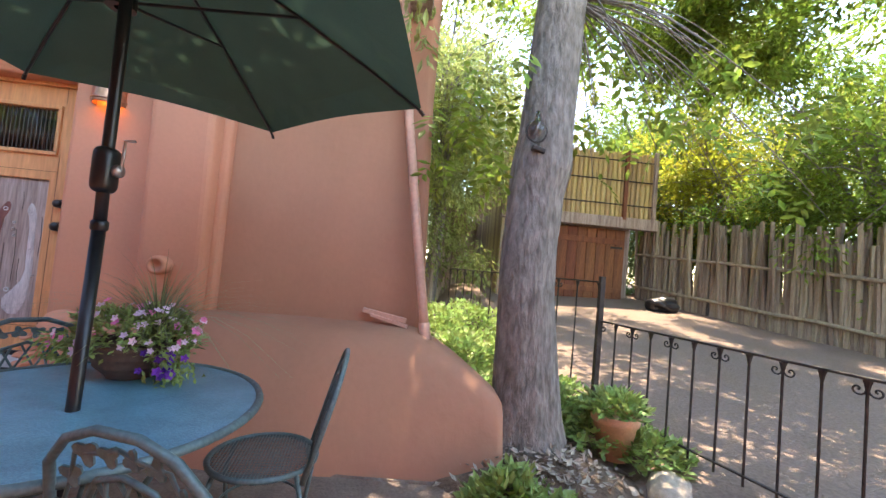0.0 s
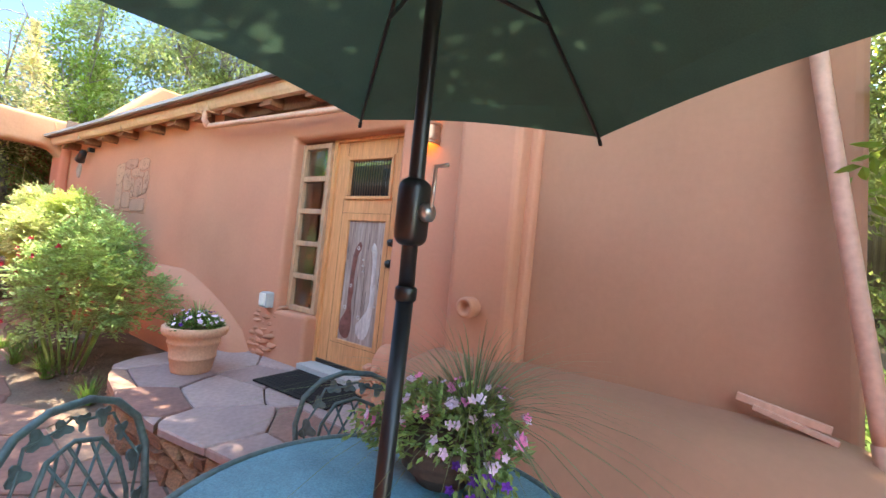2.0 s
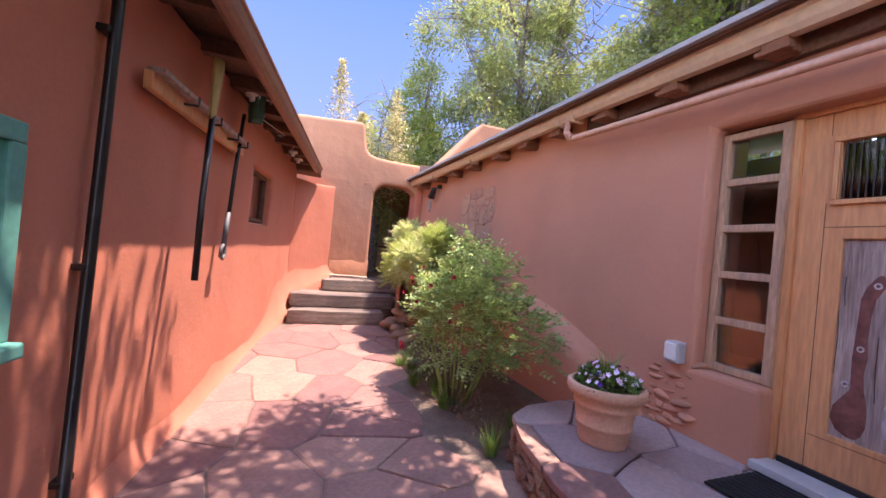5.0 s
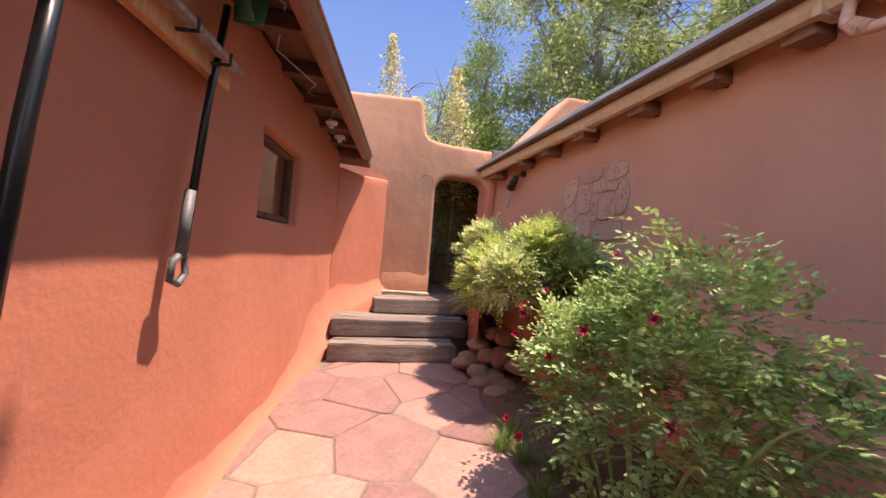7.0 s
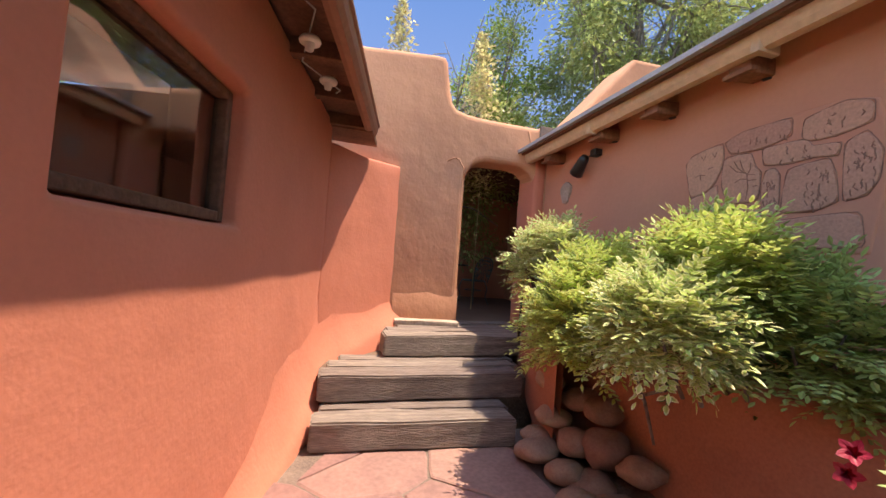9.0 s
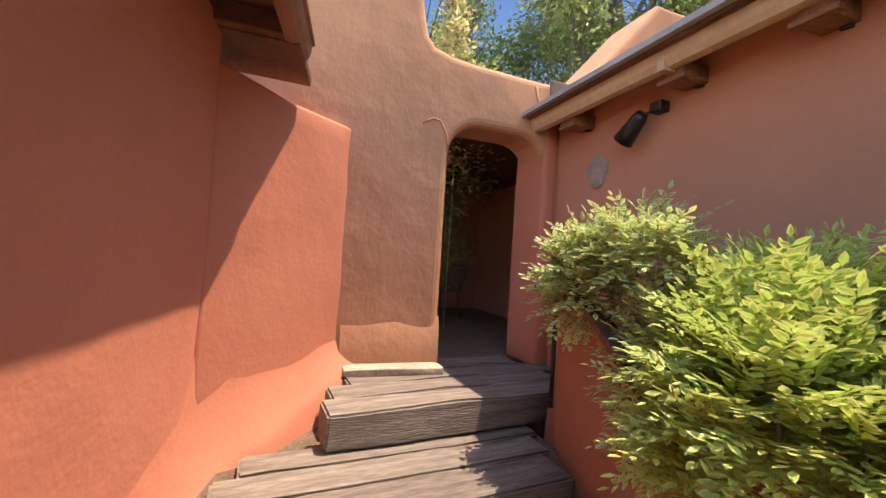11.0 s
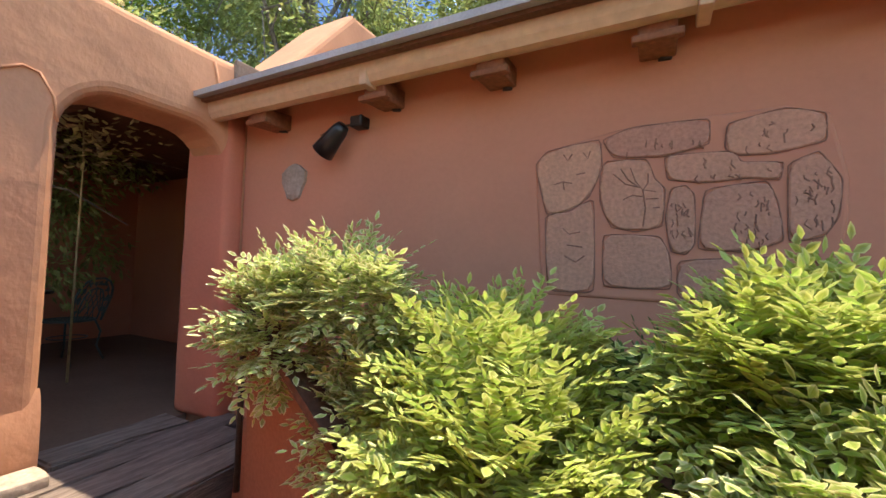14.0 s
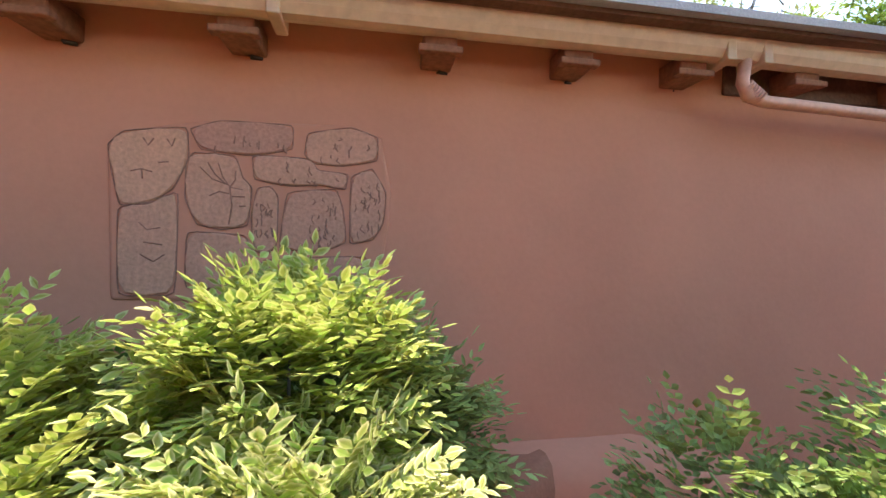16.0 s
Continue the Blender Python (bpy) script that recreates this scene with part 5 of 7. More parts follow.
roses = Vector((-5.45, 2.02, 0.62))
stems = []
for k in range(16):
    a = 2 * math.pi * k / 16
    stems.append((arc((roses.x + 0.18 * math.cos(a), roses.y + 0.1 * math.sin(a), 0.03), (roses.x + 0.85 * math.cos(a), roses.y + 0.42 * math.sin(a), 0.7 + 0.55 * rng.random()), (0.1 * math.cos(a), 0.05 * math.sin(a), 0.25)), 0.011, 0.004))
t = plant("rose_bush", "sprawling green rose bush with dark red blooms", "shrub", (roses.x, roses.y, 0.03), stems, LEAF_ROSE)
spots = shell(rng, (-5.5, 2.06, 0.74), (0.86, 0.46, 0.52), 1000, -0.75) + shell(rng, (-5.3, 2.1, 1.12), (0.55, 0.34, 0.42), 330, -0.4) + shell(rng, (-5.9, 2.02, 0.85), (0.42, 0.34, 0.38), 300, -0.5) + shell(rng, (-4.9, 2.3, 0.72), (0.42, 0.32, 0.38), 220, -0.5) + shell(rng, (-6.0, 2.36, 1.05), (0.26, 0.24, 0.30), 150, -0.5)
foliage(t, "leaves", fronds(rng, spots, 0.14, 0.038, 0.025, 3, 0.4), LEAF_ROSE)
ROSE = flower_mesh("rose", 0.030, 5, ROSE_RED, 1.1)
blooms(t, rng, [((-5.66, 1.95, 1.46), (0.3, -0.6, 0.6)), ((-6.3, 1.75, 1.1), (0.3, -0.7, 0.5)), ((-6.32, 1.77, 1.04), (0.5, -0.7, 0.2)), ((-5.9, 1.6, 0.42), (0.4, -0.8, 0.3)), ((-5.55, 1.72, 1.08), (0.4, -0.7, 0.4)), ((-6.3, 1.70, 0.36), (0.3, -0.6, 0.4)), ((-6.1, 1.62, 0.95), (0.4, -0.6, 0.3)), ((-5.2, 1.8, 1.2), (0.2, -0.7, 0.5)), ((-6.1, 1.8, 1.22), (0.4, -0.5, 0.5)), ((-5.0, 1.72, 0.85), (0.1, -0.8, 0.3)), ((-5.75, 1.66, 0.9), (0.4, -0.8, 0.3))] * 1, [ROSE], "rose")
for p in ((-5.5, 2.0, 1.5), (-5.1, 2.1, 1.42), (-5.8, 2.05, 1.4)):
    foliage(t, "shoot", fronds(rng, [(Vector(p) + Vector((rng.gauss(0, 0.05), rng.gauss(0, 0.05), 0.03 * k)), Vector((rng.gauss(0, 1), rng.gauss(0, 1), 0.6))) for k in range(6)], 0.10, 0.04, 0.024, 2, 0.2), LEAF_ROSE)


def blades(rng, centre, count, length, spread, width=0.006):
    verts, faces = [], []
    for _ in range(count):
        a = rng.uniform(0, 2 * math.pi)
        out = Vector((math.cos(a), math.sin(a), 0))
        side = Vector((-out.y, out.x, 0))
        L = length * rng.uniform(0.6, 1.15)
        lean = spread * rng.uniform(0.2, 1.1)
        base = Vector(centre) + out * rng.uniform(0, 0.05)
        k = len(verts)
        for i in range(6):
            f = i / 5
            p = base + out * L * lean * f ** 1.6 + Vector((0, 0, L * (f - 0.55 * lean * f ** 2.4)))
            w = width * (1 - f) + 0.0008
            verts += [p + side * w / 2, p - side * w / 2]
        for i in range(5):
            faces.append((k + 2 * i, k + 2 * i + 1, k + 2 * i + 3, k + 2 * i + 2))
    return verts, faces


t = plant("grass_tuft", "small green grass tuft at the terrace edge", "grass", (-4.5, 1.95, 0.0))
foliage(t, "grass", blades(rng, (-4.5, 1.93, 0.0), 90, 0.24, 0.6, 0.010), LEAF_GREEN)
for x, y in ((-6.3, 1.85), (-5.9, 1.76), (-6.7, 1.95), (-5.3, 1.86), (-6.1, 1.95), (-5.6, 1.9), (-4.72, 2.25), (-6.5, 1.78)):
    t = plant("grass_tuft", "dark green tuft under the rose bush", "grass", (x, y, 0.02))
    foliage(t, "grass", blades(rng, (x, y, 0.02), 110, 0.22, 0.8, 0.009), LEAF_GREEN)

# ---- terrace things ----
t = thing("flower_pot", "large banded terracotta pot of pale violet pansies", "plant pot", (-3.99, 2.43, 0.305))
part("pot", lathe([(0.0, 0.0), (0.145, 0.0), (0.15, 0.02), (0.165, 0.11), (0.172, 0.115), (0.172, 0.13), (0.168, 0.135), (0.188, 0.23), (0.195, 0.236), (0.195, 0.25), (0.19, 0.256), (0.202, 0.30), (0.232, 0.305), (0.242, 0.33), (0.240, 0.365), (0.225, 0.375), (0.205, 0.37), (0.20, 0.32), (0.0, 0.31)], 40), TERRACOTTA, t, smooth=True)
part("soil", lathe([(0.0, 0.335), (0.203, 0.33)], 24), SOIL, t)
c = Vector((-3.99, 2.43, 0.66))
foliage(t, "leaves", leaves(shell(rng, c, (0.22, 0.22, 0.12), 900, -0.1), 0.05, 0.02, rng), LEAF_GREEN)
foliage(t, "spikes", blades(rng, (c.x - 0.03, c.y + 0.03, c.z), 60, 0.26, 0.55, 0.009), LEAF_FAR)
blooms(t, rng, [(p + Vector((0, 0, 0.03)), Vector((w.x, w.y - 0.2, abs(w.z) + 0.1))) for p, w in shell(rng, c + Vector((0, 0, 0.02)), (0.23, 0.23, 0.13), 60, 0.0)], [PURPLE_FLOWERS[1]] * 3 + [PURPLE_FLOWERS[0], PINK_FLOWERS[1]])

t = thing("door_mat", "black rubber door mat with a scalloped edge", "mat", (-3.06, 2.95, 0.306), 2)
bm = bmesh.new()
edge = []
for k in range(160):
    a = 2 * math.pi * k / 160
    u = (k / 160 * 4) % 4
    f = u % 1
    x, y = ((-0.42 + 0.84 * f, -0.28), (0.42, -0.28 + 0.56 * f), (0.42 - 0.84 * f, 0.28), (-0.42, 0.28 - 0.56 * f))[int(u)]
    g = 0.008 * math.sin(k * math.pi / 2.0)
    edge.append((x * (1 + g), y * (1 + g)))
lo = [bm.verts.new((x, y, 0.0)) for x, y in edge]
hi = [bm.verts.new((x, y, 0.012)) for x, y in edge]
for k in range(160):
    j = (k + 1) % 160
    bm.faces.new((lo[k], lo[j], hi[j], hi[k]))
bm.faces.new(hi)
part("mat", bm, RUBBER, t)
for k in range(12):
    part("ridge", box((0.78, 0.012, 0.006), (0, -0.23 + 0.042 * k, 0.014), bevel=0.002), RUBBER, t)

# ---- table, umbrella, chairs ----
TABLE = (-1.12, 1.53, 0.0)
t = thing("patio_table", "round blue-green iron patio table with a mesh top", "table", TABLE)
part("tabletop", lathe([(0.0, 0.703), (0.57, 0.703), (0.57, 0.715), (0.024, 0.715), (0.0, 0.715)], 64), TABLE_BLUE, t, "blue-green enamelled mesh with mottled reflections")
part("rim", tube([(0.583 * math.cos(2 * math.pi * k / 64), 0.583 * math.sin(2 * math.pi * k / 64), 0.708) for k in range(65)], 0.016, sides=8, cap=False), IRON, t, smooth=True)
for k in range(4):
    a = math.pi / 4 + k * math.pi / 2
    c, s = math.cos(a), math.sin(a)
    part("leg", tube([(0.48 * c, 0.48 * s, 0.70), (0.36 * c, 0.36 * s, 0.55), (0.22 * c, 0.22 * s, 0.34), (0.28 * c, 0.28 * s, 0.16), (0.42 * c, 0.42 * s, 0.05), (0.46 * c, 0.46 * s, 0.0)], 0.014, sides=8), IRON, t, smooth=True)
part("ring", tube([(0.22 * math.cos(2 * math.pi * k / 32), 0.22 * math.sin(2 * math.pi * k / 32), 0.34) for k in range(33)], 0.010, sides=6, cap=False), IRON, t, smooth=True)

t = thing("patio_umbrella", "open dark green canvas umbrella on a black pole", "umbrella", (-1.10, 1.47, 0.0))
part("base", lathe([(0.0, 0.0), (0.22, 0.0), (0.22, 0.03), (0.18, 0.05), (0.05, 0.07), (0.03, 0.10), (0.03, 0.2)], 32, None, (0.004, -0.003, 0.0)), BLACK, t, smooth=True)
pole = part("pole", tube([(0.004, -0.003, 0.02), (0.031, -0.015, 1.34)], 0.0205, sides=16), BLACK, t, smooth=True)
part("pole", tube([(0.031, -0.015, 1.33), (0.031, -0.02, 1.527), (0.048, -0.046, 2.0), (0.032, -0.045, 2.50)], 0.019, sides=16), BLACK, t, smooth=True)
part("collar", lathe([(0.022, 0), (0.026, 0.005), (0.026, 0.03), (0.022, 0.035)], 16, None, (0.031, -0.015, 1.32)), BLACK, t, smooth=True)
crank = part("crank_box", box((0.066, 0.08, 0.16), (0.0, 0.0, 1.50), bevel=0.028, segments=4), BLACK, t, "", True)
crank.matrix_basis = pose(0.031, -0.02, 0.027)
part("crank_handle", tube([(0.03, 0.0, 1.50), (0.05, 0.0, 1.50), (0.052, 0.0, 1.56), (0.052, 0.0, 1.605), (0.085, 0.0, 1.607)], 0.005, sides=8), STEEL, crank, "steel crank handle", True)
part("crank_hub", lathe([(0.0, 0.0), (0.022, 0.0), (0.022, 0.02), (0.0, 0.025)], 12), STEEL, crank, "", True).matrix_basis = pose(0.03, 0.0, 1.50, 0, 90, 0)
CX, CY, R, ZR, ZT, PH = 0.022, -0.035, 1.14, 2.07, 2.47, 1.454
rows = []
for k in range(49):
    a = PH + 2 * math.pi * k / 48
    f = (k % 8) / 8
    chord = math.cos(math.pi / 6) / math.cos((f - 0.5) * math.pi / 3)
    row = []
    for s in (0.0, 0.12, 0.3, 0.5, 0.7, 0.85, 1.0):
        r = R * s * chord
        sag = 0.05 * math.sin(math.pi * f) * s
        z = ZT - (ZT - ZR) * (0.75 * s + 0.25 * s * s) - sag * 0.35
        lift = 0.045 * math.sin(math.pi * f) if s == 1.0 else 0.0
        row.append((CX + r * math.cos(a), CY + r * math.sin(a), z + lift - 0.022 * math.cos(a) * r - 0.022 * math.sin(a) * r))
    rows.append(row)
bm = loft(rows)
bmesh.ops.remove_doubles(bm, verts=bm.verts[:], dist=0.0005)
canopy = part("canopy", bm, CANVAS, t, "dark green canvas", False)
for k in range(6):
    a = PH + math.pi * k / 3
    c, s = math.cos(a), math.sin(a)
    tilt = -0.022 * (c + s)
    pts = [(CX + R * f * c, CY + R * f * s, ZT - (ZT - ZR) * (0.75 * f + 0.25 * f * f) + tilt * R * f - 0.014) for f in (0.03, 0.25, 0.5, 0.75, 0.995)]
    rib = part("rib", tube(pts, 0.007, sides=6), BLACK, t, smooth=True)
    part("strut", tube([(CX * 0.7 + 0.03 * c, CY * 0.7 + 0.03 * s, 2.12), pts[2]], 0.006, sides=6), BLACK, rib)
    part("tip", tube([pts[-1], (CX + R * 1.015 * c, CY + R * 1.015 * s, pts[-1][2] - 0.02)], 0.009, sides=6), BLACK, rib)
part("hub", lathe([(0.02, -0.03), (0.045, -0.03), (0.045, 0.03), (0.02, 0.03)], 16, None, (CX * 0.7, CY * 0.7, 2.12)), BLACK, t)
part("finial", lathe([(0.0, 0.08), (0.02, 0.06), (0.025, 0.03), (0.015, 0.0)], 12, None, (CX, CY, 2.49)), BLACK, t, smooth=True)

BOWL = (-1.17, 1.87, 0.716)
t = thing("flower_bowl", "brown ribbed bowl of pink and purple petunias", "plant pot", BOWL)
part("bowl", lathe([(0.0, 0.0), (0.085, 0.0), (0.09, 0.012), (0.13, 0.05), (0.135, 0.055), (0.135, 0.066), (0.15, 0.09), (0.155, 0.094), (0.155, 0.106), (0.163, 0.125), (0.17, 0.13), (0.17, 0.15), (0.155, 0.152), (0.15, 0.12), (0.0, 0.11)], 36), BOWL_BROWN, t, "weathered brown bowl", True)
part("soil", lathe([(0.0, 0.135), (0.153, 0.13)], 20), SOIL, t)
c = Vector(BOWL) + Vector((0, 0, 0.17))
spots = shell(rng, c, (0.29, 0.22, 0.14), 1500, -0.55)
foliage(t, "leaves", leaves(spots, 0.040, 0.018, rng), LEAF_ROSE)
foliage(t, "trailing_leaves", leaves([(c + Vector((0.20 + rng.gauss(0, 0.035), -0.06 + rng.gauss(0, 0.04), -0.02 - rng.random() * 0.15)), Vector((0.4, -0.4, -0.3))) for _ in range(220)] + [(c + Vector((-0.22 + rng.gauss(0, 0.05), -0.08 + rng.gauss(0, 0.04), -0.0 - rng.random() * 0.10)), Vector((-0.4, -0.4, -0.3))) for _ in range(160)], 0.035, 0.016, rng), LEAF_ROSE)
foliage(t, "ornamental_grass", blades(rng, (c.x + 0.06, c.y + 0.05, c.z - 0.03), 280, 0.46, 1.55, 0.005), GRASS)
blooms(t, rng, [(p + w.normalized() * 0.02, Vector((w.x, w.y - 0.5, max(0.05, w.z)))) for p, w in shell(rng, c + Vector((0, 0, 0.01)), (0.31, 0.24, 0.15), 90, -0.4)], PINK_FLOWERS)
blooms(t, rng, [(c + Vector((0.20 + rng.gauss(0, 0.03), -0.13 + rng.gauss(0, 0.02), -0.03 - rng.random() * 0.1)), Vector((0.4, -0.8, 0.1))) for _ in range(14)], [PURPLE_FLOWERS[0]])


def leaf_plate(r=0.035):
    """A small cast leaf, flat in its xz plane."""
    bm = bmesh.new()
    pts = [(r * (0.75 + 0.25 * math.cos(3 * a)) * math.cos(a), r * (0.75 + 0.25 * math.cos(3 * a)) * math.sin(a) * 1.15) for a in (2 * math.pi * k / 18 for k in range(18))]
    lo = [bm.verts.new((x, -0.003, z)) for x, z in pts]
    hi = [bm.verts.new((x, 0.003, z)) for x, z in pts]
    for k in range(18):
        j = (k + 1) % 18
        bm.faces.new((lo[k], lo[j], hi[j], hi[k]))
    bm.faces.new(lo[::-1])
    bm.faces.new(hi)
    return bm


def iron_chair():
    t = thing("garden_chair", "green wrought iron garden chair with a vine back", "chair", group="chairs round the table")
    bm = bmesh.new()
    for k in range(-15, 16):
        c = k * 0.0135
        h = math.sqrt(max(0.0, 0.208 ** 2 - c * c))
        tube([(c, -h, 0.442), (c, h, 0.442)], 0.0022, bm, 4)
        tube([(-h, c, 0.444), (h, c, 0.444)], 0.0022, bm, 4)
    tagged(part("seat_mesh", bm, IRON, t, "fine wire mesh seat"), kind="stuff")
    part("seat_rim", tube([(0.212 * math.cos(2 * math.pi * k / 36), 0.212 * math.sin(2 * math.pi * k / 36), 0.442) for k in range(37)], 0.012, sides=8, cap=False), IRON, t, smooth=True)
    for sx in (-1, 1):
        for sy in (-1, 1):
            part("leg", tube([(0.15 * sx, 0.15 * sy, 0.44), (0.19 * sx, 0.19 * sy, 0.30), (0.17 * sx, 0.17 * sy, 0.15), (0.21 * sx, 0.22 * sy, 0.0)], 0.010, sides=8), IRON, t, smooth=True)
    part("stretcher", tube([(0.16 * math.cos(2 * math.pi * k / 28), 0.16 * math.sin(2 * math.pi * k / 28), 0.26) for k in range(29)], 0.006, sides=6, cap=False), IRON, t, smooth=True)

    def back(x, z):
        return Vector((x, -0.185 - 0.26 * (z - 0.44), z))

    outer = [back(-0.19, 0.42), back(-0.215, 0.55), back(-0.235, 0.68), back(-0.215, 0.78), back(-0.15, 0.85), back(-0.06, 0.885), back(0.06, 0.885), back(0.15, 0.85), back(0.215, 0.78), back(0.235, 0.68), back(0.215, 0.55), back(0.19, 0.42)]
    frame_part = part("back_frame", tube(outer, 0.012, sides=8), IRON, t, smooth=True)
    inner = [back(-0.13, 0.44), back(-0.145, 0.58), back(-0.13, 0.68), back(-0.08, 0.76), back(0, 0.785), back(0.08, 0.76), back(0.13, 0.68), back(0.145, 0.58), back(0.13, 0.44)]
    part("inner_arch", tube(inner, 0.008, sides=6), IRON, t, smooth=True)
    for s in (-1, 1):
        for x0, x1, z1 in ((-0.13, 0.02, 0.78), (-0.07, 0.08, 0.755), (-0.135, -0.05, 0.765), (0.0, 0.125, 0.69)):
            part("lattice", tube([back(s * x0, 0.45 if x0 > -0.13 else 0.52), back(s * (x0 * 0.6 + x1 * 0.4) + 0.01, 0.60), back(s * x1, z1)], 0.005, sides=6), IRON, t, smooth=True)
        part("vine", tube([back(s * 0.185, 0.46), back(s * 0.165, 0.56), back(s * 0.205, 0.66), back(s * 0.16, 0.74), back(s * 0.13, 0.82), back(s * 0.05, 0.83), back(0, 0.85)], 0.005, sides=6), IRON, t, smooth=True)
        for x, z, r in ((0.18, 0.54, 0.028), (0.185, 0.66, 0.040), (0.15, 0.76, 0.030), (0.095, 0.825, 0.032), (0.03, 0.83, 0.028)):
            ob = part("leaf", leaf_plate(r), IRON, t)
            ob.matrix_basis = Matrix.Translation(back(s * x, z)) @ pose(0, 0, 0, 14, s * 40, 0)
    return t


chair = iron_chair()
spots = ((-0.55, 1.80, 98), (-0.50, 1.21, -17), (-1.75, 1.28, 298), (-1.54, 1.83, 225))
for k, (x, y, deg) in enumerate(spots):
    m = pose(x, y, 0.0, 0, 0, deg)
    if k == 0:
        chair.matrix_basis = m
    else:
        copy_thing(chair, m)

# porch furniture, dim beyond the arch
t = thing("bistro_table", "dim bistro table on the shaded porch", "table", (-13.6, 2.75, 0.67))
part("tabletop", lathe([(0, 0.70), (0.33, 0.70), (0.33, 0.73), (0, 0.73)], 24), BLACK, t)
part("leg", tube([(0, 0, 0), (0, 0, 0.7)], 0.03), BLACK, t)
part("foot", lathe([(0, 0), (0.2, 0), (0.2, 0.03), (0, 0.05)], 20), BLACK, t)
for deg in (30, 200):
    copy_thing(chair, pose(-13.6 + 0.6 * math.cos(radians(deg)), 2.75 + 0.6 * math.sin(radians(deg)), 0.67, 0, 0, deg + 90))["label"] = "dark iron garden chair on the shaded porch"
t = thing("iron_gate", "narrow dark iron gate leaf swung open", "gate", (-10.78, 2.0, 0.72))
part("gate_frame", tube([(0, 0, 0), (0, 0, 1.15), (-0.6, 0.02, 1.15), (-0.6, 0.02, 0.05), (0, 0, 0.05)], 0.014, sides=6), RUST_IRON, t)
for k in range(5):
    part("bar", tube([(-0.1 - 0.1 * k, 0.01, 0.05), (-0.1 - 0.1 * k, 0.01, 1.15)], 0.008, sides=6), RUST_IRON, t)

# ---- the yard beyond the fence ----
def on_yard(x, y):
    return -0.035 + yard_z(x, y)


# big tree by the tall wall
TREE = Vector((0.84, 2.72, 0))
rng = random.Random(21)
t = thing("tree", "tall tree with grey furrowed bark and green crown", "tree", (TREE.x, TREE.y, 0))
rows = []
path = [(0.03, -0.02, -0.1, 0.36), (0.02, 0.0, 0.15, 0.31), (0.0, 0.0, 0.4, 0.255), (-0.03, 0.0, 0.75, 0.225), (-0.07, -0.02, 1.2, 0.205), (-0.07, -0.02, 1.55, 0.20), (-0.05, 0.0, 1.85, 0.205), (-0.02, 0.0, 2.05, 0.225), (-0.01, 0.0, 2.25, 0.205), (0.01, 0.02, 2.7, 0.195), (0.04, 0.04, 3.3, 0.19), (0.10, 0.08, 3.8, 0.18), (0.2, 0.1, 4.4, 0.15), (0.25, 0.15, 5.4, 0.11), (0.3, 0.2, 6.6, 0.06)]
for i in range(90):
    f = i / 89 * (len(path) - 1)
    a, b = path[int(f)], path[min(int(f) + 1, len(path) - 1)]
    x, y, z, r = (a[k] + (b[k] - a[k]) * (f - int(f)) for k in range(4))
    row = []
    for k in range(49):
        ang = 2 * math.pi * (k % 48) / 48
        flare = 1 + 0.25 * max(0, 0.4 - z) * math.cos(5 * ang)
        furrow = noise.noise(Vector((6.5 * math.cos(ang), 6.5 * math.sin(ang), z * 1.6))) + 0.5 * noise.noise(Vector((15 * math.cos(ang), 15 * math.sin(ang), z * 4)))
        rr = 0.90 * r * flare * (1 + 0.075 * furrow)
        row.append((x + rr * math.cos(ang), y + rr * math.sin(ang), z))
    rows.append(row)
part("trunk", loft(rows), BARK, t, "grey furrowed trunk", True)
limbs = [((0.12, 0.08, 3.6), (2.2, 1.0, 5.0)), ((0.12, 0.08, 3.7), (-2.2, 0.6, 5.4)), ((0.2, 0.1, 4.3), (1.2, -1.6, 5.6)), ((0.2, 0.1, 4.3), (-1.6, 2.2, 5.8)), ((0.22, 0.1, 4.8), (0.6, 2.8, 6.0)), ((-0.05, 0.05, 3.4), (-0.5, 0.5, 4.3)), ((0.25, 0.15, 5.2), (-3.4, 0.4, 6.4))]
ends = []
for a, b in limbs:
    bm = tube(arc(a, b, (0, 0, 0.3)), 0.09, sides=8, taper=0.03)
    for _ in range(5):
        f = rng.uniform(0.4, 1.0)
        p = Vector(a).lerp(Vector(b), f)
        q = p + Vector((rng.gauss(0, 0.7), rng.gauss(0, 0.7), rng.uniform(0.1, 0.8)))
        tube(arc(p, q, (0, 0, 0.1), 4), 0.025, bm, 5, 0.008)
        ends += [q, p]
    part("limb", bm, BARK, t, smooth=True)
    ends.append(Vector(b))
# Leaf masses mostly out of view, added to shade court, bank and yard.
crown = [((0.5, 1.2, 5.4), (2.6, 1.6, 1.2), 7000, 60), ((-4.3, -0.4, 6.2), (1.95, 1.7, 0.7), 11500, 85), ((-2.2, 0.4, 5.8), (1.9, 1.7, 0.7), 6500, 55), ((2.2, -0.2, 5.2), (1.8, 1.4, 1.0), 4200, 42), ((-1.0, -0.8, 6.0), (2.2, 1.5, 0.8), 5500, 50), ((-0.6, 1.3, 6.2), (1.4, 1.0, 0.5), 1200, 14), ((3.0, 2.2, 6.2), (2.2, 2.4, 0.8), 8500, 68), ((2.5, 5.2, 6.8), (2.6, 2.2, 0.9), 8500, 68), ((3.6, 3.6, 5.6), (1.8, 1.6, 0.8), 8500, 68), ((5.4, 5.0, 6.0), (2.0, 1.8, 0.9), 9500, 75), ((5.6, 1.6, 6.0), (2.2, 1.8, 0.9), 9500, 75)]
for c, s, n, m in crown:
    foliage(t, "crown", leaves(cloud(rng, TREE + Vector(c), s, n, 0.34, m, 0.2), 0.13, 0.055, rng), LEAF_TREE, "green crown with gaps, spread out of view for shade")
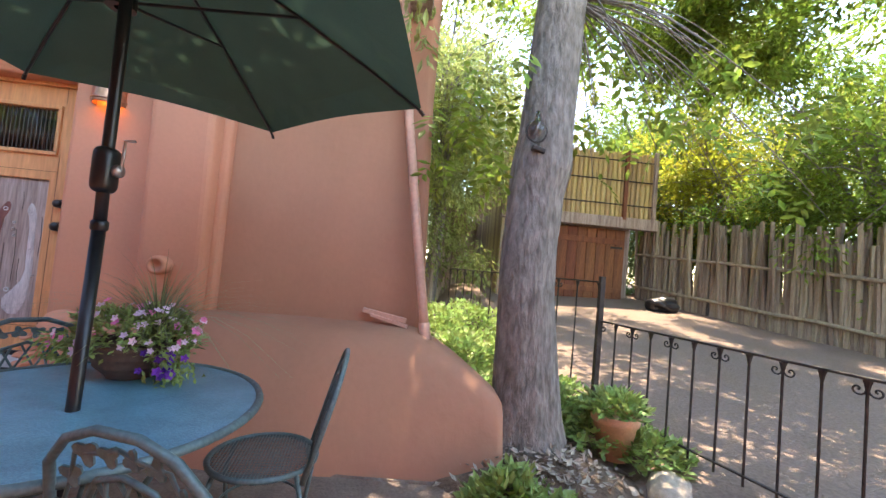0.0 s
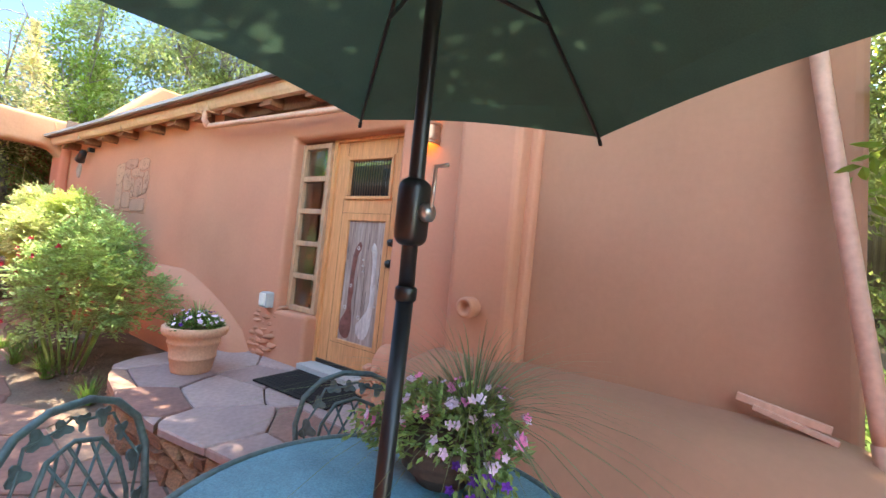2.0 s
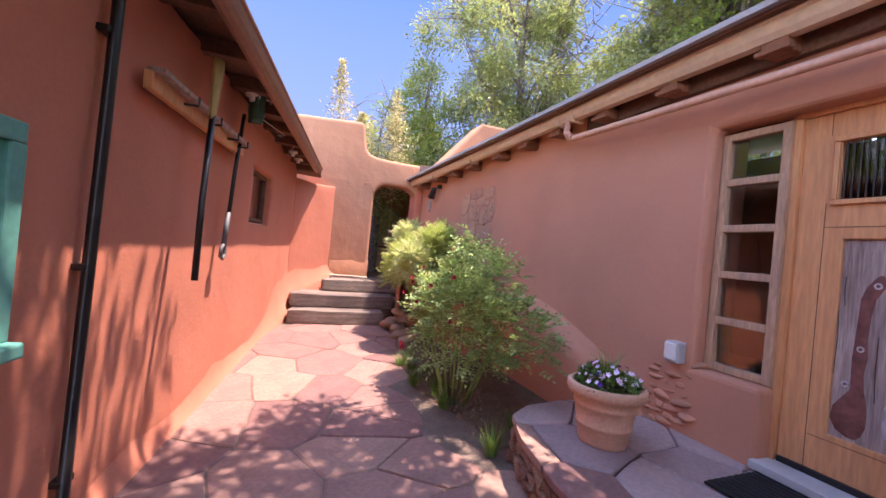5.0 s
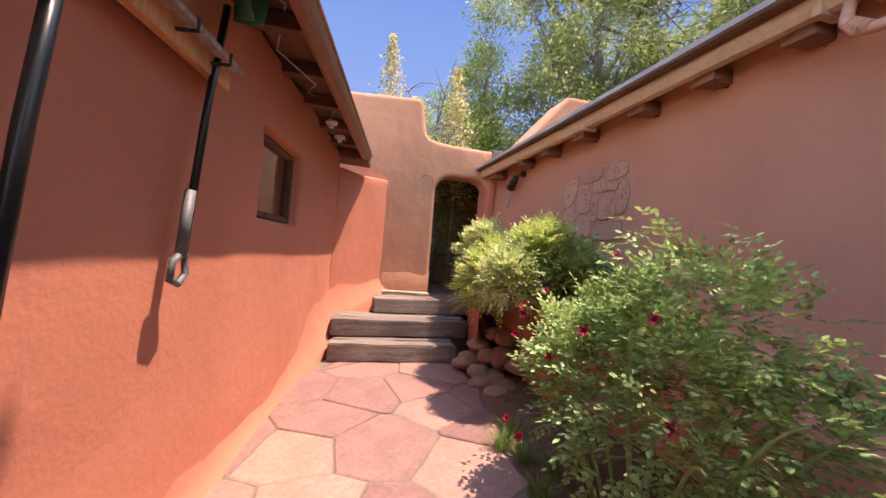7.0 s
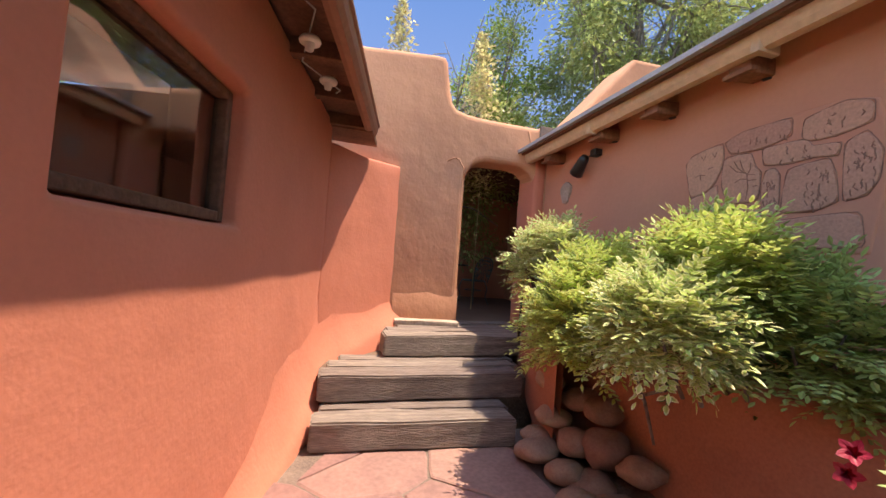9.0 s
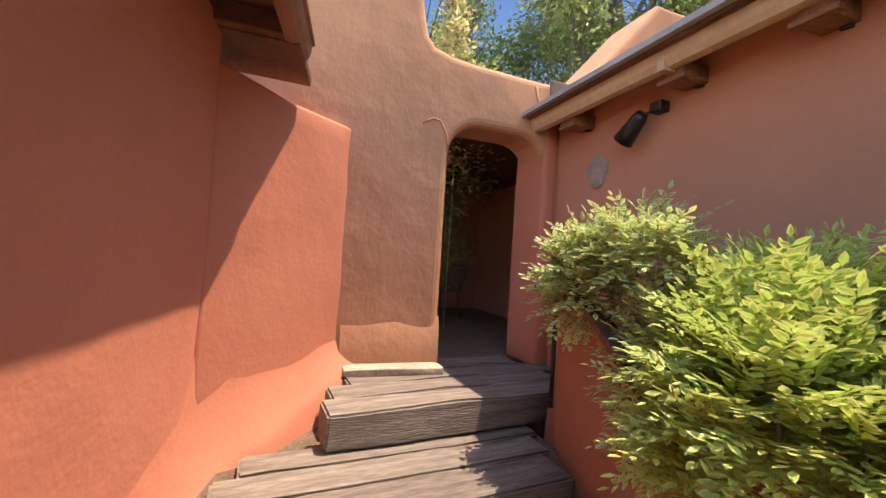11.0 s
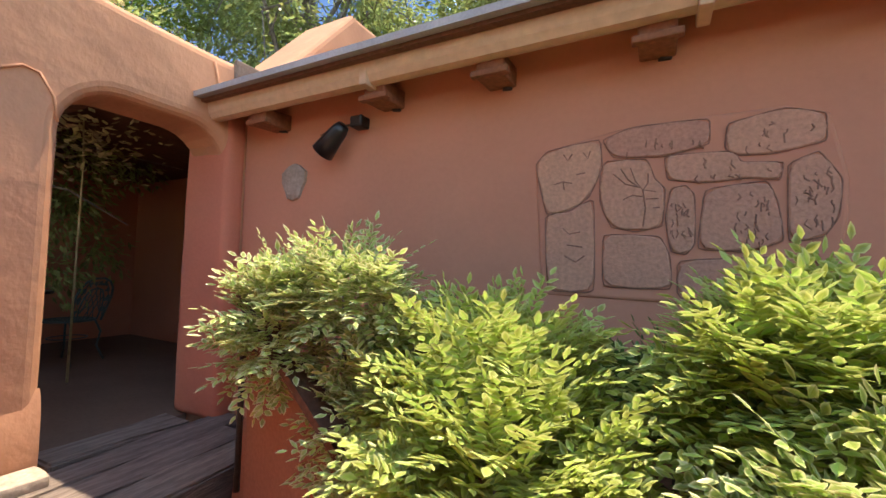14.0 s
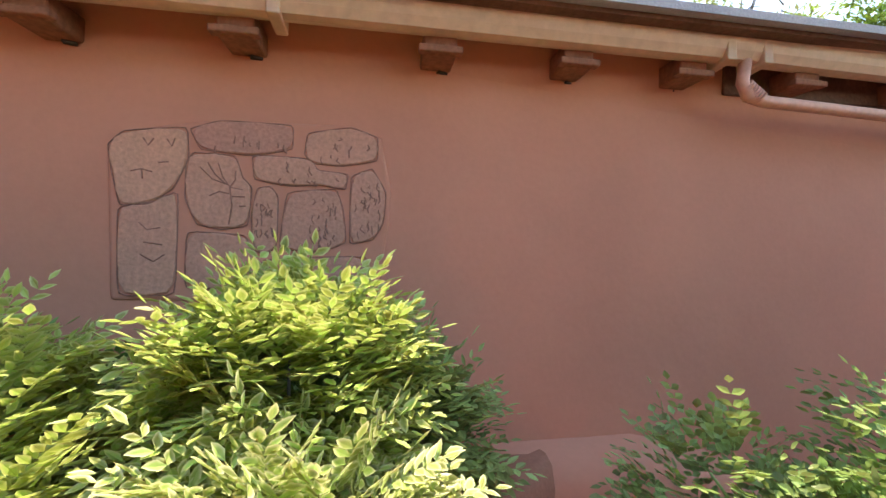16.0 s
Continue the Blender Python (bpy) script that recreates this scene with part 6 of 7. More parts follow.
low = [(TREE + Vector((1.1 + rng.gauss(0, 0.6), 0.2 + rng.gauss(0, 0.5), 2.75 + rng.gauss(0, 0.28))), Vector((rng.gauss(0, 1), rng.gauss(0, 1), -0.4))) for _ in range(70)]
low += [(TREE + Vector((-0.45 + rng.gauss(0, 0.2), 0.5 + rng.gauss(0, 0.3), 2.55 + rng.gauss(0, 0.25))), Vector((rng.gauss(0, 1), rng.gauss(0, 1), -0.4))) for _ in range(40)]
foliage(t, "low_leaves", fronds(rng, low, 0.30, 0.11, 0.042, 3, 0.7), LEAF_TREE, "hanging leafy twigs")
bm = bmesh.new()
for p, w in low[:60:2]:
    tube(arc(TREE + Vector((0.1, 0.05, 3.3)), p, (0, 0, 0.15), 5), 0.008, bm, 5, 0.004)
o = TREE
bmesh.ops.translate(bm, verts=bm.verts[:], vec=-o)
tagged(part("twig_mass", bm, BARK, t, smooth=True), kind="stuff")

t = thing("bird_feeder", "green glass bottle ornament hung on the trunk", "ornament", (TREE.x - 0.13, TREE.y - 0.19, 2.24))
part("ball", lathe([(0.0, -0.075), (0.04, -0.065), (0.062, -0.03), (0.062, 0.0), (0.045, 0.04), (0.018, 0.06), (0.014, 0.12), (0.0, 0.125)], 20), GLASS, t, smooth=True)
part("ring", tube([(0.068 * math.cos(2 * math.pi * k / 24), 0.0, 0.068 * math.sin(2 * math.pi * k / 24) - 0.015) for k in range(25)], 0.006, sides=6, cap=False), RUST_IRON, t)
part("perch", box((0.09, 0.05, 0.03), (0.02, 0.0, -0.13), (0, 15, 0), 0.008), RUST_IRON, t)

PALE_STONES = []
for source in STONES:
    PALE_STONES.append(source.copy())
    PALE_STONES[-1].materials.clear()
    PALE_STONES[-1].materials.append(PALE_STONE)

# ivy, leaf litter, pot and stones round the trunk
IVY = [((0.45, 3.15, 0.22), (0.35, 0.35, 0.34), 1000), ((0.55, 3.9, 0.32), (0.42, 0.6, 0.42), 1300), ((0.9, 5.6, 0.45), (0.6, 0.8, 0.45), 1500), ((0.4, 5.0, 0.4), (0.4, 0.7, 0.5), 1200), ((1.15, 3.2, 0.2), (0.35, 0.4, 0.28), 900), ((1.5, 3.0, 0.18), (0.35, 0.4, 0.22), 900), ((1.75, 2.75, 0.12), (0.3, 0.3, 0.18), 600), ((0.62, 2.12, 0.0), (0.28, 0.25, 0.32), 900), ((0.9, 4.9, 0.3), (0.5, 0.7, 0.3), 800), ((0.85, 2.05, -0.02), (0.25, 0.25, 0.22), 500), ((1.35, 3.75, 0.2), (0.4, 0.45, 0.22), 700)]
for c, s, n in IVY:
    t = plant("ground_cover", "leafy green ivy ground cover under the tree", "ivy", (c[0], c[1], 0.0), group="ivy round the tree")
    foliage(t, "leaves", leaves(shell(rng, c, s, n, -0.1), 0.075, 0.05, rng, 0.12, 0.1), LEAF_ROSE)
rows = []
for i in range(17):
    a = math.pi * 2 * i / 16
    rows.append([(TREE.x + 0.02 + r * math.cos(a) * 1.1, TREE.y - 0.12 + r * math.sin(a), -0.06 + 0.30 * (1 - (r / 0.85) ** 1.4) + 0.02 * noise.noise(Vector((r * 6, a * 3, 0)))) for r in (0.15, 0.3, 0.45, 0.6, 0.75, 0.86)])
structure("root_mound", loft(rows), SOIL, "mound of soil and leaf litter at the trunk", "ground", True)
t = thing("leaf_litter", "dry grey-brown leaves on the root mound", "litter", (TREE.x, TREE.y, 0.1))
LITTER = leaf_material("dry leaf", (0.36, 0.30, 0.24), (0.22, 0.17, 0.13), 0.1)
foliage(t, "leaves", leaves([(TREE + Vector((0.05 + rng.gauss(0, 0.22), -0.38 + rng.gauss(0, 0.2), 0.0)), None) for _ in range(0)] + [(Vector((x, y, -0.02 + 0.30 * max(0, 1 - (math.hypot(x - TREE.x, y - TREE.y + 0.12) / 0.85) ** 1.4))), Vector((rng.gauss(0, 1), rng.gauss(0, 1), 0.25))) for x, y in ((TREE.x + rng.gauss(0.05, 0.25), TREE.y - 0.38 + rng.gauss(0, 0.22)) for _ in range(420))], 0.06, 0.03, rng, 0.2, 0.0), LITTER)

t = thing("plant_pot", "terracotta pot with leafy green plants by the fence", "plant pot", (1.50, 2.78, 0.10), 0)
part("pot", lathe([(0.0, 0.0), (0.10, 0.0), (0.145, 0.24), (0.16, 0.245), (0.165, 0.30), (0.15, 0.305), (0.14, 0.26), (0.0, 0.25)], 32), TERRACOTTA, t, smooth=True)
foliage(t, "leaves", leaves(shell(rng, (1.50, 2.78, 0.42), (0.22, 0.22, 0.14), 460, -0.1), 0.075, 0.045, rng, 0.12, 0.1), LEAF_ROSE)
for x, y, z, s in ((1.68, 2.42, 0.04, 0.17), (1.42, 2.42, 0.02, 0.10), (1.30, 2.52, 0.05, 0.09), (1.85, 2.25, 0.04, 0.12), (1.55, 2.2, 0.0, 0.10), (1.75, 2.1, 0.0, 0.09), (1.2, 2.65, 0.1, 0.09), (1.95, 2.05, 0.03, 0.10), (1.35, 2.25, -0.01, 0.09), (1.12, 2.4, 0.02, 0.08)):
    stone(x, y, z, s, "pale rounded stone edging the plants", "stones by the fence", (1.25, 0.8, 0.8)).data = PALE_STONES[rng.randrange(6)]


def scroll(x, z, s, r=0.035):
    return [(x + s * (r + (0.9 * r) * (1 - k / 14) * math.cos(math.pi + k * 0.55)) - s * 0.0, 0, z - 0.02 - r + (0.9 * r) * (1 - k / 14) * math.sin(math.pi + k * 0.55)) for k in range(15)]


def iron_fence(name, label, a, b, z0, z1, bars, first_post=0.0, scrolls=True):
    a, b = Vector(a), Vector(b)
    L = (b - a).length
    t = thing(name, label, "fence", (a.x, a.y, 0), math.degrees(math.atan2(b.y - a.y, b.x - a.x)))
    part("top_rail", box((L, 0.030, 0.014), (L / 2, 0, z1), bevel=0.003), RUST_IRON, t)
    part("bottom_rail", box((L, 0.025, 0.012), (L / 2, 0, z0 + 0.06), bevel=0.003), RUST_IRON, t)
    for k in range(bars + 1):
        x = L * k / bars
        bar = part("bar", tube([(x, 0, z0 - (0.25 if k % 4 == 0 else 0.0)), (x, 0, z1)], 0.0075, sides=6), RUST_IRON, t)
        part("cup", lathe([(0.008, -0.05), (0.014, -0.02), (0.02, 0.0)], 8, None, (x, 0, z1 - 0.01)), RUST_IRON, bar)
        if scrolls and k < bars and k % 2 == 0:
            for s in (-1, 1):
                part("scroll", tube(scroll(x, z1, s), 0.005, sides=5), RUST_IRON, bar)
    return t


iron_fence("iron_fence", "low rusty iron fence with scrolls under its rail", (1.66, 3.42), (2.50, 0.6), 0.20, 0.965, 17)
t = iron_fence("iron_fence", "taller rusty iron fence panel behind the tree", (0.62, 6.6), (1.63, 3.44), 0.25, 1.30, 12)
t = thing("gate_post", "square rusty iron gate post", "post", (1.65, 3.43, -0.05))
part("post", box((0.045, 0.045, 1.40), (0, 0, 0.70), bevel=0.004), RUST_IRON, t)

# shed: latilla sides, bamboo upper front over red doors
t = thing("shed", "rustic shed with bamboo upper front and red doors", "shed", (2.15, 9.7, 0.0), 0)
GZ = 0.72
part("core", box((3.3, 4.4, 3.6), (1.75, 2.7, 2.4)), OLD_WOOD, t, "weathered board core")
n = 30
for k in range(n):
    x = 0.0 + 3.62 * k / (n - 1)
    z1 = 4.55 + 0.04 * math.sin(k * 2.1)
    ob = part("reed", tube([(0, 0, 2.95), (0, 0, z1)], 0.062, sides=6), REED, t)
    ob.matrix_basis = pose(x, 0.0, 0)
for z in (3.25, 3.85, 4.35):
    part("binding", tube([(-0.05, -0.065, z), (3.68, -0.065, z)], 0.016, sides=6), RUST_IRON, t)
for x in (0.75, 2.9, 3.65):
    part("upright", box((0.09, 0.08, 1.75), (x, -0.09, 3.75), bevel=0.008), RED_WOOD if x < 3.6 else OLD_WOOD, t)
part("lintel", box((3.9, 0.16, 0.22), (1.82, -0.04, 2.83), bevel=0.015), OLD_WOOD, t, "grey timber beam")
part("lintel_cap", box((3.9, 0.25, 0.06), (1.82, 0.0, 2.70), bevel=0.01), OLD_WOOD, t)
for k in range(11):
    ob = part("door_board", box((0.24, 0.05, 1.95), (0, 0, 0), bevel=0.006), RED_WOOD, t)
    ob.matrix_basis = pose(0.55 + 0.25 * k, 0.32, GZ + 0.97)
for z in (1.1, 2.35):
    part("door_rail", box((2.7, 0.03, 0.14), (1.8, 0.285, z), bevel=0.005), RED_WOOD, t)
part("hinge", box((0.3, 0.02, 0.05), (2.95, 0.27, 2.2)), RUST_IRON, t)
for k in range(36):
    ob = part("latilla", tube([(0, 0, GZ - 0.15), (0.01 * math.sin(k), 0, 4.1 + 0.18 * math.sin(k * 1.7))], 0.06, sides=6), LATILLA, t)
    ob.matrix_basis = pose(-0.05, 0.1 + 0.125 * k, 0)
part("roof", box((3.9, 4.9, 0.12), (1.8, 2.5, 4.35), (1, 0, 0), 0.01), OLD_WOOD, t)
part("roof_edge", tube([(-0.2, -0.1, 4.45), (-0.2, 5.0, 4.55)], 0.06), LATILLA, t)

# coyote fence of upright poles
def coyote(a, b, high, seed, label, group):
    rng = random.Random(seed)
    a, b = Vector(a), Vector(b)
    L = (b - a).length
    n = int(L / 0.045)
    t = thing("coyote_fence", label, "fence", (a.x, a.y, 0), math.degrees(math.atan2(b.y - a.y, b.x - a.x)), group)
    meshes = []
    for k in range(6):
        bm = tube([(0, 0, -0.2), (0.012 * rng.gauss(0, 1), 0.01, high * 0.5), (0.02 * rng.gauss(0, 1), 0, high * (0.9 + 0.04 * k))], 0.052, sides=6, taper=0.036)
        meshes.append(mesh_of("pole", bm, LATILLA))
    for k in range(n):
        x = L * k / n
        p = a.lerp(b, k / n)
        ob = new("pole", rng.choice(meshes))
        ob.parent = t
        ob.matrix_basis = pose(x, rng.gauss(0, 0.012), on_yard(p.x, p.y), rng.gauss(0, 1), rng.gauss(0, 2.5), rng.uniform(0, 360))
    for z in (0.32, 1.15):
        pts = [(L * k / 12, -0.07, on_yard(*a.lerp(b, k / 12)) + z + 0.02 * math.sin(3 * k)) for k in range(13)]
        part("rail", tube(pts, 0.035, sides=7), LATILLA, t)
    return t


coyote((5.9, 10.3), (8.3, 1.0), 1.85, 7, "weathered coyote fence of upright latilla poles", "coyote fences")
coyote((2.0, 13.8), (0.4, 9.0), 1.9, 8, "weathered coyote fence of upright latilla poles", "coyote fences")
# Dark shape of unknown kind, built as a plain slumped bundle.
t = thing("rubbish_sack", "slumped black bundle on the ground by the fence", "sack", (5.55, 8.6, on_yard(5.55, 8.6) + 0.12))
bm = bmesh.new()
bmesh.ops.create_icosphere(bm, subdivisions=4, radius=1)
for v in bm.verts:
    v.co *= 1 + 0.25 * noise.noise(v.co * 1.6) + 0.06 * noise.noise(v.co * 5)
    v.co = Vector((v.co.x * 0.36, v.co.y * 0.26, max(-0.14, v.co.z * 0.20)))
part("sack", bm, BUNDLE, t, smooth=True)
t = thing("garden_tool", "dark tool leaning on the coyote fence", "tool", (6.35, 8.3, on_yard(6.35, 8.3)))
part("shaft", tube([(0, 0, 0), (0.12, 0.05, 0.9)], 0.03), RUST_IRON, t)
part("head", box((0.12, 0.05, 0.16), (0.12, 0.05, 0.9), (0, 10, 0), 0.02), BLACK, t)

# ---- trees beyond the walls ----
def far_tree(at, high, spread, mat, count, seed, label, leaf=0.22, clumps=60, bare=False, lean=(0, 0), clump=0.55, mid=0.62, tall=0.38):
    rng = random.Random(seed)
    at = Vector(at)
    t = thing("tree", label, "tree", tuple(at), group="trees beyond the walls")
    top = Vector((lean[0], lean[1], high * 0.7))
    bm = tube(arc((0, 0, -0.3), top, (0.2, 0.1, 0)), 0.05 * spread + 0.10, sides=8, taper=0.07)
    part("trunk", bm, BARK, t, smooth=True)
    bm = bmesh.new()
    hearts = []
    for k in range(16):
        a = rng.uniform(0, 2 * math.pi)
        p = top * rng.uniform(0.45, 1.0)
        q = Vector((top.x + spread * math.cos(a) * rng.uniform(0.4, 0.95), top.y + spread * math.sin(a) * rng.uniform(0.4, 0.95), high * rng.uniform(0.55, 0.98)))
        tube(arc(p, q, (0, 0, 0.25), 6), 0.07 * min(1.0, (spread / 2.8) ** 2), bm, 6, 0.008)
        hearts.append(q)
        for _ in range(16 if bare else 3):
            f = rng.uniform(0.4, 1.0)
            w = p.lerp(q, f)
            e = w + Vector((rng.gauss(0, 0.8), rng.gauss(0, 0.8), rng.gauss(0.1, 0.6)))
            tube([w, w.lerp(e, 0.5) + Vector((0, 0, 0.1)), e], 0.026 if bare else 0.018, bm, 5, 0.006)
    part("branching", bm, BARK, t, smooth=True)
    spots = cloud(rng, at + Vector((top.x, top.y, high * mid)), (spread, spread, high * tall), count, clump, clumps, 0.25)
    foliage(t, "crown", leaves(spots, leaf, leaf * 0.42, rng), mat, "uneven leafy crown with gaps")
    return t


far_tree((-15.0, 7.8, 0), 13.0, 3.9, LEAF_FAR, 42000, 31, "tall grey-green tree with bare grey branches", 0.15, 130, True, (0.4, -0.4), 0.6)
far_tree((-11.0, 11.5, 0), 13.0, 4.2, LEAF_FAR, 36000, 32, "tall grey-green tree with bare grey branches", 0.17, 110, True, (0.5, 0), 0.6)
far_tree((-8.6, 9.8, 0), 12.5, 3.4, LEAF_FAR, 30000, 54, "tall grey-green tree with bare grey branches", 0.15, 100, True, (0, 0), 0.55)
far_tree((-6.2, 9.2, 0), 10.0, 3.0, LEAF_TREE, 26000, 33, "leafy green tree behind the brown house", 0.18, 90)
far_tree((-17.5, 4.8, 0), 8.4, 2.5, LEAF_TREE, 18000, 34, "bright green tree behind the arch wall", 0.15, 60)
far_tree((-13.4, 2.5, 0), 5.3, 1.35, LEAF_FAR, 11000, 35, "yellow-green shrub showing over the arch wall", 0.10, 70, False, (0, 0), 0.3)
far_tree((-1.5, 12.0, 0), 9.5, 3.0, LEAF_TREE, 20000, 36, "leafy green tree behind the brown house", 0.2, 80)
far_tree((0.3, 9.2, 0), 8.5, 1.9, LEAF_FAR, 26000, 37, "pale willow beside the shed", 0.13, 90, False, (0, 0), 0.5, 0.5, 0.46)
far_tree((1.2, 15.5, 0), 10.5, 2.8, LEAF_FAR, 20000, 38, "pale willow behind the shed", 0.17, 60)
far_tree((4.5, 16.5, 0), 10.0, 3.2, LEAF_GOLD, 13000, 39, "sunlit golden-green tree behind the shed", 0.2, 80)
far_tree((7.9, 10.6, 0), 7.5, 1.9, LEAF_GOLD, 17000, 40, "sunlit golden-green tree over the fence", 0.15, 110, False, (0, 0), 0.5, 0.52, 0.42)
far_tree((8.5, 7.0, 0), 6.4, 2.0, LEAF_TREE, 18000, 41, "dense green tree over the coyote fence", 0.14, 110, False, (0, 0), 0.5, 0.50, 0.42)
far_tree((10.0, 3.4, 0), 7.5, 2.3, LEAF_GREEN, 16000, 42, "dense green tree over the coyote fence", 0.16, 100, False, (0, 0), 0.5, 0.5, 0.42)
far_tree((7.9, 9.2, 0), 4.6, 1.7, LEAF_GREEN, 14000, 47, "dense dark green bush behind the fence", 0.12, 110, False, (0, 0), 0.4, 0.45, 0.45)
far_tree((8.7, 5.4, 0), 4.6, 1.8, LEAF_TREE, 14000, 48, "dense green bush behind the fence", 0.12, 110, False, (0, 0), 0.4, 0.45, 0.45)
far_tree((10.0, 1.2, 0), 5.0, 1.9, LEAF_GREEN, 12000, 49, "dense dark green bush behind the fence", 0.13, 100, False, (0, 0), 0.4, 0.45, 0.45)
far_tree((7.0, 11.8, 0), 5.4, 1.5, LEAF_GREEN, 12000, 50, "dense green bush beside the shed", 0.13, 100, False, (0, 0), 0.4, 0.45, 0.45)
far_tree((12.0, 12.0, 0), 9.0, 3.2, LEAF_GOLD, 16000, 52, "sunlit golden-green tree beyond the fence", 0.17, 110, False, (0, 0), 0.6, 0.55, 0.42)
far_tree((13.0, 4.5, 0), 10.0, 3.4, LEAF_TREE, 16000, 53, "tall green tree beyond the fence", 0.18, 110, False, (0, 0), 0.6, 0.55, 0.42)
far_tree((9.5, 15.0, 0), 10.5, 3.4, LEAF_TREE, 14000, 43, "tall green tree beyond the fence", 0.2, 90)
far_tree((14.5, 9, 0), 11.0, 3.8, LEAF_GREEN, 14000, 44, "tall green tree beyond the fence", 0.22, 90)
far_tree((6.9, 13.6, 0), 8.0, 2.0, LEAF_TREE, 10000, 46, "green tree behind the shed", 0.18, 70)

for k, x in enumerate((-2.0, -6.5, -11.0, -15.5, -20.0)):
    far_tree((x, -10.5 - 0.6 * (k % 2), 0), 9.5, 3.0, LEAF_TREE, 8000, 55 + k, "leafy green tree behind the red house", 0.24, 80, False, (0, 0), 0.6)

# flowering plume shrubs over the arch wall
rng = random.Random(51)
for x, y, z0, z1, r in ((-12.6, 1.35, 2.6, 6.05, 0.34), (-12.2, 2.75, 2.6, 5.4, 0.34), (-12.9, 2.0, 2.6, 4.9, 0.5)):
    t = plant("plume_shrub", "cream flowering plume rising over the wall", "shrub", (x, y, 0.0), [([(x, y, 0), (x + 0.03, y, z0), (x - 0.1, y - 0.1, z1)], 0.012, 0.004)], PLUME)
    spots = []
    for _ in range(1500):
        f = rng.random()
        p = Vector((x - 0.1 * f, y - 0.1 * f, z0 + (z1 - z0) * f)) + Vector((rng.gauss(0, 1), rng.gauss(0, 1), rng.gauss(0, 0.5))) * r * (1.02 - f) ** 0.7 * 0.8
        spots.append((p, Vector((rng.gauss(0, 1), rng.gauss(0, 1), 0.6))))
    foliage(t, "blossom", leaves(spots, 0.10, 0.05, rng), PLUME)


# ---- flagstones, last ----
def clip(poly, p, n):
    out = []
    for i in range(len(poly)):
        a, b = poly[i], poly[(i + 1) % len(poly)]
        da, db = (a - p).dot(n), (b - p).dot(n)
        if da <= 0:
            out.append(a)
        if (da < 0) != (db < 0) and abs(da - db) > 1e-9:
            out.append(a + (b - a) * (da / (da - db)))
    return out


def inside(p, poly):
    odd = False
    for i in range(len(poly)):
        (x0, y0), (x1, y1) = poly[i], poly[(i + 1) % len(poly)]
        if (y0 > p[1]) != (y1 > p[1]) and p[0] < x0 + (p[1] - y0) * (x1 - x0) / (y1 - y0):
            odd = not odd
    return odd


def flags(parent, rng, region, spacing, z_of, mat, limits, thick=0.03, joint=0.010, stretch=1.2, whole=False):
    """Irregular flags that fit together: cells round scattered seeds, each an object."""
    xs, ys = [p[0] for p in region], [p[1] for p in region]
    seeds = []
    y = min(ys) - spacing
    row = 0
    while y < max(ys) + spacing:
        x = min(xs) - spacing + (row % 2) * spacing * stretch / 2
        while x < max(xs) + spacing:
            seeds.append(Vector((x + rng.uniform(-0.45, 0.45) * spacing * stretch, y + rng.uniform(-0.42, 0.42) * spacing)))
            x += spacing * stretch
        y += spacing
        row += 1
    for s in seeds:
        if not whole and not inside(s, region):
            continue
        poly = [s + Vector(v) for v in ((-2, -2), (2, -2), (2, 2), (-2, 2))]
        for o in seeds:
            if o is not s and (o - s).length < spacing * 3.5:
                poly = clip(poly, (s + o) / 2 - (o - s).normalized() * joint / 2, (o - s).normalized())
        for p, n in limits:
            poly = clip(poly, Vector(p), Vector(n).normalized())
        if len(poly) < 3 or max((p - poly[0]).length for p in poly) < 0.12:
            continue
        if whole:
            s = sum(poly, Vector((0, 0))) / len(poly)
        ring = []
        for i in range(len(poly)):
            a, b = poly[i], poly[(i + 1) % len(poly)]
            if (b - a).length < 0.03:
                continue
            m = max(2, int((b - a).length / 0.11))
            for k in range(m):
                p = a.lerp(b, k / m)
                w = noise.noise_vector(Vector((p.x * 6, p.y * 6, 3.1)))
                pull = 0.012 if k == 0 else 0.0
                ring.append(p + Vector((w.x, w.y)) * 0.012 + (s - p) * pull)
        if len(ring) < 3:
            continue
        n = len(ring)
        lift = rng.uniform(-0.004, 0.004)
        verts, faces = [], []
        for inset, dz in ((0.0, -thick), (0.0, -0.008), (0.035, 0.0)):
            for p in ring:
                q = p + (s - p) * inset
                verts.append((q.x - s.x, q.y - s.y, z_of(q.x) + lift + dz - z_of(s.x)))
        for r in range(2):
            for k in range(n):
                j = (k + 1) % n
                faces.append((r * n + k, r * n + j, (r + 1) * n + j, (r + 1) * n + k))
        faces.append(tuple(range(2 * n, 3 * n)))
        me = bpy.data.meshes.new("flagstone")
        me.from_pydata(verts, [], faces)
        me.materials.append(mat(rng))
        ob = new("flagstone", me)
        ob.parent = parent
        ob.location = (s.x, s.y, z_of(s.x))


bm = bmesh.new()
xs = [3.2 - 0.4 * k for k in range(31)]
a = [bm.verts.new((x, left_y(x) - 0.05, floor_z(x) - 0.012)) for x in xs]
b = [bm.verts.new((x, 2.5 if x < 0.3 else (1.9 if x < 1.2 else 0.9), floor_z(x) - 0.012)) for x in xs]
for k in range(30):
    bm.faces.new((a[k], a[k + 1], b[k + 1], b[k]))
bmesh.ops.recalc_face_normals(bm, faces=bm.faces[:])
paving = structure("paving", bm, MORTAR, "irregular red flagstone paving with sandy joints", "paving")
COURT = [(2.2, -1.3), (2.2, 0.9), (0.6, 1.9), (0.3, 2.3), (-1.9, 2.4), (-2.2, 2.2), (-4.4, 2.1), (-4.6, 1.75), (-6.0, 1.75), (-7.9, 2.05), (-8.5, 2.1), (-8.5, 0.2), (-4.0, -0.4)]
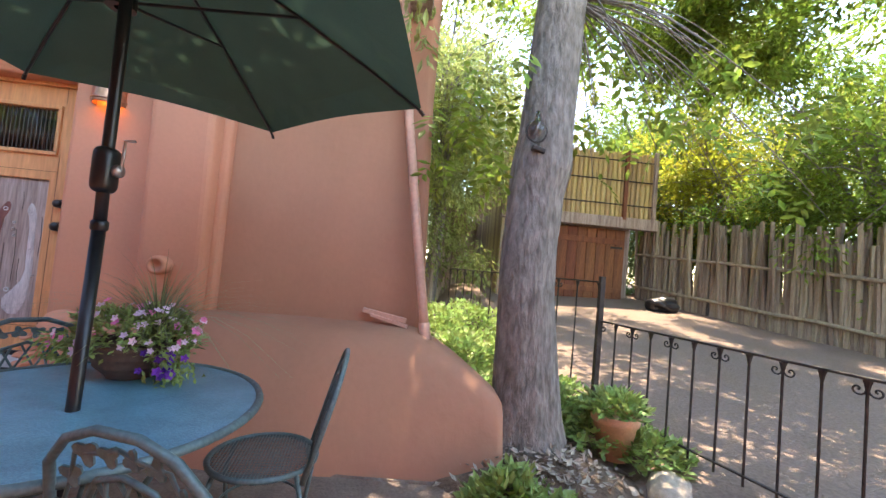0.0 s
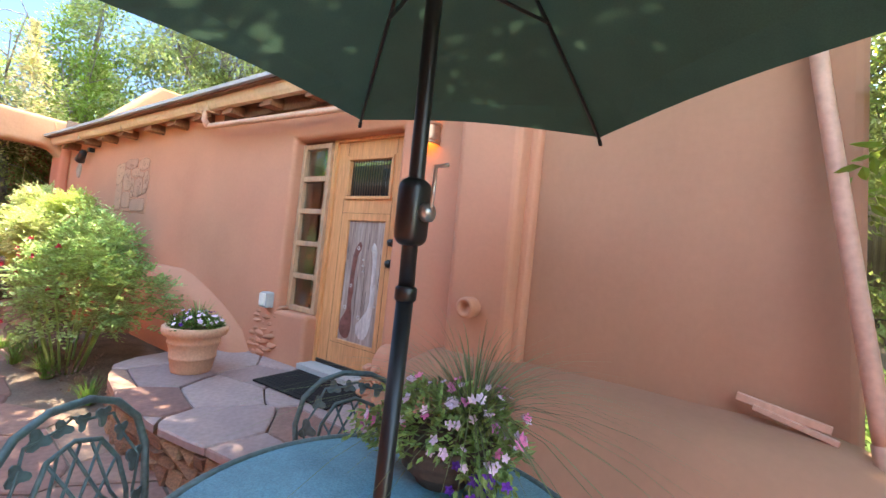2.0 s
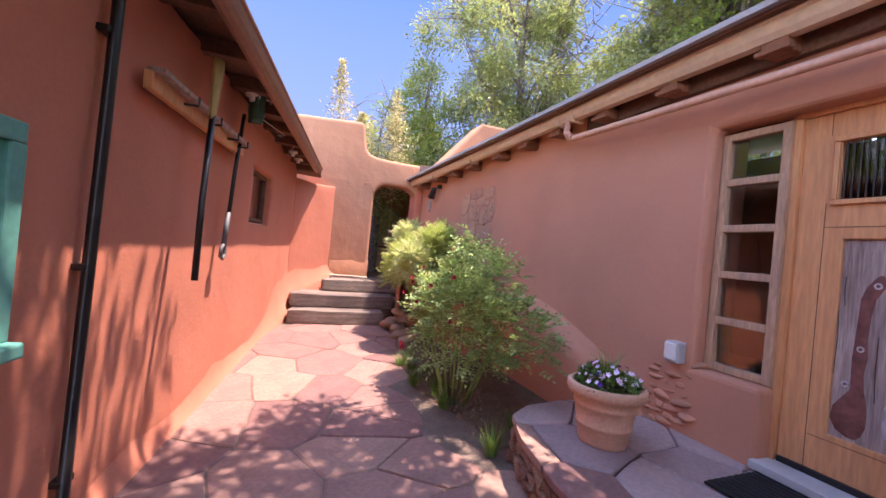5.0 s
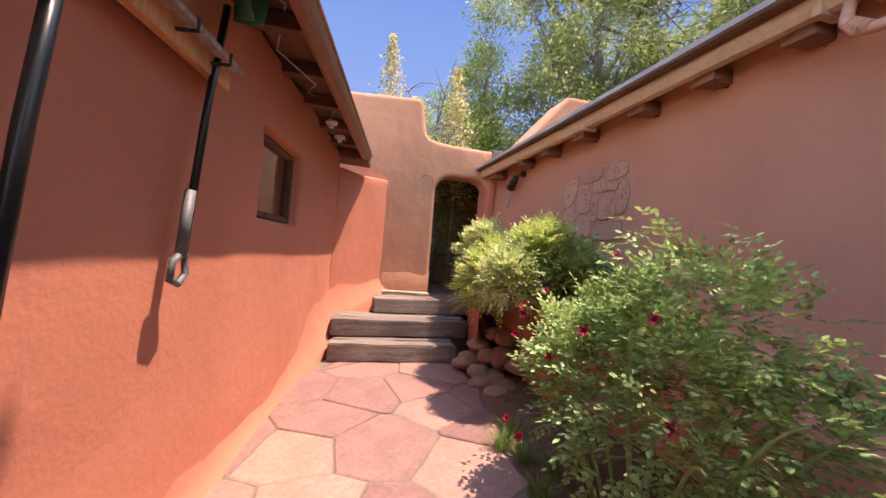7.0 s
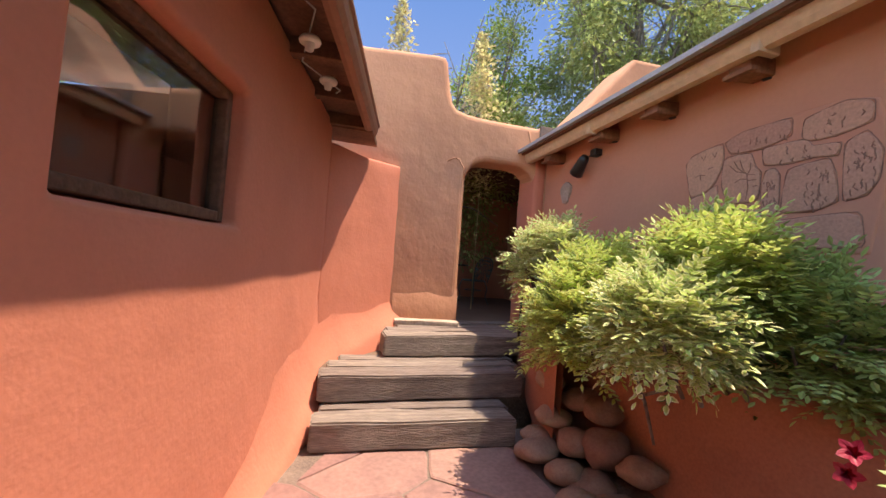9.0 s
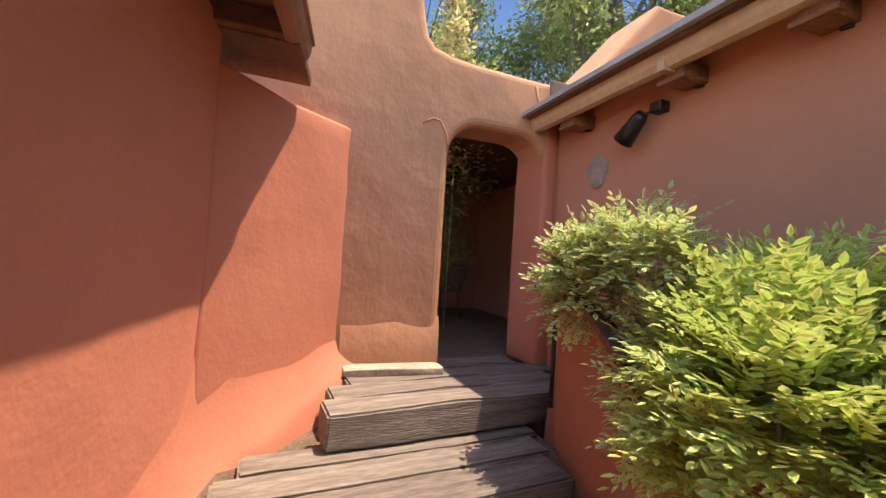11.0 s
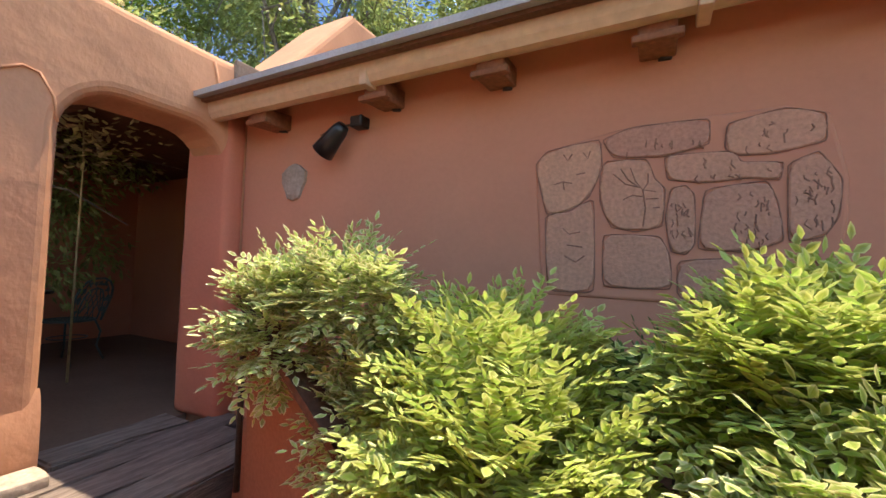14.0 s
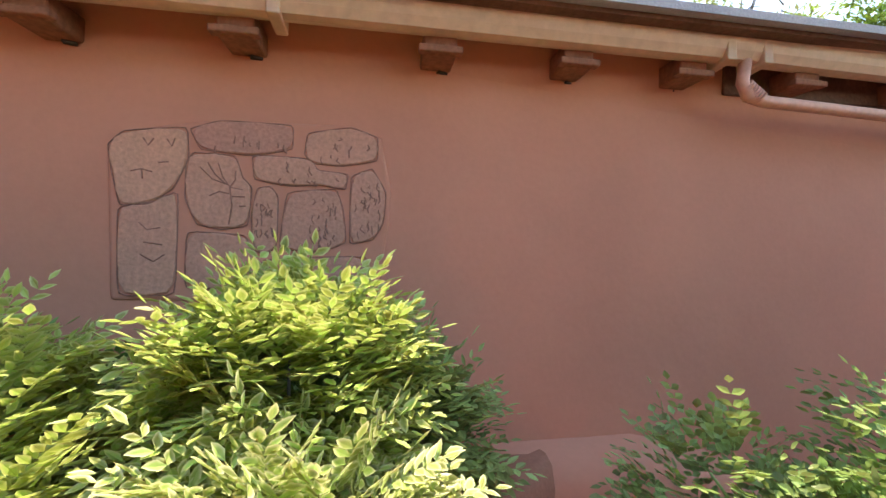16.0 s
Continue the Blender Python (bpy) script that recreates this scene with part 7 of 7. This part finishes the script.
flags(paving, random.Random(61), COURT, 0.56, floor_z, lambda r: FLAGSTONE, [((-4.0, left_y(-4.0) + 0.06), (-0.15, -1.0)), ((-8.47, 1.0), (-1, 0))])
rims = []
for (x0, y0), (x1, y1) in zip(TERRACE, TERRACE[1:]):
    out = Vector((y1 - y0, x0 - x1)).normalized()
    if out.dot(Vector((x0 + 3.2, y0 - 2.8))) < 0:
        out = -out
    rims.append((Vector((x0, y0)) + out * 0.045, out))
rims.append(((-3.0, 3.2), (0, 1)))
flags(terrace, random.Random(66), TERRACE, 0.44, lambda x: 0.302, lambda r: SLATE if r.random() < 0.6 else FLAGSTONE, rims, 0.045, 0.009, 1.35, True)
rng = random.Random(63)
edge = TERRACE[1:10]
pts, walk_s = [], 0.0
bricks = []
for k in range(6):
    bm = box((1, 0.12, 1), bevel=0.09, segments=1)
    for v in bm.verts:
        v.co += noise.noise_vector(v.co * 2 + Vector((k * 3.7, 0, 0))) * 0.10 * Vector((1, 0.2, 1)).length / 1.4
        v.co.y *= 0.5
    bricks.append(mesh_of("edge_stone", bm, BRICK))
for z0, high in ((0.0, 0.10), (0.095, 0.075), (0.165, 0.09)):
    for (x0, y0), (x1, y1) in zip(edge, edge[1:]):
        L = math.hypot(x1 - x0, y1 - y0)
        d = rng.uniform(-0.06, 0.02)
        while d < L - 0.03:
            wide = rng.uniform(0.09, 0.22)
            f = (d + wide / 2) / L
            ob = new("edge_stone", rng.choice(bricks))
            ob.parent = terrace
            ob.matrix_basis = pose(x0 + (x1 - x0) * f, y0 + (y1 - y0) * f, z0 + high / 2 - 0.005, rng.gauss(0, 3), rng.gauss(0, 3), math.degrees(math.atan2(y1 - y0, x1 - x0)) + rng.gauss(0, 3)) @ Matrix.Diagonal((wide, 1, high * rng.uniform(0.85, 1.0), 1))
            d += wide * 0.98

# fallen leaves and twigs on the rose bed
rng = random.Random(81)
spots = [(Vector((rng.uniform(-6.6, -4.6), rng.uniform(1.78, 2.3), 0.0)), Vector((rng.gauss(0, 0.3), rng.gauss(0, 0.3), 1))) for _ in range(260)]
spots = [(Vector((p.x, p.y, floor_z(p.x) + 0.05 + 0.05 * min(1, (p.y - 1.7) / 0.3))), n) for p, n in spots]
t = plant("leaf_litter", "dry brown leaves scattered on bare soil", "leaves", (-5.5, 2.0, 0.05))
foliage(t, "leaves", leaves(spots, 0.035, 0.018, rng), STONE)

# deep blue sky far beyond the trees in the west
rows = []
for k in range(37):
    a = math.radians(120 + 120 * k / 36)
    rows.append([(-4 + 130 * math.cos(a), 1 + 130 * math.sin(a), z) for z in (-5, 20, 50, 80, 112)])
structure("backdrop", loft(rows), SKY_BLUE, "clear deep blue sky", "sky", True)
